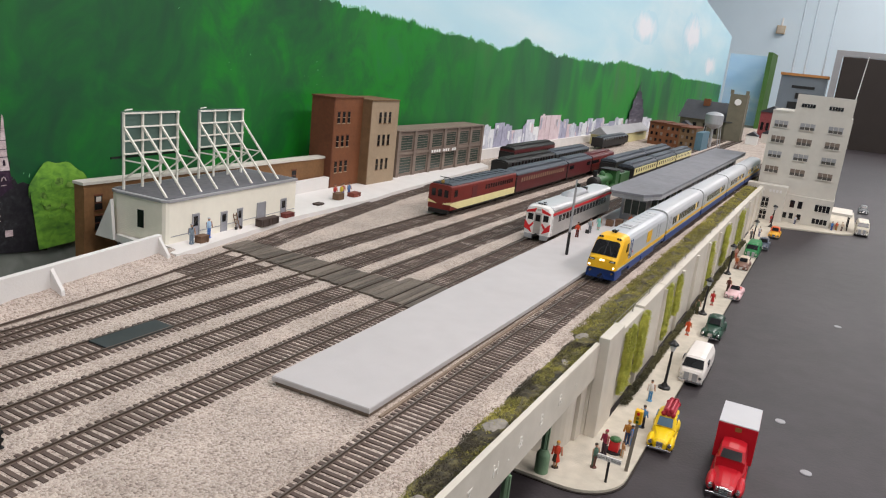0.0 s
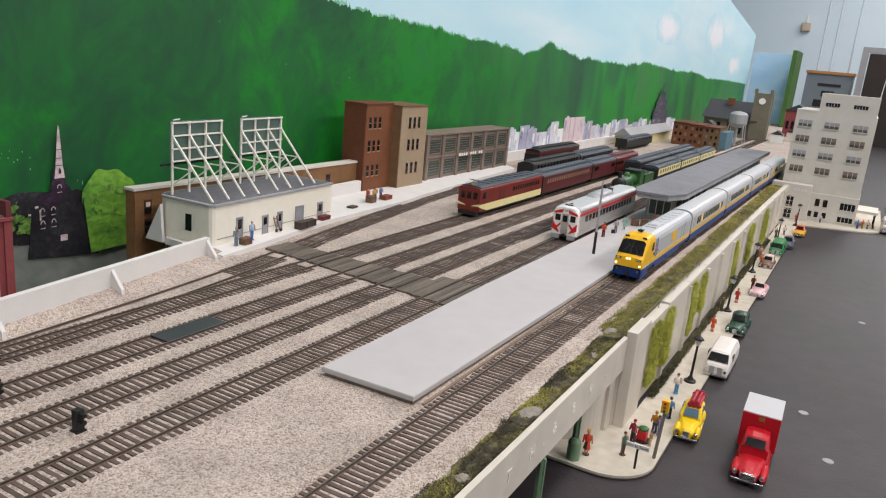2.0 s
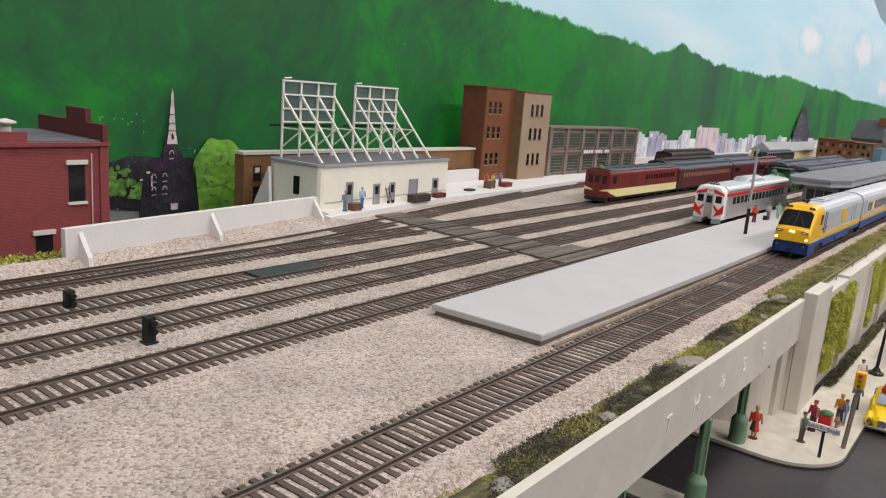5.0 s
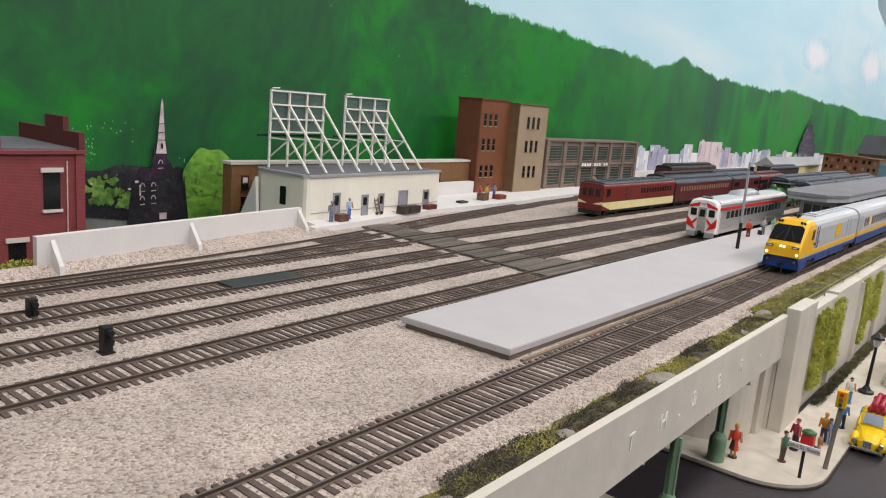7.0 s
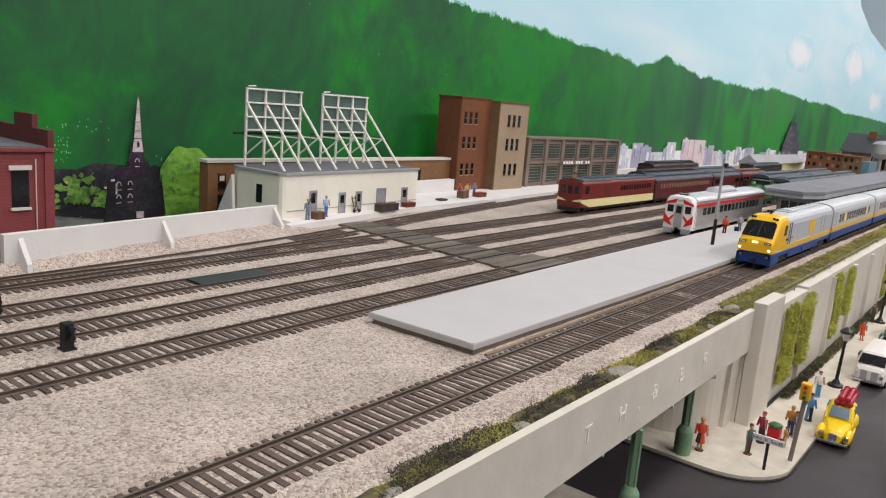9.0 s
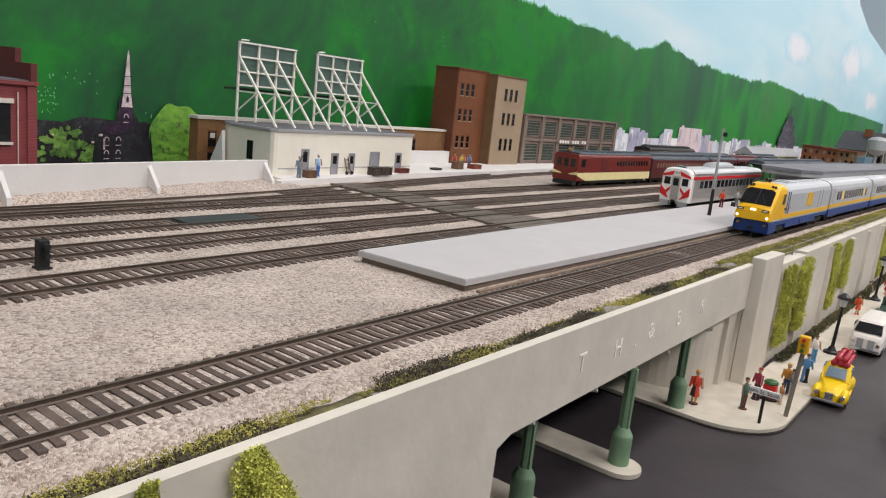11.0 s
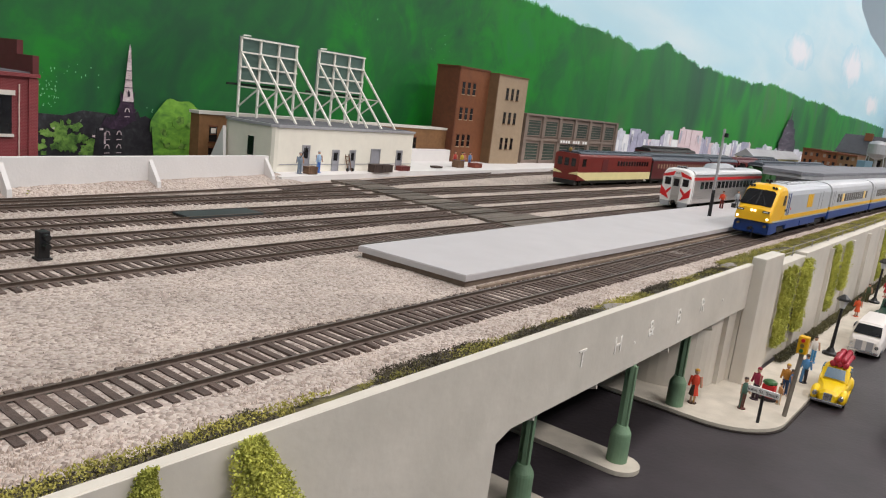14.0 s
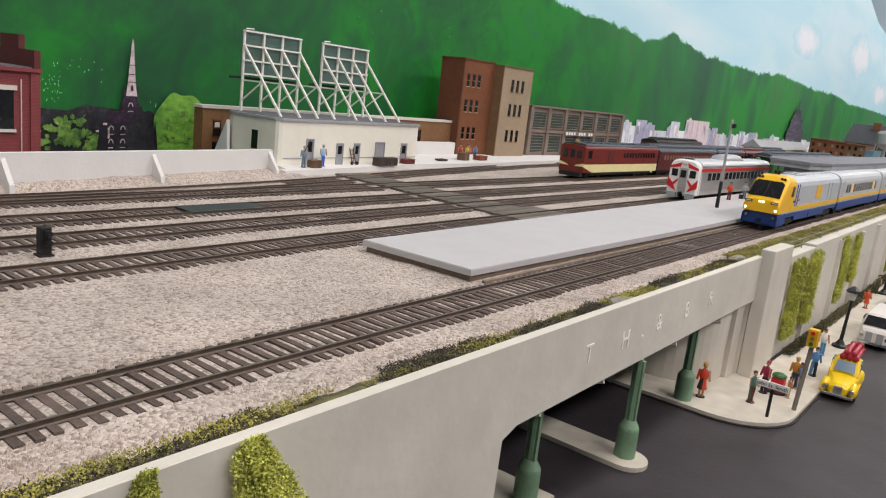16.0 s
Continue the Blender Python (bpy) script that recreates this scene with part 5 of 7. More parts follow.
# the streamlined express locomotive at the head of its train
NOSE = 0.7450
L, W = 0.1960, 0.0272
loco = thing("passenger_locomotive", "modern diesel locomotive in silver, yellow and blue with headlights on", "locomotive", at=(near_line(0.84), NOSE, 0.0), turn=-0.4)
bm = loft([[(x * k, y, z) for x, y, z in ring(y, W, zb, zt, 0.002, 0.001)] for k, y, zb, zt in ((0.86, 0.0030, 0.0028, 0.0122), (0.97, 0.0008, 0.0040, 0.0124), (1.0, 0.0070, 0.0032, 0.0126), (1.0, 0.022, 0.0045, 0.0126))])
part("pilot", bm, LRCBLUE, loco, "deep blue pilot and skirt")
part("skirt", box(-W / 2, W / 2, 0.0485, L - 0.046, 0.0055, 0.0125, bevel=0.0008), LRCBLUE, loco)
part("sill", box(-W / 2 + 0.0001, W / 2 - 0.0001, 0.020, L, 0.0090, 0.0125, bevel=0.0006), LRCBLUE, loco)
part("grey_band", box(-W / 2 - 0.0001, W / 2 + 0.0001, 0.0060, L, 0.01255, 0.01385), LRCGREY, loco)
part("yellow_band", box(-W / 2 - 0.0003, W / 2 + 0.0003, 0.0300, L - 0.001, 0.0139, 0.0172), LRCYELLOW, loco)
part("body", loft([ring(y, W, 0.0139, 0.0405, 0.0075, 0.0030) for y in (0.0385, 0.060, L)]), LRCGREY, loco, "silver grey body shell")
cab_rings = [(0.90, 0.0000, 0.0130, 0.0190), (0.96, 0.0004, 0.0128, 0.0225), (0.985, 0.0022, 0.0128, 0.0240), (0.985, 0.0150, 0.0128, 0.0372), (0.985, 0.0185, 0.0130, 0.0400), (1.0, 0.0270, 0.0139, 0.0412), (1.002, 0.0385, 0.0139, 0.0407)]
part("cab", loft([[(x * k, y, z) for x, y, z in ring(y, W, zb, zt, min(0.0070, (zt - zb) * 0.5), 0.0022)] for k, y, zb, zt in cab_rings]), LRCYELLOW, loco, "bright yellow cab with a raked nose")
ang = math.atan2(0.0132, 0.0128)


def on_screen(u, s, lift):
    """A place on the raked windscreen: u across, s up the slope from 0 to 1."""
    return (u, 0.0022 + 0.0128 * s - lift * math.sin(ang), 0.0240 + 0.0132 * s + lift * math.cos(ang))


def screen_piece(name, pts, lift, depth, material, parent, label=""):
    lo, hi = [on_screen(u, s, lift) for u, s in pts], [on_screen(u, s, lift + depth) for u, s in pts]
    return part(name, loft([lo, hi]), material, parent, label)


ws = screen_piece("windscreen", [(-0.0118, 0.06), (0.0118, 0.06), (0.0112, 0.80), (0.0090, 0.93), (-0.0090, 0.93), (-0.0112, 0.80)], -0.0003, 0.0007, DARKGLASS, loco, "wide black raked windscreen")
screen_piece("screen_pillar", [(-0.0004, 0.06), (0.0004, 0.06), (0.0004, 0.93), (-0.0004, 0.93)], 0.0004, 0.0002, BLACK, ws)
for s in (-1, 1):
    screen_piece("wiper", [(s * 0.0065, 0.10), (s * 0.0072, 0.10), (s * 0.0030, 0.60), (s * 0.0025, 0.60)], 0.0005, 0.0002, BLACK, ws)
    part("marker_lamp", rod((s * 0.0095, 0.0170, 0.0385), (s * 0.0095, 0.0160, 0.0388), 0.0010, 0.0010, 10), BLACK, loco)
    part("marker_lamp", rod((s * 0.0073, 0.0168, 0.0387), (s * 0.0073, 0.0158, 0.0390), 0.0010, 0.0010, 10), BLACK, loco)
    part("number_board", box(s * 0.0095 - 0.0026, s * 0.0095 + 0.0026, -0.0004, 0.003, 0.0198, 0.0214), BLACK, loco)
    part("number_bar", box(s * 0.0095 - 0.0018, s * 0.0095 + 0.0018, -0.0006, 0.003, 0.0203, 0.0209), WHITEPAINT, loco, "plain white bar")
    part("headlight", rod((s * 0.0012, 0.0015, 0.0208), (s * 0.0012, -0.0004, 0.0208), 0.0009, 0.0009, 12), LAMPGLOW, loco, "glowing round headlight")
    part("ditch_light", rod((s * 0.0112, 0.0025, 0.0152), (s * 0.0112, -0.0003, 0.0152), 0.0010, 0.0010, 12), LAMPGLOW, loco, "glowing round lamp")
    part("step_lamp", rod((s * 0.0100, 0.003, 0.0095), (s * 0.0100, 0.0000, 0.0095), 0.0009, 0.0009, 10), BRASS, loco)
    sw = part("cab_window", outline([(0.0275, 0.0255), (0.0345, 0.0255), (0.0345, 0.0335), (0.0295, 0.0335)], 0.0004, "x", s * (W / 2 + 0.0001) - 0.0002), DARKGLASS, loco)
    part("door_recess", box(s * W / 2 - 0.0002, s * W / 2 + 0.0003, 0.0420, 0.0428, 0.0175, 0.0350), LRCBLUE, loco)
    part("door_recess", box(s * W / 2 - 0.0002, s * W / 2 + 0.0003, 0.0480, 0.0488, 0.0175, 0.0350), LRCBLUE, loco)
    part("grab_iron", rod((s * (W / 2 + 0.0004), 0.0450, 0.017), (s * (W / 2 + 0.0004), 0.0450, 0.032), 0.0002, 0.0002, 5), GREYTRIM, loco)
    for k in range(3):
        part("yellow_emblem", outline([(0.1080 + 0.0064 * k, 0.0212), (0.1140 + 0.0064 * k, 0.0212), (0.1140 + 0.0064 * k, 0.0325), (0.1080 + 0.0064 * k, 0.0325)], 0.0004, "x", s * (W / 2 + 0.0001) - 0.0002), LRCYELLOW, loco, "plain yellow emblem bar")
    part("number_bar", box(s * W / 2 - 0.0002, s * W / 2 + 0.0002, 0.0360, 0.0412, 0.0205, 0.0222), UNDER, loco, "plain dark bar")
    part("flag_mark", box(s * W / 2 - 0.0002, s * W / 2 + 0.0002, 0.0520, 0.0550, 0.0212, 0.0230), REDPAINT, loco, "tiny red mark")
    part("body_seam", box(s * W / 2 - 0.0002, s * W / 2 + 0.0002, 0.1520, 0.1524, 0.018, 0.034), GREYTRIM, loco)
    part("body_seam", box(s * W / 2 - 0.0002, s * W / 2 + 0.0002, 0.1640, 0.1644, 0.018, 0.034), GREYTRIM, loco)
    part("battery_box", box(s * W / 2 - 0.001, s * W / 2 + 0.0006, 0.092, 0.098, 0.0065, 0.0105), LRCBLUE, loco)
part("coupler", rod((0, -0.0045, 0.0068), (0, 0.004, 0.0068), 0.0013, 0.0013, 8), UNDER, loco)
part("air_hose", rod((0.003, -0.0010, 0.0070), (0.0022, -0.0030, 0.0005), 0.0004, 0.0004, 6), UNDER, loco)
bm = rod((0, 0.0310, 0.0408), (0, 0.0310, 0.0428), 0.0010, 0.0010, 8)
for s in (-1, 1):
    rod((s * 0.0014, 0.0275, 0.0432), (s * 0.0014, 0.0350, 0.0432), 0.0013, 0.0007, 8, bm)
part("horn", bm, BLACK, loco, "black twin roof horn")
part("roof_hatch", box(-0.0055, 0.0055, 0.0650, 0.0950, 0.0402, 0.0416, bevel=0.0004), LRCROOF, loco)
part("roof_hatch", box(-0.0045, 0.0045, 0.0700, 0.0770, 0.0416, 0.0422, bevel=0.0003), GREYTRIM, loco)
for k in range(5):
    part("roof_fan", rod((0, 0.110 + 0.016 * k, 0.0402), (0, 0.110 + 0.016 * k, 0.0409), 0.0052, 0.0050, 18), LRCROOF, loco)
wheelset(loco, 0.0330, 0.0118, 2)
wheelset(loco, 0.1640, 0.0118, 2)


def express_car(y, label, seed):
    c = thing("passenger_coach", label, "train car", "express train coaches", at=(near_line(y + 0.11), y, 0.0), turn=-math.degrees(math.atan((near_line(y + 0.22) - near_line(y)) / 0.22)))
    Lc = 0.2220
    part("skirt", box(-W / 2, W / 2, 0.002, Lc, 0.0055, 0.0130, bevel=0.0008), LRCBLUE, c)
    part("grey_band", box(-W / 2 - 0.0001, W / 2 + 0.0001, 0.002, Lc, 0.01305, 0.0145), LRCGREY, c)
    part("yellow_band", box(-W / 2 - 0.0003, W / 2 + 0.0003, 0.002, Lc, 0.01455, 0.0175), LRCYELLOW, c)
    part("body", loft([ring(yy, W, 0.0176, 0.0405, 0.0085, 0.0030) for yy in (0.002, 0.1, Lc)]), LRCROOF, c)
    part("vestibule", loft([ring(yy, W - 0.005, 0.0060, 0.0385, 0.006, 0.003) for yy in (-0.0035, 0.0025)]), UNDER, c, "black gangway")
    r = random.Random(seed)
    for s in (-1, 1):
        for k in range(14):
            lit = r.random() < 0.12
            put("window", PANELIT if lit else PANE, c, (s * W / 2, 0.034 + 0.0118 * k, 0.0255), (1.0, 0.0078, 0.0082))
        part("door_seam", box(s * W / 2 - 0.0002, s * W / 2 + 0.0002, 0.0100, 0.0104, 0.0178, 0.033), GREYTRIM, c)
        part("door_seam", box(s * W / 2 - 0.0002, s * W / 2 + 0.0002, 0.0165, 0.0169, 0.0178, 0.033), GREYTRIM, c)
    wheelset(c, 0.032, 0.0115, 2)
    wheelset(c, Lc - 0.032, 0.0115, 2)
    return c


yy = NOSE + L + 0.0085
for i in range(4):
    express_car(yy, "silver passenger coach with a yellow stripe, blue skirt and lit windows", 5 + i)
    yy += 0.2275

# silver self-propelled railcar at the platform
rdc = thing("rail_diesel_car", "stainless steel railcar with red and white striped front", "train car", at=(-0.0945, 0.8505, 0.0), turn=0.0)
RL, RW = 0.2280, 0.0300
part("sill", box(-RW / 2, RW / 2, 0.002, RL, 0.0055, 0.0105, bevel=0.0006), STEEL, rdc)
part("body", loft([ring(y, RW, 0.0105, 0.0380, 0.0085, 0.0030) for y in (0.0030, 0.1, RL)]), STEEL, rdc, "fluted stainless steel body")
part("front", loft([[(x * k, y, z) for x, y, z in ring(y, RW, zb, zt, 0.0085, 0.0030)] for k, y, zb, zt in ((0.90, -0.0010, 0.0060, 0.0370), (0.99, 0.0008, 0.0055, 0.0380), (1.004, 0.0060, 0.0055, 0.0383))]), WHITEPAINT, rdc, "white front end")
part("roof_band", loft([[(x * 1.003, y, z + 0.0002) for x, y, z in ring(y, RW, 0.0335, 0.0380, 0.0042, 0.0030)] for y in (0.006, RL)]), mat("silver_roof", (0.56, 0.56, 0.57), 0.4, 0.3, 80, 0.08), rdc)
part("end_door", box(-0.0040, 0.0040, -0.0016, 0.000, 0.0070, 0.0300), STEEL, rdc)
for s in (-1, 1):
    part("front_window", box(s * 0.0088 - 0.0030, s * 0.0088 + 0.0030, -0.0014, 0.001, 0.0215, 0.0285, bevel=0.0003), DARKGLASS, rdc)
    part("red_wedge", outline([(s * 0.0146, 0.0205), (s * 0.0146, 0.0120), (s * 0.0056, 0.0078), (s * 0.0096, 0.0150)], 0.0008, "y", -0.0016), REDPAINT, rdc, "red painted wedge")
    part("red_arm", outline([(s * 0.0096, 0.0150), (s * 0.0048, 0.0198), (s * 0.0048, 0.0172), (s * 0.0082, 0.0128)], 0.0007, "y", -0.00155), REDPAINT, rdc, "red painted arm")
    part("pilot_plate", outline([(s * 0.0140, 0.0062), (s * 0.0125, 0.0016), (s * 0.0045, 0.0010), (s * 0.0045, 0.0062)], 0.0030, "y", -0.0020), SILVER, rdc, "silver pilot plate")
    part("red_band", box(s * RW / 2 - 0.0002, s * RW / 2 + 0.0005, 0.004, RL, 0.0285, 0.0312), REDPAINT, rdc)
    part("headlamp", rod((s * 0.0011, -0.0014, 0.0335), (s * 0.0011, 0.001, 0.0335), 0.0011, 0.0011, 10), STEEL, rdc)
    for k in range(15):
        put("window", PANE, rdc, (s * RW / 2, 0.028 + 0.0125 * k, 0.0232), (1.0, 0.0085, 0.0070))
    for k in range(4):
        part("flute", box(s * RW / 2 - 0.0002, s * RW / 2 + 0.0003, 0.007, RL, 0.0115 + 0.0016 * k, 0.0121 + 0.0016 * k), STEEL, rdc)
for s in (-1, 1):
    part("red_brow", outline([(s * 0.0026, 0.0352), (s * 0.0135, 0.0312), (s * 0.0140, 0.0288), (s * 0.0128, 0.0292), (s * 0.0040, 0.0308)], 0.0008, "y", -0.0014), REDPAINT, rdc, "red painted brow")
part("sign_box", box(-0.0050, 0.0050, 0.0060, 0.0090, 0.0380, 0.0402, bevel=0.0003), SILVER, rdc)
for k in range(3):
    part("sign_mark", box(-0.0042 + 0.0030 * k, -0.0020 + 0.0030 * k, 0.0057, 0.0061, 0.0385, 0.0397), BLACK, rdc)
part("door_pane", box(-0.0026, 0.0026, -0.0020, -0.0014, 0.0210, 0.0280), DARKGLASS, rdc)
part("roof_dome", loft([ring(y, 0.017, 0.0372, z, 0.004, 0.003) for y, z in ((0.085, 0.0385), (0.092, 0.0435), (0.140, 0.0435), (0.150, 0.0385))]), SILVER, rdc, "radiator blister on the roof")
part("exhaust", box(-0.003, 0.003, 0.150, 0.157, 0.0378, 0.0430), BLACK, rdc)
part("horn", rod((0, 0.012, 0.0395), (0, 0.018, 0.0395), 0.0012, 0.0006, 8), BLACK, rdc)
part("coupler", rod((0, -0.0055, 0.0062), (0, 0.002, 0.0062), 0.0014, 0.0014, 8), UNDER, rdc)
wheelset(rdc, 0.035, 0.0115, 2)
wheelset(rdc, RL - 0.035, 0.0115, 2)

# maroon and cream electric railcar with its coaches
emu = thing("electric_railcar", "maroon electric railcar with cream lower panels and roof gear", "train car", at=(-0.2270, 0.8700, 0.0))
EL, EW = 0.1950, 0.0300
part("body", loft([ring(y, EW, 0.0160, 0.0360, 0.0035, 0.0012) for y in (0.0, 0.1, EL)]), MAROON, emu)
part("lower_body", loft([ring(y, EW, 0.0070, 0.0160, 0.0005, 0.0002) for y in (0.020, 0.1, EL)]), CREAMPAINT, emu, "cream lower panels")
part("lower_front", loft([ring(y, EW - 0.0002, 0.0070, 0.0160, 0.0005, 0.0002) for y in (0.0, 0.0199)]), MAROON, emu)
part("roof", loft([ring(y, EW - 0.003, 0.0358, 0.0378, 0.0015, 0.002) for y in (0.004, EL - 0.002)]), DARKROOF, emu, "blue-grey canvas roof")
for s in (-1, 1):
    part("cream_whisker", outline([(s * 0.0150, 0.0135), (s * 0.0150, 0.0170), (s * 0.0060, 0.0145), (s * 0.0040, 0.0132)], 0.0006, "y", -0.0005), CREAMPAINT, emu)
    part("cream_sweep", outline([(0.0000, 0.0130), (0.0199, 0.0072), (0.0199, 0.0160), (0.0000, 0.0160)], 0.0003, "x", s * (EW / 2 + 0.0001) - 0.00015), CREAMPAINT, emu)
    part("side_window", box(s * EW / 2 - 0.0003, s * EW / 2 + 0.0003, 0.008, 0.016, 0.0225, 0.0305), DARKGLASS, emu)
    part("side_door", box(s * EW / 2 - 0.0003, s * EW / 2 + 0.0003, 0.056, 0.070, 0.0175, 0.0310), TUSCAN, emu)
    for k in range(12):
        put("window", PANE, emu, (s * EW / 2, 0.098 + 0.0076 * k, 0.0262), (0.8, 0.0048, 0.0055))
for wx in (-0.0085, 0.0, 0.0085):
    part("front_window", box(wx - 0.0026, wx + 0.0026, -0.0004, 0.001, 0.0220, 0.0305), DARKGLASS, emu)
part("pilot", box(-0.0130, 0.0130, -0.002, 0.004, 0.0020, 0.0070, bevel=0.0006), UNDER, emu)
part("underframe", box(-0.0120, 0.0120, 0.02, EL - 0.01, 0.0035, 0.0070), UNDER, emu)
for k in range(9):
    part("roof_hatch", box(-0.0080, 0.0080, 0.034 + 0.0175 * k, 0.045 + 0.0175 * k, 0.0376, 0.0386), DARKROOF, emu)
bm = rod((-0.006, 0.006, 0.0378), (-0.006, 0.022, 0.0378), 0.0005, 0.0005, 6)
rod((0.006, 0.006, 0.0378), (0.006, 0.022, 0.0378), 0.0005, 0.0005, 6, bm)
for a, b in (((-0.006, 0.008, 0.0378), (-0.003, 0.018, 0.0420)), ((0.006, 0.008, 0.0378), (0.003, 0.018, 0.0420)), ((-0.003, 0.018, 0.0420), (-0.005, 0.009, 0.0440)), ((0.003, 0.018, 0.0420), (0.005, 0.009, 0.0440)), ((-0.007, 0.009, 0.0440), (0.007, 0.009, 0.0440))):
    rod(a, b, 0.0004, 0.0004, 6, bm)
part("pantograph", bm, BLACK, emu, "folded black pantograph")
part("bell", ball((0.0, 0.0045, 0.0392), 0.0022, None, (1, 1, 1.1)), BRASS, emu)
wheelset(emu, 0.035, 0.0118, 2)
wheelset(emu, EL - 0.035, 0.0118, 2)


def heavy_coach(x, y, length, body, roof, label, windows=16, z1=0.0345, turn=0.0, group="older passenger cars", pane=None, stripe=None):
    c = thing("passenger_car", label, "train car", group, at=(x, y, 0), turn=turn)
    w = 0.0290
    part("body", box(-w / 2, w / 2, 0, length, 0.0070, z1 - 0.004, bevel=0.0006), body, c)
    part("roof", loft([ring(yy, w, z1 - 0.0040, z1 + 0.0008, 0.0040, 0.0035) for yy in (-0.0005, 0.5 * length, length + 0.0005)]), roof, c)
    part("clerestory", loft([ring(yy, 0.0140, z1, zz, 0.0012, 0.0015) for yy, zz in ((0.004, z1 + 0.0012), (0.012, z1 + 0.0042), (length - 0.012, z1 + 0.0042), (length - 0.004, z1 + 0.0012))]), roof, c)
    part("underframe", box(-0.010, 0.010, 0.03, length - 0.03, 0.0030, 0.0070), UNDER, c)
    part("step", box(-w / 2, w / 2, -0.0025, 0.0, 0.0060, 0.0280), UNDER, c)
    if stripe:
        for s in (-1, 1):
            part("upper_panel", box(s * w / 2 - 0.0003, s * w / 2 + 0.0004, 0.002, length - 0.002, 0.0165, z1 - 0.0045), stripe, c)
    for s in (-1, 1):
        for k in range(windows):
            put("window", pane or PANE, c, (s * (w / 2 + 0.0003), 0.018 + (length - 0.036) * k / max(1, windows - 1), 0.0235), (0.8, (length - 0.036) / max(1, windows) * 0.42, 0.0058))
    wheelset(c, 0.030, 0.0110, 2)
    wheelset(c, length - 0.030, 0.0110, 2)
    return c


heavy_coach(-0.2270, 1.0720, 0.2150, TUSCAN, DARKROOF, "dark maroon clerestory coach with a row of dull pale windows", 20, pane=PANEPALE)
heavy_coach(-0.2270, 1.2930, 0.1300, TUSCAN, DARKROOF, "short maroon baggage car with a dark roof", 2)
heavy_coach(-0.2270, 1.4280, 0.1400, MAROON, TUSCAN, "short maroon express box car", 1)
heavy_coach(-0.2960, 1.2000, 0.2200, UNDER, UNDER, "matt black old passenger coach with a ribbed roof", 14, z1=0.0300)
heavy_coach(-0.2960, 1.4260, 0.2000, UNDER, DARKROOF, "black passenger coach coupled to its twin", 14, z1=0.0300)
heavy_coach(-0.3450, 1.3400, 0.2100, TUSCAN, UNDER, "maroon coach with a black roof near the backdrop", 16, z1=0.0360)
heavy_coach(-0.3450, 1.9000, 0.2400, UNDER, DARKROOF, "black and grey passenger coach far down the siding", 14, z1=0.0270)
heavy_coach(-0.1815, 1.4200, 0.2300, UNDER, DARKROOF, "black passenger coach beside the cream train", 16)
heavy_coach(-0.1815, 1.6560, 0.2300, UNDER, DARKROOF, "black passenger coach at the end of its track", 16)
for i in range(3):
    heavy_coach(-0.1410, 1.3900 + 0.182 * i, 0.1760, UNDER, DARKROOF, "brown and cream panelled old coach with a pale roof", 9, z1=0.0330, stripe=CREAMPAINT)

steam = thing("steam_locomotive", "green tank steam locomotive with red buffer beam and black smokebox", "locomotive", at=(-0.1410, 1.1900, 0.0))
part("frame", box(-0.0115, 0.0115, 0.000, 0.180, 0.0055, 0.0095), UNDER, steam)
part("buffer_beam", box(-0.0135, 0.0135, -0.002, 0.001, 0.0040, 0.0110), REDPAINT, steam, "red buffer beam")
part("smokebox", rod((0, 0.006, 0.0205), (0, 0.026, 0.0205), 0.0088, 0.0088, 20), UNDER, steam)
part("smokebox_door", ball((0, 0.006, 0.0205), 0.0080, None, (1, 0.3, 1), 14, 8), UNDER, steam)
part("boiler", rod((0, 0.026, 0.0205), (0, 0.090, 0.0205), 0.0082, 0.0086, 20), COACHGREEN, steam)
part("chimney", rod((0, 0.016, 0.028), (0, 0.016, 0.0385), 0.0028, 0.0036, 12), UNDER, steam)
part("dome", ball((0, 0.055, 0.0285), 0.0050, None, (1, 1, 1.3), 12, 8), COACHGREEN, steam)
part("cab", box(-0.0130, 0.0130, 0.090, 0.112, 0.0095, 0.0335, bevel=0.0008), COACHGREEN, steam)
part("cab_roof", box(-0.0138, 0.0138, 0.086, 0.116, 0.0335, 0.0350, bevel=0.0006), UNDER, steam)
part("tender", box(-0.0130, 0.0130, 0.122, 0.178, 0.0095, 0.0260, bevel=0.0008), COACHGREEN, steam)
part("coal", ball((0, 0.150, 0.0255), 0.011, None, (1, 2.0, 0.35), 12, 6), UNDER, steam)
for s in (-1, 1):
    part("buffer", rod((s * 0.0085, -0.0065, 0.0078), (s * 0.0085, -0.002, 0.0078), 0.0020, 0.0012, 10), UNDER, steam)
    part("splasher", box(s * 0.0125 - 0.0015, s * 0.0125 + 0.0015, 0.030, 0.088, 0.0095, 0.0135, bevel=0.0006), COACHGREEN, steam)
    for wy, wr in ((0.016, 0.0045), (0.042, 0.0085), (0.064, 0.0085), (0.100, 0.0060), (0.132, 0.0060), (0.150, 0.0060), (0.168, 0.0060)):
        part("wheel", rod((s * 0.0072, wy, wr), (s * 0.0092, wy, wr), wr, wr, 18), COACHGREEN, steam)

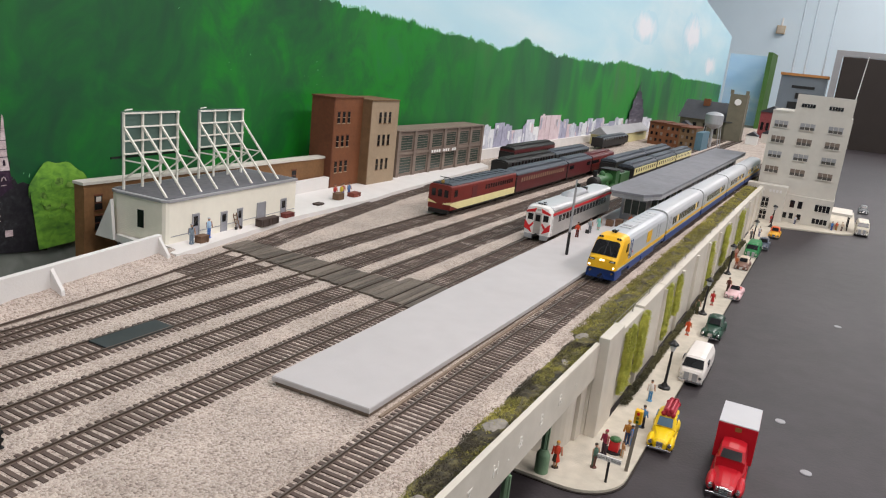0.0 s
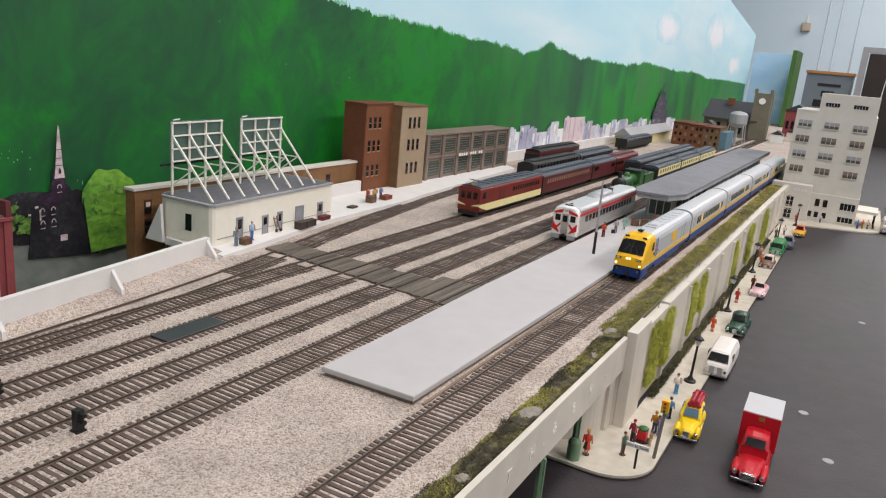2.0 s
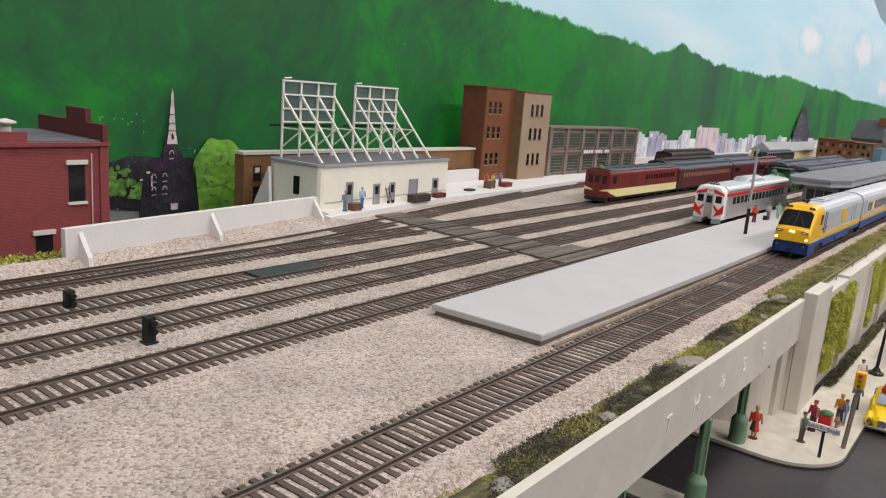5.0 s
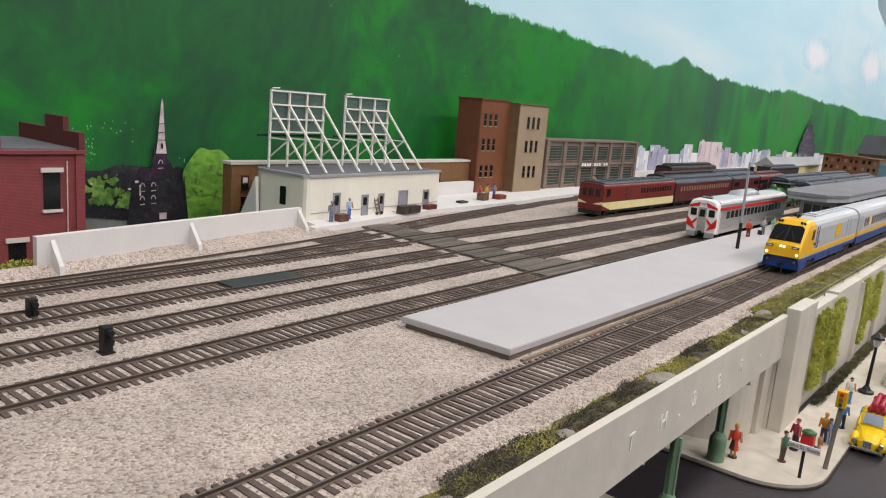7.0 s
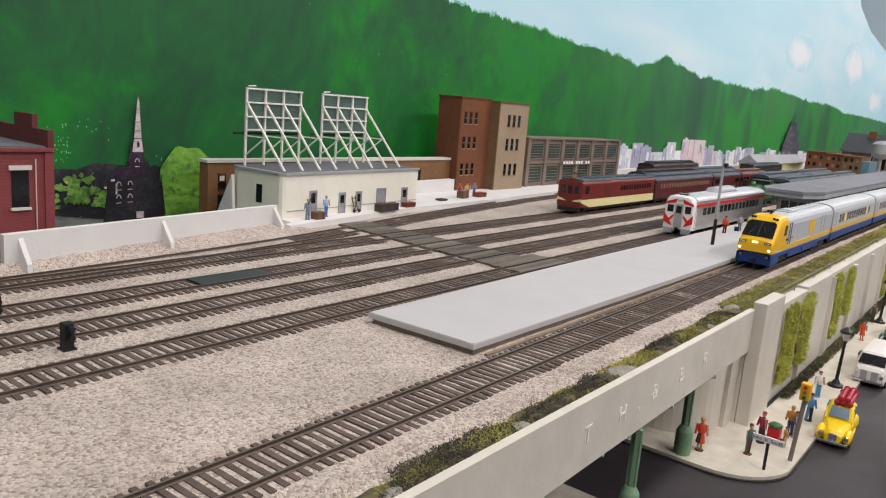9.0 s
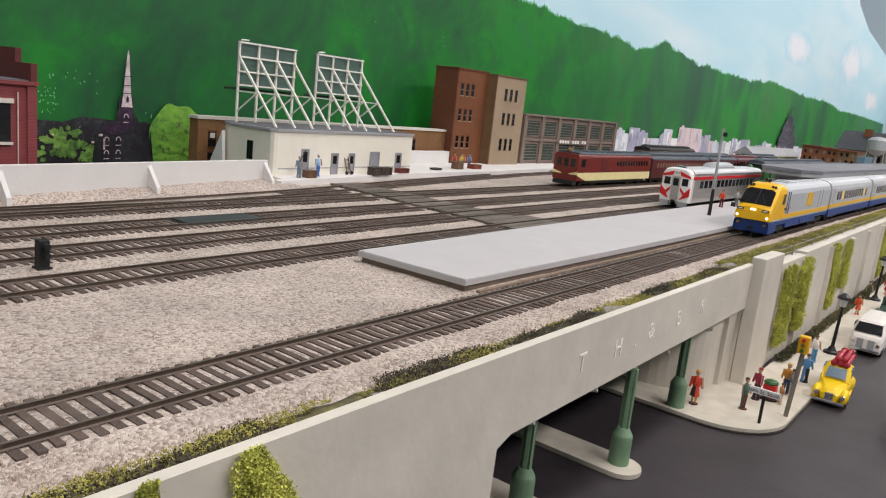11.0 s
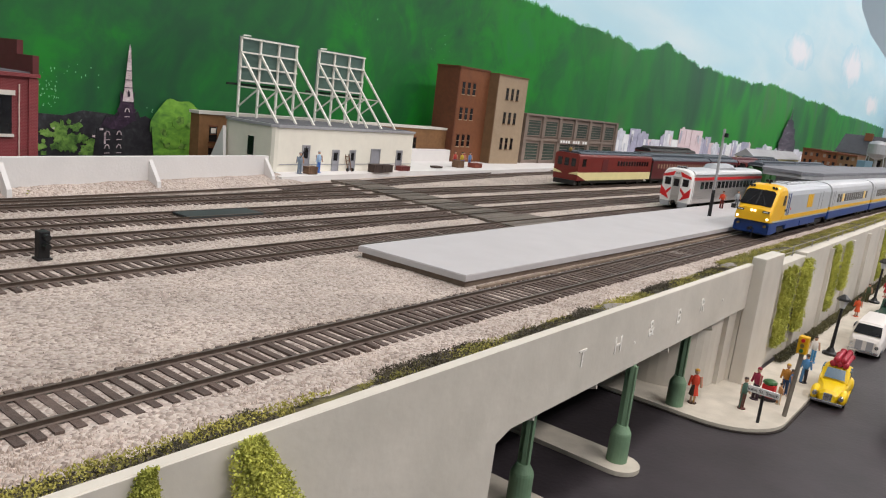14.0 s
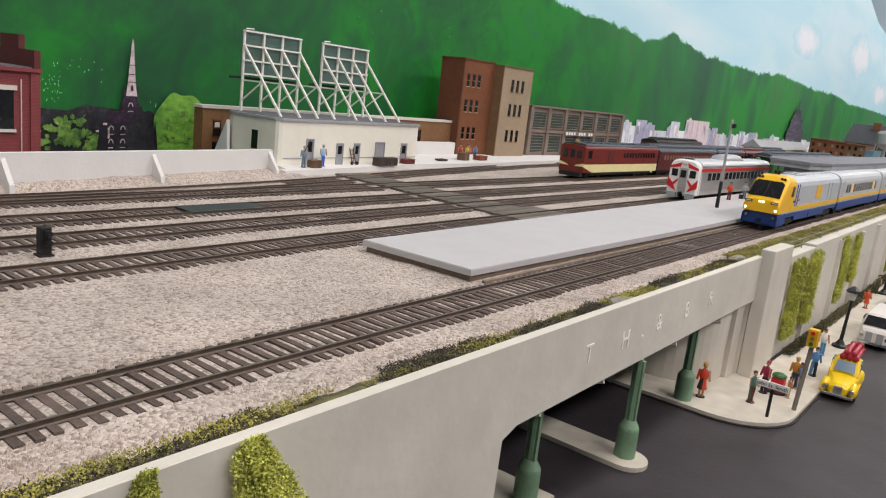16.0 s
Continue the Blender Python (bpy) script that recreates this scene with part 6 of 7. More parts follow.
# ---------------------------------------------------------------- station canopy on the platform
can = thing("platform_canopy", "long grey platform canopy with a flat felt roof and glazed sides", "canopy")
CGREY = mat("canopy_grey", (0.34, 0.34, 0.35), 0.7, 0, 100, 0.2)
CANROOF = mat("canopy_felt", (0.20, 0.20, 0.22), 0.8, 0, 120, 0.2, 0.2)
roofpts = [(-0.0590, 1.000), (-0.0200, 1.004), (-0.0060, 1.040), (-0.0030, 1.88), (-0.0680, 1.88), (-0.0680, 1.030)]
part("roof", outline(roofpts, 0.0030, "z", 0.0425), CANROOF, can, "dark felt roof")
part("fascia", outline([(x * 0.98 - 0.0005, y + 0.002) for x, y in roofpts], 0.0045, "z", 0.0378), CGREY, can)
part("shelter", box(-0.0560, -0.0200, 1.0480, 1.86, PTOP, 0.0378), CGREY, can, "grey boarded waiting room")
for i in range(6):
    part("window", box(-0.0520 + 0.0, -0.0240, 1.0474, 1.0482, 0.012, 0.030) if i == 0 else box(-0.0201, -0.0196, 1.058 + 0.042 * (i - 1), 1.088 + 0.042 * (i - 1), 0.012, 0.032), GREENGLASS, can)
for i in range(4):
    part("mullion", box(-0.0520 + 0.0093 * i - 0.0004, -0.0520 + 0.0093 * i + 0.0004, 1.0468, 1.0475, 0.010, 0.032), STONE, can)
for i in range(13):
    for px in (-0.0560, -0.0160):
        part("post", box(px - 0.0010, px + 0.0010, 1.33 + 0.042 * i, 1.3320 + 0.042 * i, PTOP, 0.0380), CGREY, can)
pole = thing("platform_pole", "tall slim grey pole standing on the platform", "pole", at=(-0.0430, 0.8030, PTOP))
part("shaft", rod((0, 0, 0), (-0.0012, 0.002, 0.0760), 0.0013, 0.0011, 8), mat("pole_grey", (0.36, 0.36, 0.37), 0.6), pole)
part("foot", rod((0, 0, 0), (-0.0003, 0.0006, 0.0230), 0.0016, 0.0014, 8), BLACK, pole)
part("lamp_head", box(0.0000, 0.0030, 0.000, 0.0026, 0.0690, 0.0725), BLACK, pole)

# ---------------------------------------------------------------- white office block by the street
off = thing("office_building", "white stepped modern office block with rows of windows", "building")
OY = 1.7000
SASHGREY = mat("sash_shade", (0.085, 0.078, 0.070), 0.5, 0, 200, 0.3)
part("tower_wall", box(0.0480, 0.1880, OY + 0.004, OY + 0.22, STREET + 0.055, 0.1460), STONE, off)
part("penthouse", box(0.0860, 0.1860, OY + 0.0045, OY + 0.20, 0.1460, 0.1830), STONE, off)
part("parapet", box(0.0478, 0.0860, OY + 0.003, OY + 0.22, 0.1460, 0.1490), STONE, off)
part("base_block", box(0.0540, 0.1890, OY - 0.002, OY + 0.24, STREET, STREET + 0.0565), STONE, off)
part("entrance_block", box(0.0330, 0.1050, OY - 0.030, OY, STREET, STREET + 0.0720, bevel=0.001), STONE, off)
part("side_wing", box(0.0050, 0.0340, OY - 0.020, OY + 0.10, STREET, STREET + 0.0480), STONE, off)
for r in range(4):
    zc = 0.1230 - 0.0295 * r
    for wx, ww in ((0.0670, 0.0240), (0.1140, 0.0260), (0.1630, 0.0250)):
        win = part("window", box(wx - ww / 2, wx + ww / 2, OY + 0.0032, OY + 0.0060, zc - 0.0062, zc + 0.0062), GREYTRIM if r % 2 == 0 else FACTORY, off)
        part("lower_sash", box(wx - ww / 2 + 0.001, wx + ww / 2 - 0.001, OY + 0.0026, OY + 0.0034, zc - 0.0056, zc - 0.0008), SASHGREY, win)
        part("sill", box(wx - ww / 2 - 0.001, wx + ww / 2 + 0.001, OY + 0.0015, OY + 0.0042, zc - 0.0076, zc - 0.0062), STONE, win)
        for k in (1, 2):
            part("mullion", box(wx - ww / 2 + ww * k / 3 - 0.0004, wx - ww / 2 + ww * k / 3 + 0.0004, OY + 0.0022, OY + 0.0034, zc - 0.0062, zc + 0.0062), STONE, win)
for wx in (0.1080, 0.1560):
    win = part("window", box(wx - 0.0120, wx + 0.0120, OY + 0.0036, OY + 0.006, 0.1590, 0.1660), DARKGLASS, off)
    for k in range(4):
        part("mullion", box(wx - 0.0072 + 0.0048 * k - 0.0003, wx - 0.0072 + 0.0048 * k + 0.0003, OY + 0.0030, OY + 0.004, 0.1590, 0.1660), STONE, win)
ent = part("entrance_window", box(0.0510, 0.0770, OY - 0.0310, OY - 0.029, STREET + 0.0040, STREET + 0.0480), DARKGLASS, off, "tall dark entrance glazing")
for k in range(5):
    part("mullion", box(0.0510 + 0.0065 * k - 0.0004, 0.0510 + 0.0065 * k + 0.0004, OY - 0.0318, OY - 0.031, STREET + 0.0040, STREET + 0.0480), STONE, ent)
for k in range(6):
    part("transom", box(0.0510, 0.0770, OY - 0.0318, OY - 0.031, STREET + 0.0040 + 0.0085 * k, STREET + 0.0048 + 0.0085 * k), STONE, ent)
part("spandrel", box(0.0505, 0.0775, OY - 0.0322, OY - 0.0295, STREET + 0.0235, STREET + 0.0275), STONE, ent)
for k in range(9):
    if k != 4:
        part("raised_mark", box(0.0430 + 0.0062 * k, 0.0470 + 0.0062 * k, OY - 0.0308, OY - 0.0298, STREET + 0.0590, STREET + 0.0640), WHITEWALL, off, "plain raised bar")
for wx, z0, w, h in ((0.1180, 0.032, 0.008, 0.014), (0.1320, 0.032, 0.008, 0.014), (0.1020 + 0.006, 0.010, 0.007, 0.011), (0.1200, 0.010, 0.007, 0.011), (0.1340, 0.010, 0.007, 0.011), (0.1715, 0.0320, 0.0260, 0.0130), (0.1715, 0.0080, 0.0260, 0.0100)):
    win = part("window", box(wx - w / 2, wx + w / 2, OY - 0.0026, OY, STREET + z0, STREET + z0 + h), DARKGLASS, off)
    part("sill", box(wx - w / 2 - 0.0006, wx + w / 2 + 0.0006, OY - 0.0036, OY - 0.002, STREET + z0 - 0.0012, STREET + z0), STONE, win)
    if w > 0.02:
        for k in (1, 2, 3):
            part("mullion", box(wx - w / 2 + w * k / 4 - 0.0004, wx - w / 2 + w * k / 4 + 0.0004, OY - 0.0032, OY - 0.0026, STREET + z0, STREET + z0 + h), STONE, win)
part("porch_roof", box(0.1890, 0.2250, OY + 0.01, OY + 0.09, STREET + 0.0300, STREET + 0.0350), STONE, off, "flat entrance canopy")
for k in range(4):
    part("porch_post", box(0.2200, 0.2220, OY + 0.014 + 0.024 * k, OY + 0.016 + 0.024 * k, STREET, STREET + 0.030), DARKGLASS, off)
part("flagpole", rod((0.1840, OY + 0.02, 0.183), (0.1890, OY + 0.02, 0.262), 0.0009, 0.0006, 8), WHITEPAINT, off, "slim white flagpole")
setting("pavement_office", outline([(0.0670, 1.60), (0.0996, 1.60), (0.1100, 1.62), (0.2150, 1.665), (0.2330, 1.690), (0.2360, 1.74), (0.2360, 2.0), (0.0670, 2.0)], 0.0026, "z", STREET + 0.0002), SIDEWALK, "pale pavement round the office block", "pavement")

# ---------------------------------------------------------------- vehicles on the street
CHROME = mat("chrome", (0.55, 0.55, 0.56), 0.2, 0.9, 200, 0.1)
TYRE = mat("tyre_rubber", (0.012, 0.012, 0.012), 0.8, 0, 300, 0.3)
SCREEN = mat("car_glass", (0.10, 0.17, 0.24), 0.12, 0, 100, 0.2)


def car(name, label, x, y, length, width, height, paint, cat="car", style="sedan", turn=0.0, roof=None, glass=None):
    """A rounded post-war vehicle, nose towards -y: lofted body and cabin, fenders, wheels, lamps and bumpers."""
    c = thing(name, label, cat, "vehicles on the street", at=(x, y + length / 2, STREET), turn=turn)
    h, l, w = height, length, width
    glass = glass or DARKGLASS
    belt = h * 0.56

    def sec(yy, k, z0, z1, top=0.8):
        a = w / 2 * k
        half = [(a * 0.92, z0), (a, z0 + (z1 - z0) * 0.3), (a * 0.97, z0 + (z1 - z0) * 0.72), (a * top, z1 - 0.0004), (a * 0.35, z1)]
        return [(px, yy, pz) for px, pz in half] + [(-px, yy, pz) for px, pz in reversed(half)]

    if style == "van":
        body = [(-0.5, 0.80, 0.13, 0.50, 0.8), (-0.48, 0.90, 0.11, 0.58, 0.85), (-0.44, 0.96, 0.11, 0.66, 0.85), (-0.30, 1.0, 0.11, 0.97, 0.72), (-0.1, 1.0, 0.11, 1.0, 0.72), (0.40, 1.0, 0.11, 0.98, 0.72), (0.5, 0.92, 0.13, 0.88, 0.7)]
        part("body", loft([sec(l * f, k, h * a, h * b, t) for f, k, a, b, t in body]), paint, c)
        part("windscreen", loft([[(-w * 0.40, -l * 0.435, h * 0.66), (w * 0.40, -l * 0.435, h * 0.66), (w * 0.35, -l * 0.325, h * 0.90), (-w * 0.35, -l * 0.325, h * 0.90)], [(-w * 0.40, -l * 0.452, h * 0.67), (w * 0.40, -l * 0.452, h * 0.67), (w * 0.35, -l * 0.342, h * 0.915), (-w * 0.35, -l * 0.342, h * 0.915)]]), glass, c)
        for s in (-1, 1):
            part("side_window", box(s * w * 0.485 - 0.0005, s * w * 0.485 + 0.0004, -l * 0.26, -l * 0.12, h * 0.62, h * 0.82), glass, c)
            part("grille", box(s * w * 0.16 - w * 0.10, s * w * 0.16 + w * 0.10, -l * 0.505, -l * 0.48, h * 0.22, h * 0.50, bevel=0.0003), GREYTRIM, c)
    else:
        hood = 0.50
        body = [(-0.5, 0.42, 0.20, hood - 0.05, 0.6), (-0.47, 0.55, 0.18, hood + 0.02, 0.6), (-0.30, 0.66, 0.16, hood + 0.06, 0.65), (-0.12, 0.86, 0.15, belt / h + 0.02, 0.8), (0.25, 0.92, 0.15, belt / h + 0.01, 0.8), (0.42, 0.86, 0.16, 0.50, 0.75), (0.5, 0.66, 0.20, 0.40, 0.6)]
        if style == "modern":
            body = [(-0.5, 0.86, 0.22, 0.44, 0.85), (-0.46, 0.95, 0.16, 0.50, 0.85), (-0.2, 1.0, 0.15, 0.54, 0.88), (0.2, 1.0, 0.15, 0.54, 0.88), (0.46, 0.95, 0.16, 0.50, 0.85), (0.5, 0.86, 0.22, 0.44, 0.85)]
        part("body", loft([sec(l * f, k, h * a, h * b, t) for f, k, a, b, t in body]), paint, c)
        if style != "truck":
            cab = [(-0.13, 0.80, 0.52, 0.60, 0.8), (-0.03, 0.80, 0.52, 0.96, 0.7), (0.06, 0.80, 0.52, 1.0, 0.68), (0.22, 0.78, 0.52, 0.96, 0.66), (0.36 if style != "wagon" else 0.46, 0.72, 0.5, 0.62 if style != "wagon" else 0.80, 0.6)]
            if style == "open":
                cab = [(-0.06, 0.78, 0.52, 0.58, 0.8), (-0.02, 0.76, 0.52, 0.74, 0.8), (0.0, 0.74, 0.52, 0.60, 0.8)]
                part("seats", box(-w * 0.34, w * 0.34, l * 0.02, l * 0.22, h * 0.50, h * 0.64, bevel=0.0006), REDPAINT, c, "red seats")
            part("cabin", loft([sec(l * f, k, h * a, h * b, t) for f, k, a, b, t in cab]), roof or paint, c)
            part("windscreen", loft([[(-w * 0.29, -l * 0.125, h * 0.64), (w * 0.29, -l * 0.125, h * 0.64), (w * 0.25, -l * 0.045, h * 0.90), (-w * 0.25, -l * 0.045, h * 0.90)], [(-w * 0.29, -l * 0.138, h * 0.65), (w * 0.29, -l * 0.138, h * 0.65), (w * 0.25, -l * 0.058, h * 0.915), (-w * 0.25, -l * 0.058, h * 0.915)]]), glass, c)
            if style != "open":
                for s in (-1, 1):
                    part("side_window", box(s * w * 0.365 - 0.0008, s * w * 0.365 + 0.0008, -l * 0.01, l * 0.18, h * 0.66, h * 0.88), glass, c)
        if style != "modern":
            for s in (-1, 1):
                part("front_fender", ball((s * w * 0.38, -l * 0.345, h * 0.30), 1.0, None, (w * 0.135, l * 0.16, h * 0.22), 12, 8), paint, c)
                part("rear_fender", ball((s * w * 0.40, l * 0.29, h * 0.28), 1.0, None, (w * 0.11, l * 0.15, h * 0.21), 12, 8), paint, c)
                part("running_board", box(s * w * 0.43 - w * 0.05, s * w * 0.43 + w * 0.05, -l * 0.24, l * 0.20, h * 0.14, h * 0.18), paint, c)
        part("grille", box(-w * 0.12, w * 0.12, -l * 0.508, -l * 0.46, h * 0.22, h * 0.44, bevel=0.0003), CHROME, c)
    for s in (-1, 1):
        part("headlight", rod((s * w * 0.36, -l * 0.505, h * 0.36), (s * w * 0.36, -l * 0.44, h * 0.36), 0.0013, 0.0014, 10), CHROME, c)
        for f in (-0.33, 0.30):
            wh = part("wheel", rod((s * w * 0.36, l * f, h * 0.19), (s * w * 0.475, l * f, h * 0.19), h * 0.19, h * 0.19, 16), TYRE, c)
            part("hub", rod((s * w * 0.475, l * f, h * 0.19), (s * (w * 0.48 + 0.0003), l * f, h * 0.19), h * 0.10, h * 0.08, 12), CHROME, wh)
    part("front_bumper", box(-w * 0.44, w * 0.44, -l * 0.535, -l * 0.515, h * 0.15, h * 0.23, bevel=0.0003), CHROME, c)
    part("rear_bumper", box(-w * 0.44, w * 0.44, l * 0.51, l * 0.525, h * 0.15, h * 0.23, bevel=0.0003), CHROME, c)
    return c


P = lambda n, c: mat(n, c, 0.35, 0, 60, 0.06)
yel = car("delivery_car", "glossy yellow rounded delivery car with red bundles on top", 0.1062, 0.5890, 0.0500, 0.0185, 0.0190, P("car_yellow", (0.80, 0.55, 0.006)), "car", "wagon", 4, glass=SCREEN)
bm = bmesh.new()
for i, (bx, bz) in enumerate(((-0.0025, 0.0198), (0.0008, 0.0200), (0.0040, 0.0198), (-0.0008, 0.0222), (0.0025, 0.0222))):
    rod((bx, -0.002, bz), (bx + 0.001, 0.017, bz + 0.0012), 0.0013, 0.0013, 9, bm)
    ball((bx, -0.002, bz), 0.0019, bm, (1, 0.6, 1), 9, 6)
    ball((bx + 0.001, 0.017, bz + 0.0012), 0.0019, bm, (1, 0.6, 1), 9, 6)
part("roof_load", bm, mat("bundle_red", (0.36, 0.015, 0.035), 0.45), yel, "dark red roll tied on the roof")

trk = car("box_truck", "bright red box truck with a pale grey cargo roof", 0.1540, 0.5560, 0.0740, 0.0230, 0.0195, P("truck_red", (0.46, 0.008, 0.018)), "truck", "truck", 1.5)
TRED = bpy.data.materials["truck_red"]
part("cab", loft([[(s * x, y, z) for s, x, z in ((1, 0.0085, 0.0095), (1, 0.0088, 0.0160), (1, 0.0074, zt - 0.001), (1, 0.003, zt), (-1, 0.003, zt), (-1, 0.0074, zt - 0.001), (-1, 0.0088, 0.0160), (-1, 0.0085, 0.0095))] for y, zt in ((-0.0140, 0.0180), (-0.0100, 0.0232), (-0.004, 0.0242), (0.0040, 0.0240))]), TRED, trk)
part("windscreen", loft([[(-0.0066, -0.0140, 0.0172), (0.0066, -0.0140, 0.0172), (0.0058, -0.0104, 0.0218), (-0.0058, -0.0104, 0.0218)], [(-0.0066, -0.0147, 0.0174), (0.0066, -0.0147, 0.0174), (0.0058, -0.0112, 0.0222), (-0.0058, -0.0112, 0.0222)]]), DARKGLASS, trk)
part("cargo_box", box(-0.0125, 0.0125, 0.0050, 0.0420, 0.0070, 0.0325, bevel=0.0004), TRED, trk, "plain red cargo box")
part("cargo_roof", box(-0.0124, 0.0124, 0.0052, 0.0418, 0.0325, 0.0332), mat("truck_roof_grey", (0.48, 0.48, 0.50), 0.5, 0, 60, 0.05), trk, "pale grey roof")
part("gold_mark", box(-0.0016, 0.0024, 0.0044, 0.0052, 0.0285, 0.0312), BRASS, trk, "small gold emblem")
for i in range(3):
    part("grille_bar", box(-0.0050, 0.0050, -0.0392, -0.0375, 0.0050 + 0.0014 * i, 0.0056 + 0.0014 * i), CHROME, trk)
for s in (-1, 1):
    part("wheel", rod((s * 0.0085, 0.031, 0.0042), (s * 0.0118, 0.031, 0.0042), 0.0042, 0.0042, 16), TYRE, trk)

car("delivery_van", "white streamlined delivery van parked at the kerb", 0.1040, 0.7250, 0.0620, 0.0215, 0.0235, P("van_white", (0.74, 0.70, 0.66)), "van", "van")
car("sedan", "dark green rounded sedan with chrome bumper", 0.1000, 0.8560, 0.0580, 0.0200, 0.0185, P("car_green", (0.012, 0.050, 0.030)))
car("convertible", "pink and white open convertible with red seats", 0.0990, 1.0250, 0.0580, 0.0190, 0.0150, P("car_pink", (0.66, 0.44, 0.46)), "car", "open")
car("sedan", "brown and cream two-tone sedan parked at the kerb", 0.0895, 1.1880, 0.0560, 0.0190, 0.0170, P("car_brown", (0.16, 0.08, 0.055)), roof=P("car_cream", (0.6, 0.5, 0.4)))
car("pickup", "bright green panel truck parked at the kerb", 0.0915, 1.2880, 0.0600, 0.0205, 0.0225, P("truck_green", (0.015, 0.20, 0.055)), "van", "van")
car("sedan", "grey-blue sedan parked behind a green truck", 0.1000, 1.3700, 0.0580, 0.0190, 0.0165, P("car_blue", (0.07, 0.085, 0.115)))
car("taxi", "orange and yellow taxi sedan in front of the office", 0.1070, 1.4940, 0.0560, 0.0195, 0.0175, P("taxi_yellow", (0.70, 0.36, 0.02)), roof=P("taxi_red", (0.60, 0.10, 0.02)))
car("delivery_van", "beige boxy delivery van on the far street", 0.2460, 1.6900, 0.0640, 0.0240, 0.0280, P("van_beige", (0.60, 0.55, 0.45)), "van", "van")
car("sedan", "dark grey sedan parked beside the porch", 0.2550, 2.0200, 0.0600, 0.0200, 0.0170, P("car_grey", (0.12, 0.13, 0.14)))

# ---------------------------------------------------------------- street furniture
lamp = thing("street_lamp", "black cast-iron street lamp with a lantern head", "street lamp", "street lamps", at=(0.0885, 0.6985, STREET + 0.0025))
part("base", loft([[(r * math.cos(a), r * math.sin(a), z) for a in [2 * math.pi * k / 14 for k in range(14)]] for r, z in ((0.0050, 0), (0.0050, 0.0016), (0.0030, 0.0024), (0.0016, 0.005))]), BLACK, lamp)
part("post", rod((0, 0, 0.004), (0.0008, 0.001, 0.0330), 0.0012, 0.0009, 8), BLACK, lamp)
part("lantern", loft([[(r * math.cos(a) + 0.0008, r * math.sin(a) + 0.001, z) for a in [2 * math.pi * k / 6 for k in range(6)]] for r, z in ((0.0016, 0.0330), (0.0030, 0.0385))]), mat("frosted_glass", (0.62, 0.64, 0.66), 0.3, 0, 100, 0.1), lamp, "frosted glass lantern")
part("cap", loft([[(r * math.cos(a) + 0.0008, r * math.sin(a) + 0.001, z) for a in [2 * math.pi * k / 6 for k in range(6)]] for r, z in ((0.0046, 0.0383), (0.0040, 0.0398), (0.0008, 0.0425))]), BLACK, lamp)
for lx, ly in ((0.0800, 0.935), (0.0775, 1.150), (0.0830, 1.390), (0.0940, 1.600)):
    copy_thing(lamp, pose(lx, ly, STREET + 0.0025))

tl = thing("traffic_light", "yellow traffic light on a leaning wooden post", "traffic light", at=(0.0965, 0.5465, STREET + 0.0025))
WOODGREY = mat("grey_wood_post", (0.20, 0.175, 0.14), 0.8, 0, 300, 0.25)
part("post", bar((0, 0, 0), (0.0020, 0.001, 0.0400), 0.0018, 0.0018), WOODGREY, tl)
part("signal_head", box(-0.0006, 0.0042, -0.0030, 0.0016, 0.0350, 0.0440, bevel=0.0004), P("signal_yellow", (0.75, 0.42, 0.01)), tl, "yellow signal box")
for k in range(3):
    part("lens", rod((0.0018, -0.0030, 0.0368 + 0.0027 * k), (0.0018, -0.0037, 0.0368 + 0.0027 * k), 0.0010, 0.0010, 10), (REDPAINT, BRASS, COACHGREEN)[2 - k], tl)

ss = thing("street_sign", "white street name sign with black letters on a black post", "street sign", at=(0.0893, 0.5245, STREET + 0.0025))
part("post", rod((0, 0, 0), (0, 0, 0.0165), 0.0008, 0.0008, 8), BLACK, ss)
board = part("board", box(-0.0075, 0.0075, -0.0012, -0.0004, 0.0148, 0.0180), WHITEPAINT, ss, "white name board")
words("John St. South", 0.0026, BLACK, ss, (0, -0.0013, 0.0163), (90, 0, 0), "lettering", 0.00004)

sig = thing("dwarf_signal", "black dwarf railway signal on the ballast", "railway signal", "dwarf signals", at=(-0.1215, 0.2735, TOP))
part("case", box(-0.0021, 0.0021, -0.0021, 0.0021, 0.0, 0.0118, bevel=0.0005), BLACK, sig)
part("base", box(-0.0028, 0.0028, -0.0028, 0.0028, 0.0, 0.0012, bevel=0.0003), BLACK, sig)
part("hood", rod((0.0020, 0.0, 0.0098), (0.0052, 0.0, 0.0098), 0.0012, 0.0012, 10), BLACK, sig)
part("hood", rod((0.0020, 0.0, 0.0062), (0.0052, 0.0, 0.0062), 0.0012, 0.0012, 10), BLACK, sig)
s2 = copy_thing(sig, pose(-0.1850, 0.2710, TOP - 0.0030))
s2["label"] = "short black dwarf railway signal between two tracks"

# ---------------------------------------------------------------- figurines, each one plain moulded piece
SKIN = mat("figure_flesh", (0.45, 0.26, 0.17), 0.6, 0, 300, 0.1)
CLOTH = {}


def cloth(c):
    if c not in CLOTH:
        CLOTH[c] = mat("figure_paint", c, 0.6, 0, 400, 0.15)
    return CLOTH[c]


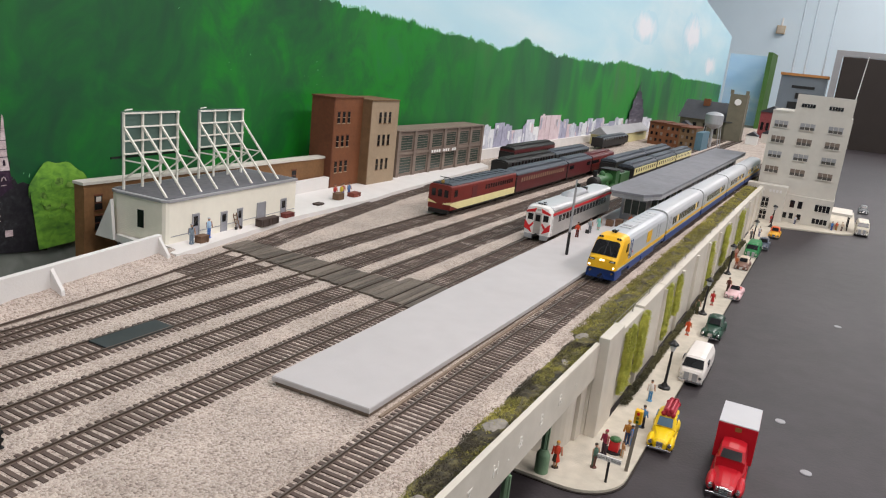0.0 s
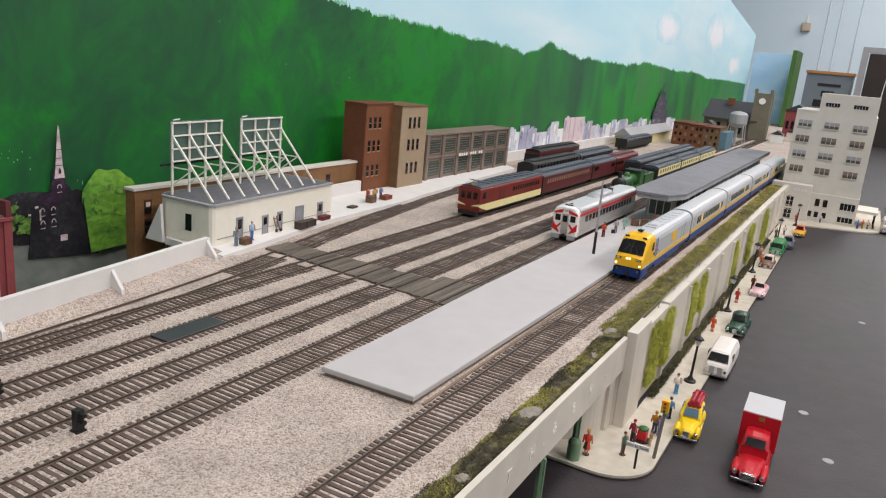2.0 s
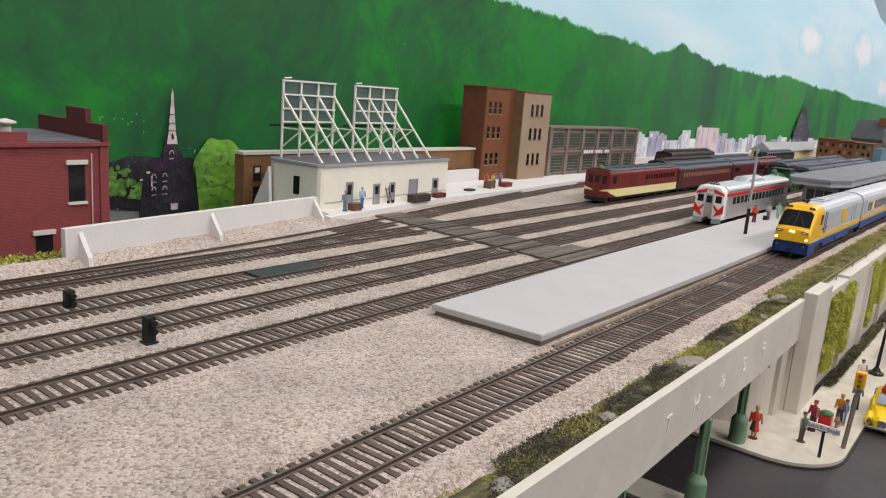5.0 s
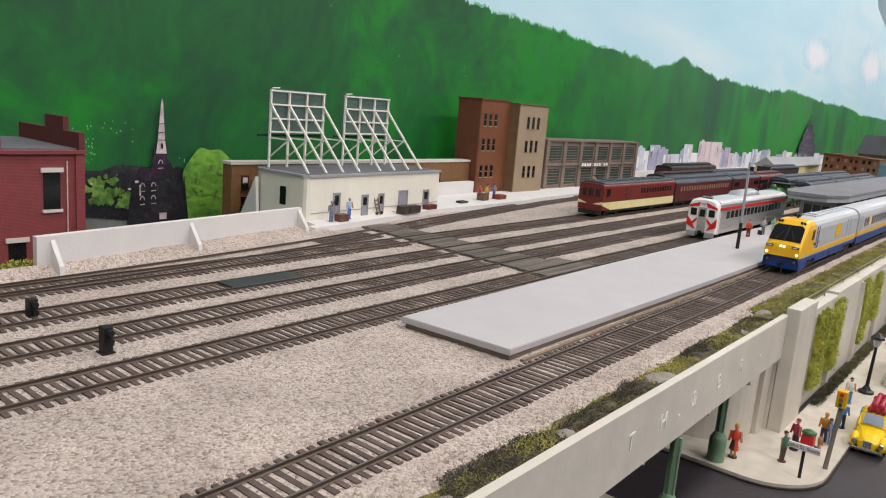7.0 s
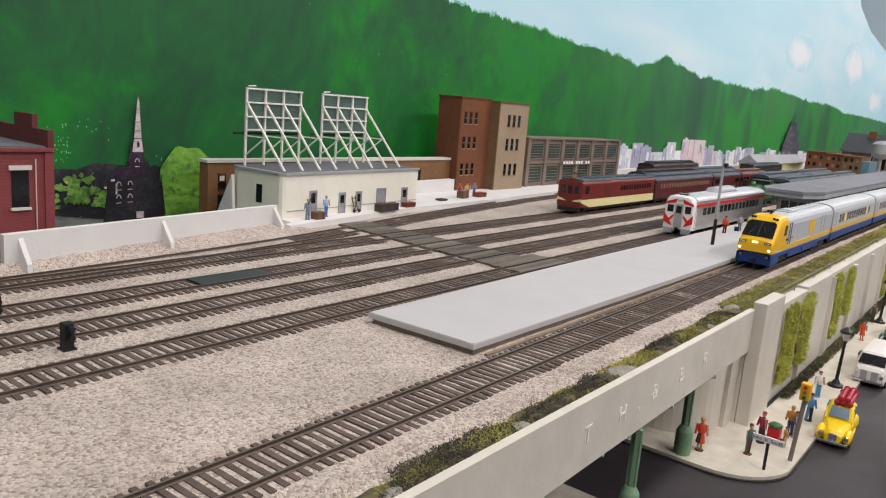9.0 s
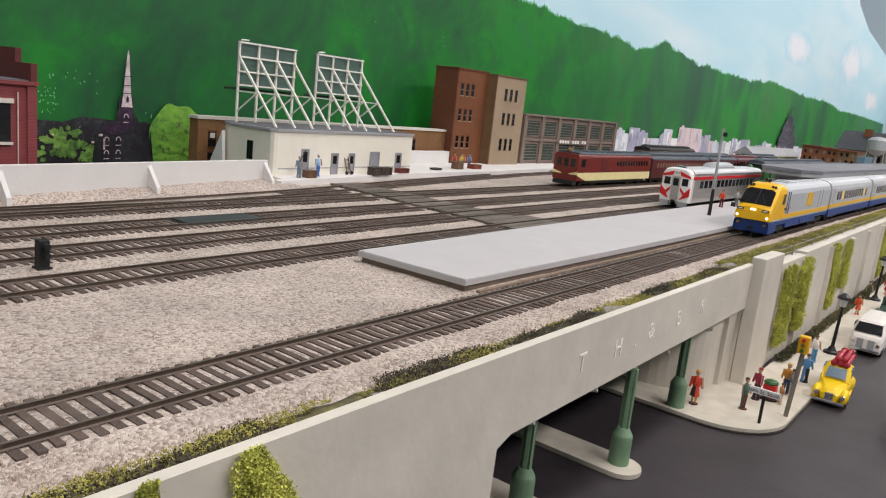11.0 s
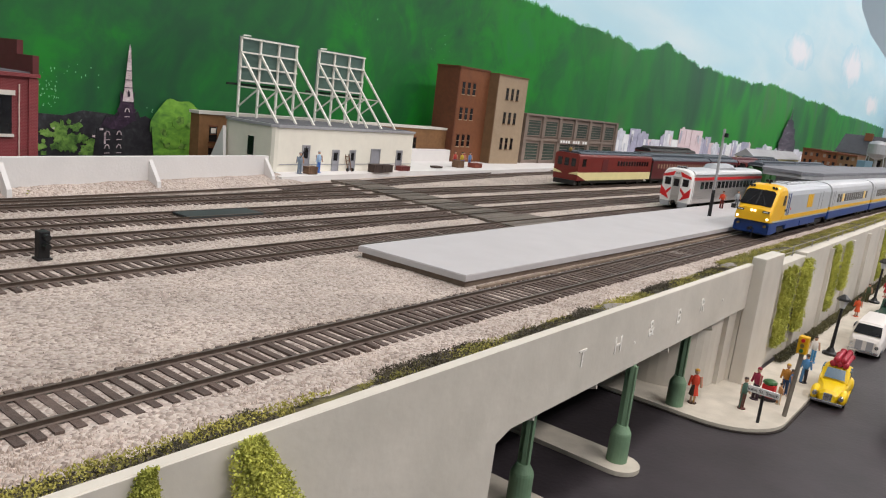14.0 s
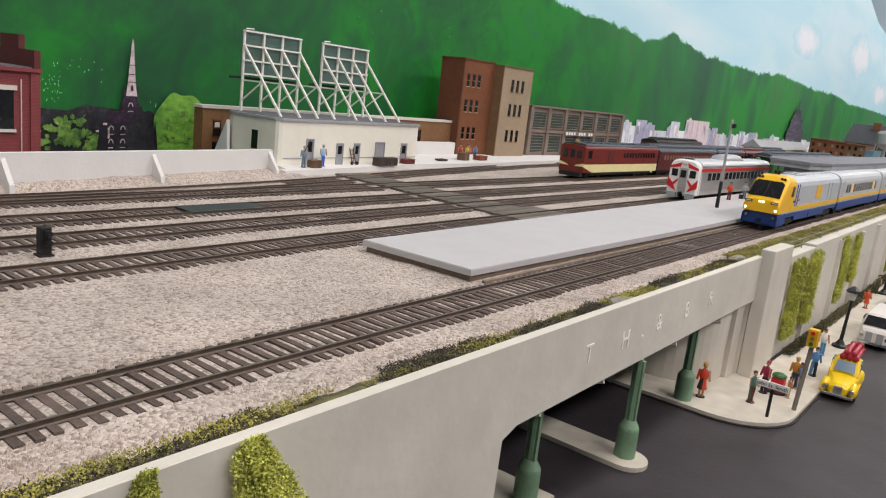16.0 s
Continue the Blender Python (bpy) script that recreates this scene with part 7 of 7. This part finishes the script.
def figurine(x, y, z, top, legs, label, h=0.0185, turn=0.0, skirt=False, hat=None, arm=0.3):
    """A moulded toy figure: one mesh, painted in three colours."""
    bm = bmesh.new()
    s = 0.93 * h / 0.0185

    def paint(start, slot):
        bm.faces.ensure_lookup_table()
        for f in bm.faces[start:]:
            f.material_index = slot

    if skirt:
        rod((0, 0, 0.0045 * s), (0, 0, 0.0105 * s), 0.0026 * s, 0.0015 * s, 10, bm)
    else:
        rod((-0.0011 * s, 0, 0.0), (-0.0009 * s, 0, 0.0090 * s), 0.0009 * s, 0.0011 * s, 7, bm)
        rod((0.0012 * s, 0.0008 * s, 0.0), (0.0009 * s, 0, 0.0090 * s), 0.0009 * s, 0.0011 * s, 7, bm)
    n0 = len(bm.faces)
    paint(0, 1)
    ball((0, 0, 0.0120 * s), 0.0034 * s, bm, (0.70, 0.50, 1.10), 9, 7)
    for k in (-1, 1):
        rod((k * 0.0023 * s, 0, 0.0148 * s), (k * 0.0032 * s, -0.0010 * s * arm * 3, 0.0092 * s), 0.0008 * s, 0.0006 * s, 6, bm)
    paint(n0, 0)
    n1 = len(bm.faces)
    ball((0, 0, 0.0172 * s), 0.0013 * s, bm, (0.95, 0.95, 1.2), 8, 7)
    if skirt:
        for k in (-1, 1):
            rod((k * 0.0009 * s, 0, 0.0), (k * 0.0008 * s, 0, 0.005 * s), 0.0006 * s, 0.0007 * s, 6, bm)
    paint(n1, 2)
    n2 = len(bm.faces)
    ball((0, 0.0002 * s, 0.0180 * s), 0.00135 * s, bm, (1, 1, 0.7), 8, 5)
    paint(n2, 3)
    n3 = len(bm.faces)
    rod((0, 0, -0.0002), (0, 0, 0.0003), 0.0024 * s, 0.0024 * s, 10, bm)
    paint(n3, 1)
    ob = link("figurine", bm, cloth(top))
    ob.data.materials.append(cloth(legs))
    ob.data.materials.append(SKIN)
    ob.data.materials.append(cloth(hat or (0.05, 0.03, 0.02)))
    ob.matrix_world = pose(x, y, z + 0.0002, 0, 0, turn)
    return tagged(ob, label, "figurine", "miniature figures")


SW = STREET + 0.0025
figurine(0.0570, 0.5210, SW, (0.55, 0.05, 0.02), (0.05, 0.03, 0.02), "miniature figure in an orange-red dress and dark cape", 0.0195, 20, True, (0.6, 0.3, 0.03))
figurine(0.0775, 0.5370, SW, (0.06, 0.12, 0.09), (0.10, 0.03, 0.02), "miniature figure in green with brown trousers", 0.0180, 60)
figurine(0.0780, 0.5580, SW, (0.30, 0.02, 0.06), (0.04, 0.02, 0.03), "miniature figure in a crimson coat by the flower stand", 0.0190, -30, False, (0.3, 0.02, 0.05))
figurine(0.0870, 0.5830, SW, (0.45, 0.20, 0.03), (0.03, 0.07, 0.15), "miniature figure in an orange top beside the stand", 0.0185, 10, False, (0.5, 0.3, 0.03))
figurine(0.0902, 0.5810, SW, (0.05, 0.18, 0.42), (0.55, 0.45, 0.35), "miniature figure in a blue shirt on the pavement", 0.0165, 90)
figurine(0.0895, 0.5620, SW, (0.50, 0.25, 0.10), (0.55, 0.5, 0.4), "small miniature child figure in pale clothes", 0.0125, 130)
figurine(0.0900, 0.6150, SW, (0.07, 0.22, 0.45), (0.02, 0.02, 0.03), "miniature figure in a blue jacket walking", 0.0185, 170)
figurine(0.0840, 0.6650, SW, (0.65, 0.62, 0.58), (0.05, 0.22, 0.42), "miniature workman figure in blue overalls", 0.0185, 30)
figurine(0.0790, 0.8500, SW, (0.60, 0.08, 0.02), (0.55, 0.08, 0.02), "miniature figure in a bright orange-red dress", 0.0180, 0, True)
figurine(0.0745, 0.9300, SW, (0.05, 0.07, 0.03), (0.06, 0.05, 0.02), "miniature figure in dark olive clothes", 0.0185, 40)
figurine(0.0830, 0.9800, SW, (0.40, 0.02, 0.02), (0.35, 0.02, 0.02), "miniature figure in a dark red coat", 0.0180, 10, True)
figurine(0.0900, 1.0600, SW, (0.10, 0.03, 0.02), (0.05, 0.03, 0.02), "miniature figure in brown by the wall", 0.0185, 15)
for fx, fy, c1, c2 in ((0.082, 1.20, (0.5, 0.15, 0.05), (0.3, 0.1, 0.05)), (0.074, 1.26, (0.5, 0.3, 0.25), (0.4, 0.1, 0.05)), (0.076, 1.44, (0.10, 0.10, 0.10), (0.04, 0.03, 0.03)), (0.085, 1.48, (0.6, 0.6, 0.6), (0.1, 0.1, 0.2)), (0.090, 1.645, (0.5, 0.05, 0.05), (0.05, 0.05, 0.05)), (0.130, 1.685, (0.5, 0.5, 0.55), (0.05, 0.05, 0.1)), (0.195, 1.690, (0.05, 0.2, 0.5), (0.05, 0.05, 0.2)), (0.203, 1.700, (0.55, 0.1, 0.05), (0.3, 0.2, 0.05)), (0.212, 1.705, (0.6, 0.5, 0.4), (0.1, 0.05, 0.05)), (0.060, 1.655, (0.5, 0.1, 0.05), (0.1, 0.1, 0.1))):
    figurine(fx, fy, SW + 0.0002, c1, c2, "miniature pedestrian figure near the office", 0.0180, 20)
for fx, fy, c1, c2, sk, lb in ((-0.0612, 0.8900, (0.60, 0.06, 0.02), (0.10, 0.02, 0.02), False, "miniature figure in orange on the platform"), (-0.0575, 0.9250, (0.35, 0.38, 0.40), (0.15, 0.16, 0.18), False, "miniature figure in grey with a suitcase"), (-0.0545, 0.9500, (0.20, 0.45, 0.38), (0.25, 0.50, 0.42), True, "miniature figure in a mint green dress"), (-0.040, 1.62, (0.04, 0.04, 0.06), (0.03, 0.03, 0.04), False, "miniature figure in black at the platform end"), (-0.030, 1.66, (0.05, 0.04, 0.04), (0.03, 0.03, 0.04), False, "miniature figure in black at the platform end"), (-0.030, 1.00, (0.35, 0.08, 0.03), (0.05, 0.05, 0.05), False, "miniature figure in rust red by the shelter")):
    figurine(fx, fy, PTOP, c1, c2, lb, 0.0180, 15, sk)
tagged(link("suitcase", box(-0.0605, -0.0560, 0.9180, 0.9200, PTOP, PTOP + 0.0045, bevel=0.0004), BLACK), "small black suitcase on the platform", "suitcase")
AP = TOP + 0.0052
figurine(-0.3000, 0.5560, AP, (0.20, 0.26, 0.32), (0.16, 0.21, 0.27), "miniature railwayman figure in grey-blue carrying a tool", 0.0185, 60, False, (0.3, 0.3, 0.32))
figurine(-0.3060, 0.5820, AP, (0.35, 0.50, 0.68), (0.04, 0.14, 0.45), "miniature railwayman figure in blue overalls", 0.0195, 80, False, (0.6, 0.6, 0.62))
tagged(link("shoulder_tool", rod((-0.2990, 0.5550, AP + 0.013), (-0.3000, 0.5620, AP + 0.0225), 0.0004, 0.0004, 6), UNDER), "long thin tool resting on a shoulder", "tool")
for fx, fy, c1, c2 in ((-0.3460, 0.826, (0.45, 0.05, 0.04), (0.05, 0.10, 0.35)), (-0.3420, 0.834, (0.55, 0.40, 0.04), (0.04, 0.12, 0.40)), (-0.3450, 0.841, (0.40, 0.06, 0.05), (0.08, 0.10, 0.30)), (-0.3440, 0.852, (0.10, 0.20, 0.40), (0.05, 0.08, 0.25))):
    figurine(fx, fy, AP, c1, c2, "miniature yard worker figure in coloured overalls", 0.0180, 70)


def crate(x, y, z, w, l, h, material, label, name="crate"):
    c = thing(name, label, "crate", "crates by the office", at=(x, y, z), turn=3.0)
    part("box", box(-w / 2, w / 2, -l / 2, l / 2, 0, h - 0.0006, bevel=0.0003), material, c)
    part("lid", box(-w / 2 - 0.0003, w / 2 + 0.0003, -l / 2 - 0.0003, l / 2 + 0.0003, h - 0.0006, h, bevel=0.0002), material, c)
    for k in (-1, 1):
        part("batten", box(w / 2, w / 2 + 0.0004, k * l * 0.3 - 0.0006, k * l * 0.3 + 0.0006, 0.0002, h - 0.0008), material, c)
    return c


CRATE = mat("crate_wood", (0.15, 0.085, 0.05), 0.8, 0, 400, 0.3, 0.3)
CRATED = mat("dark_crate_wood", (0.065, 0.045, 0.038), 0.8, 0, 400, 0.3, 0.3)
crate(-0.2990, 0.5670, AP, 0.007, 0.0105, 0.0062, CRATE, "brown wooden crate beside the office door")
crate(-0.3060, 0.6540, AP, 0.008, 0.0145, 0.0075, CRATED, "dark weathered crate at the office wall")
crate(-0.3075, 0.6690, AP, 0.007, 0.0130, 0.0070, CRATED, "dark weathered crate next to another")
crate(-0.3170, 0.7040, AP, 0.007, 0.0150, 0.0045, mat("red_crate", (0.14, 0.03, 0.025), 0.75, 0, 300, 0.25), "low reddish wooden pallet box")
crate(-0.3350, 0.7800, AP, 0.008, 0.0120, 0.0020, CRATED, "flat dark skid on the loading platform", "skid")
crate(-0.3400, 0.8250, AP, 0.009, 0.0120, 0.0080, CRATE, "brown crate beside the yard workers")
crate(-0.3400, 0.8580, AP, 0.010, 0.0160, 0.0050, mat("rust_crate", (0.20, 0.05, 0.03), 0.75, 0, 300, 0.25), "low rusty red crate on the loading platform")
hand = thing("sack_barrow", "dark red wooden sack barrow leaning at the office wall", "barrow", at=(-0.3140, 0.6250, AP))
for k in (-1, 1):
    part("handle", rod((0.003, k * 0.0022, 0.0), (-0.0025, k * 0.0022, 0.0150), 0.0005, 0.0005, 6), CRATE, hand)
    part("wheel", rod((0.003, k * 0.0028, 0.0016), (0.003, k * 0.0036, 0.0016), 0.0016, 0.0016, 12), BLACK, hand)
for k in range(4):
    part("slat", rod((0.0025 - 0.0015 * k, -0.0022, 0.002 + 0.0036 * k), (0.0025 - 0.0015 * k, 0.0022, 0.002 + 0.0036 * k), 0.0004, 0.0004, 5), CRATE, hand)
for i in range(3):
    crate(-0.0520 + 0.010 * i, 0.988 + 0.006 * i, PTOP, 0.008, 0.009, 0.007 + 0.002 * (i % 2), CRATE, "brown luggage trunk by the shelter")
stand = thing("flower_stand", "round flower stand with red and green boxes on the pavement", "stand", at=(0.0828, 0.5660, SW))
part("table", rod((0, 0, 0), (0, 0, 0.0012), 0.0058, 0.0058, 16), BLACK, stand)
part("red_box", box(-0.0032, 0.0032, -0.003, 0.003, 0.0012, 0.0085, bevel=0.0004), REDPAINT, stand)
part("green_top", ball((0, 0, 0.0092), 0.0040, None, (1, 1, 0.45), 10, 6), COACHGREEN, stand)

# ---------------------------------------------------------------- ivy on the retaining wall and bushes
IVY = mat("ivy_foam", (0.52, 0.52, 0.11), 1.0, 0, 260, 0.6, second=(0.20, 0.22, 0.035))
DARKIVY = mat("shrub_foam", (0.13, 0.12, 0.055), 1.0, 0, 200, 0.6, second=(0.018, 0.018, 0.012))


def foam(name, label, place, count, size, material, category, seed, group=""):
    """Foliage of many small ragged leaf clumps; place(rng) gives a centre."""
    rng = random.Random(seed)
    verts, faces = [], []
    for _ in range(count):
        c = Vector(place(rng))
        for _ in range(5):
            a, b = Vector([rng.gauss(0, 1) for _ in range(3)]).normalized(), Vector([rng.gauss(0, 1) for _ in range(3)]).normalized()
            s = size * rng.uniform(0.5, 1.2)
            o = c + Vector([rng.gauss(0, size * 0.6) for _ in range(3)])
            k = len(verts)
            verts += [tuple(o - a * s * 0.5), tuple(o + b * s * 0.6), tuple(o + a * s * 0.6), tuple(o - b * s * 0.5)]
            faces.append((k, k + 1, k + 2, k + 3))
    me = bpy.data.meshes.new(name)
    me.from_pydata(verts, [], faces)
    me.materials.append(material)
    return tagged(new(name, me), label, category, group)


def vine(y0, y1, top, foot, seed, count):
    def place(rng):
        while True:
            y, z = rng.uniform(y0, y1), rng.uniform(foot, top)
            u = (y - y0) / (y1 - y0)
            strand = 0.5 + 0.5 * math.sin(u * math.pi * 5 + seed) + 0.6 * noise.noise((y * 140, z * 50, seed))
            limit = top - 0.030 * abs(noise.noise((y * 160, seed, 0)))
            edge = 0.10 + 0.10 * noise.noise((z * 120, seed, 4))
            if z < limit and strand > 0.40 and edge < u < 1 - edge:
                return wall_x(y) + 0.0016 + abs(rng.gauss(0, 0.0014)), y, z
    return foam("ivy", "yellow-green ivy hanging on the concrete retaining wall", place, int(count * 4.5), 0.00078, IVY, "ivy", seed, "ivy on the wall")


vine(0.632, 0.660, -0.0005, -0.052, 1, 2200)
vine(0.674, 0.704, 0.0005, -0.050, 2, 2200)
vine(0.770, 0.806, 0.0025, -0.050, 3, 2200)
vine(0.826, 0.850, 0.0010, -0.040, 4, 1100)
vine(1.020, 1.070, 0.0000, -0.055, 5, 1600)
vine(1.150, 1.200, 0.0000, -0.055, 6, 1400)
vine(1.300, 1.370, 0.0000, -0.055, 7, 1200)


def hedge(rng):
    y = rng.uniform(0.64, 1.40)
    b = 0.5 + 0.5 * noise.noise((y * 60, 1, 1))
    return wall_x(y) + 0.0045 + rng.random() * 0.0055, y, SW + rng.random() * 0.0075 * b


foam("shrubs", "low dark shrubs at the foot of the retaining wall", hedge, 9000, 0.0010, DARKIVY, "shrub", 21)["kind"] = "stuff"


def bush(x, y, z, r, h, seed, label):
    def place(rng):
        a, u = rng.uniform(0, 6.283), rng.random()
        rr = r * math.sqrt(rng.random()) * (1.0 - 0.75 * u ** 4) * (1 + 0.5 * noise.noise((math.cos(a) * 2, math.sin(a) * 2, u * 6 + seed)))
        return x + abs(rr * math.cos(a)) * 0.7 - 0.003, y + rr * math.sin(a) + 0.003 * math.sin(u * 5 + seed), z + h * u
    return foam("bush", label, place, 5200, 0.00055, IVY, "bush", seed, "bushes at the bridge")


bush(0.0645, 0.2350, -0.030, 0.0085, 0.0375, 31, "soft olive-green foam bush in front of the bridge face")
bush(0.0635, 0.2130, -0.030, 0.0050, 0.0375, 32, "small olive-green foam tuft in front of the bridge face")


def moss(rng):
    y = 0.165 + 0.16 * rng.random()
    return -0.283 + abs(rng.gauss(0, 0.010)), y, TOP + 0.0015 + rng.random() * 0.002


foam("moss", "patchy olive moss at the foot of the red building", moss, 900, 0.0015, IVY, "moss", 33)["kind"] = "stuff"

MOSS = mat("bank_moss", (0.42, 0.38, 0.095), 1.0, 0, 60, 0.6, second=(0.14, 0.14, 0.045))


def bank_moss(rng):
    while True:
        y = 0.16 + 1.5 * rng.random() ** 1.3
        x = rng.uniform(0.0385 if y < 0.6 else 0.031, 0.0555)
        keep = noise.noise((x * 90, y * 28, 6)) + (0.30 if y > 0.6 else 0.15 if y > 0.40 else 0.0)
        if keep > 0:
            return x, y, TOP + 0.0012 + 0.0014 * rng.random() * min(1, keep * 3)


foam("moss", "clumps of olive and mustard moss along the bank", bank_moss, 24000, 0.00058, MOSS, "moss", 34)["kind"] = "stuff"


def dark_soil(rng):
    while True:
        y = 0.16 + 0.46 * rng.random()
        x = rng.uniform(0.0365, 0.0555)
        if noise.noise((x * 60, y * 25, 12)) > (0.10 - 60 * (x - 0.0365) if y < 0.42 else 0.22):
            return x, y, TOP + 0.0008 + 0.0012 * rng.random()


foam("soil", "crumbs of dark soil among the moss", dark_soil, 15000, 0.0006, mat("soil_crumb", (0.105, 0.092, 0.066), 1.0, 0, 200, 0.5), "soil", 35)["kind"] = "stuff"

# loose ballast chips that stand proud of the bed
def chips(name, count, place, material, label, seed, size=0.00062):
    rng = random.Random(seed)
    verts, faces = [], []
    for _ in range(count):
        x, y = place(rng)
        s = size * rng.uniform(0.5, 1.25)
        k = len(verts)
        a = rng.uniform(0, 6.28)
        for q in range(4):
            verts.append((x + s * rng.uniform(0.6, 1.2) * math.cos(a + q * 1.571), y + s * rng.uniform(0.6, 1.2) * math.sin(a + q * 1.571), TOP - 0.0008 + s * rng.uniform(-0.3, 0.5)))
        verts.append((x + rng.gauss(0, s * 0.3), y + rng.gauss(0, s * 0.3), TOP + s * rng.uniform(0.2, 1.1)))
        faces += [(k + q, k + (q + 1) % 4, k + 4) for q in range(4)]
    me = bpy.data.meshes.new(name)
    me.from_pydata(verts, [], faces)
    me.materials.append(material)
    return tagged(new(name, me), label, "gravel", "", "stuff")


def yard_bed(rng):
    while True:
        y = 0.20 + 0.65 * rng.random() ** 1.6
        x = rng.uniform(-0.24, 0.030)
        if not (y > 0.396 and -0.079 < x < -0.006) and not any(abs(x - c) < 0.0155 for c in (0.00825, -0.0962, -0.1410, -0.1815, -0.2270)):
            return x, y


def shoulder(rng):
    y = 0.18 + 0.75 * rng.random() ** 1.4
    x = rng.choice((rng.uniform(-0.0075, -0.0045), rng.uniform(0.0215, 0.0355 if y < 0.45 else 0.0330)))
    return x, y


CHIP = mat("chip_stone", (0.55, 0.47, 0.41), 0.95, 0, 700, 0.5, second=(0.22, 0.17, 0.14))
chips("ballast_chips", 26000, yard_bed, CHIP, "loose pale stone chips over the ballast bed", 41)
chips("shoulder_chips", 14000, shoulder, CHIP, "coarse stone chips along the near track's shoulder", 42, 0.0008)
chips("crib_chips", 7000, lambda r: (0.00825 + r.uniform(-0.014, 0.014), 0.18 + 0.7 * r.random() ** 1.5), CHIP, "stone chips lying between the ties", 43, 0.0005)
for sx, sy in (((0.178, 0.705), (0.2, 0.629), (0.215, 1.02))):
    tagged(link("road_fleck", rod((sx, sy, STREET - 0.001), (sx, sy, STREET + 0.0006), 0.004, 0.0038, 12), GREYTRIM), "small round grey cover set in the street", "cover", "covers in the street")
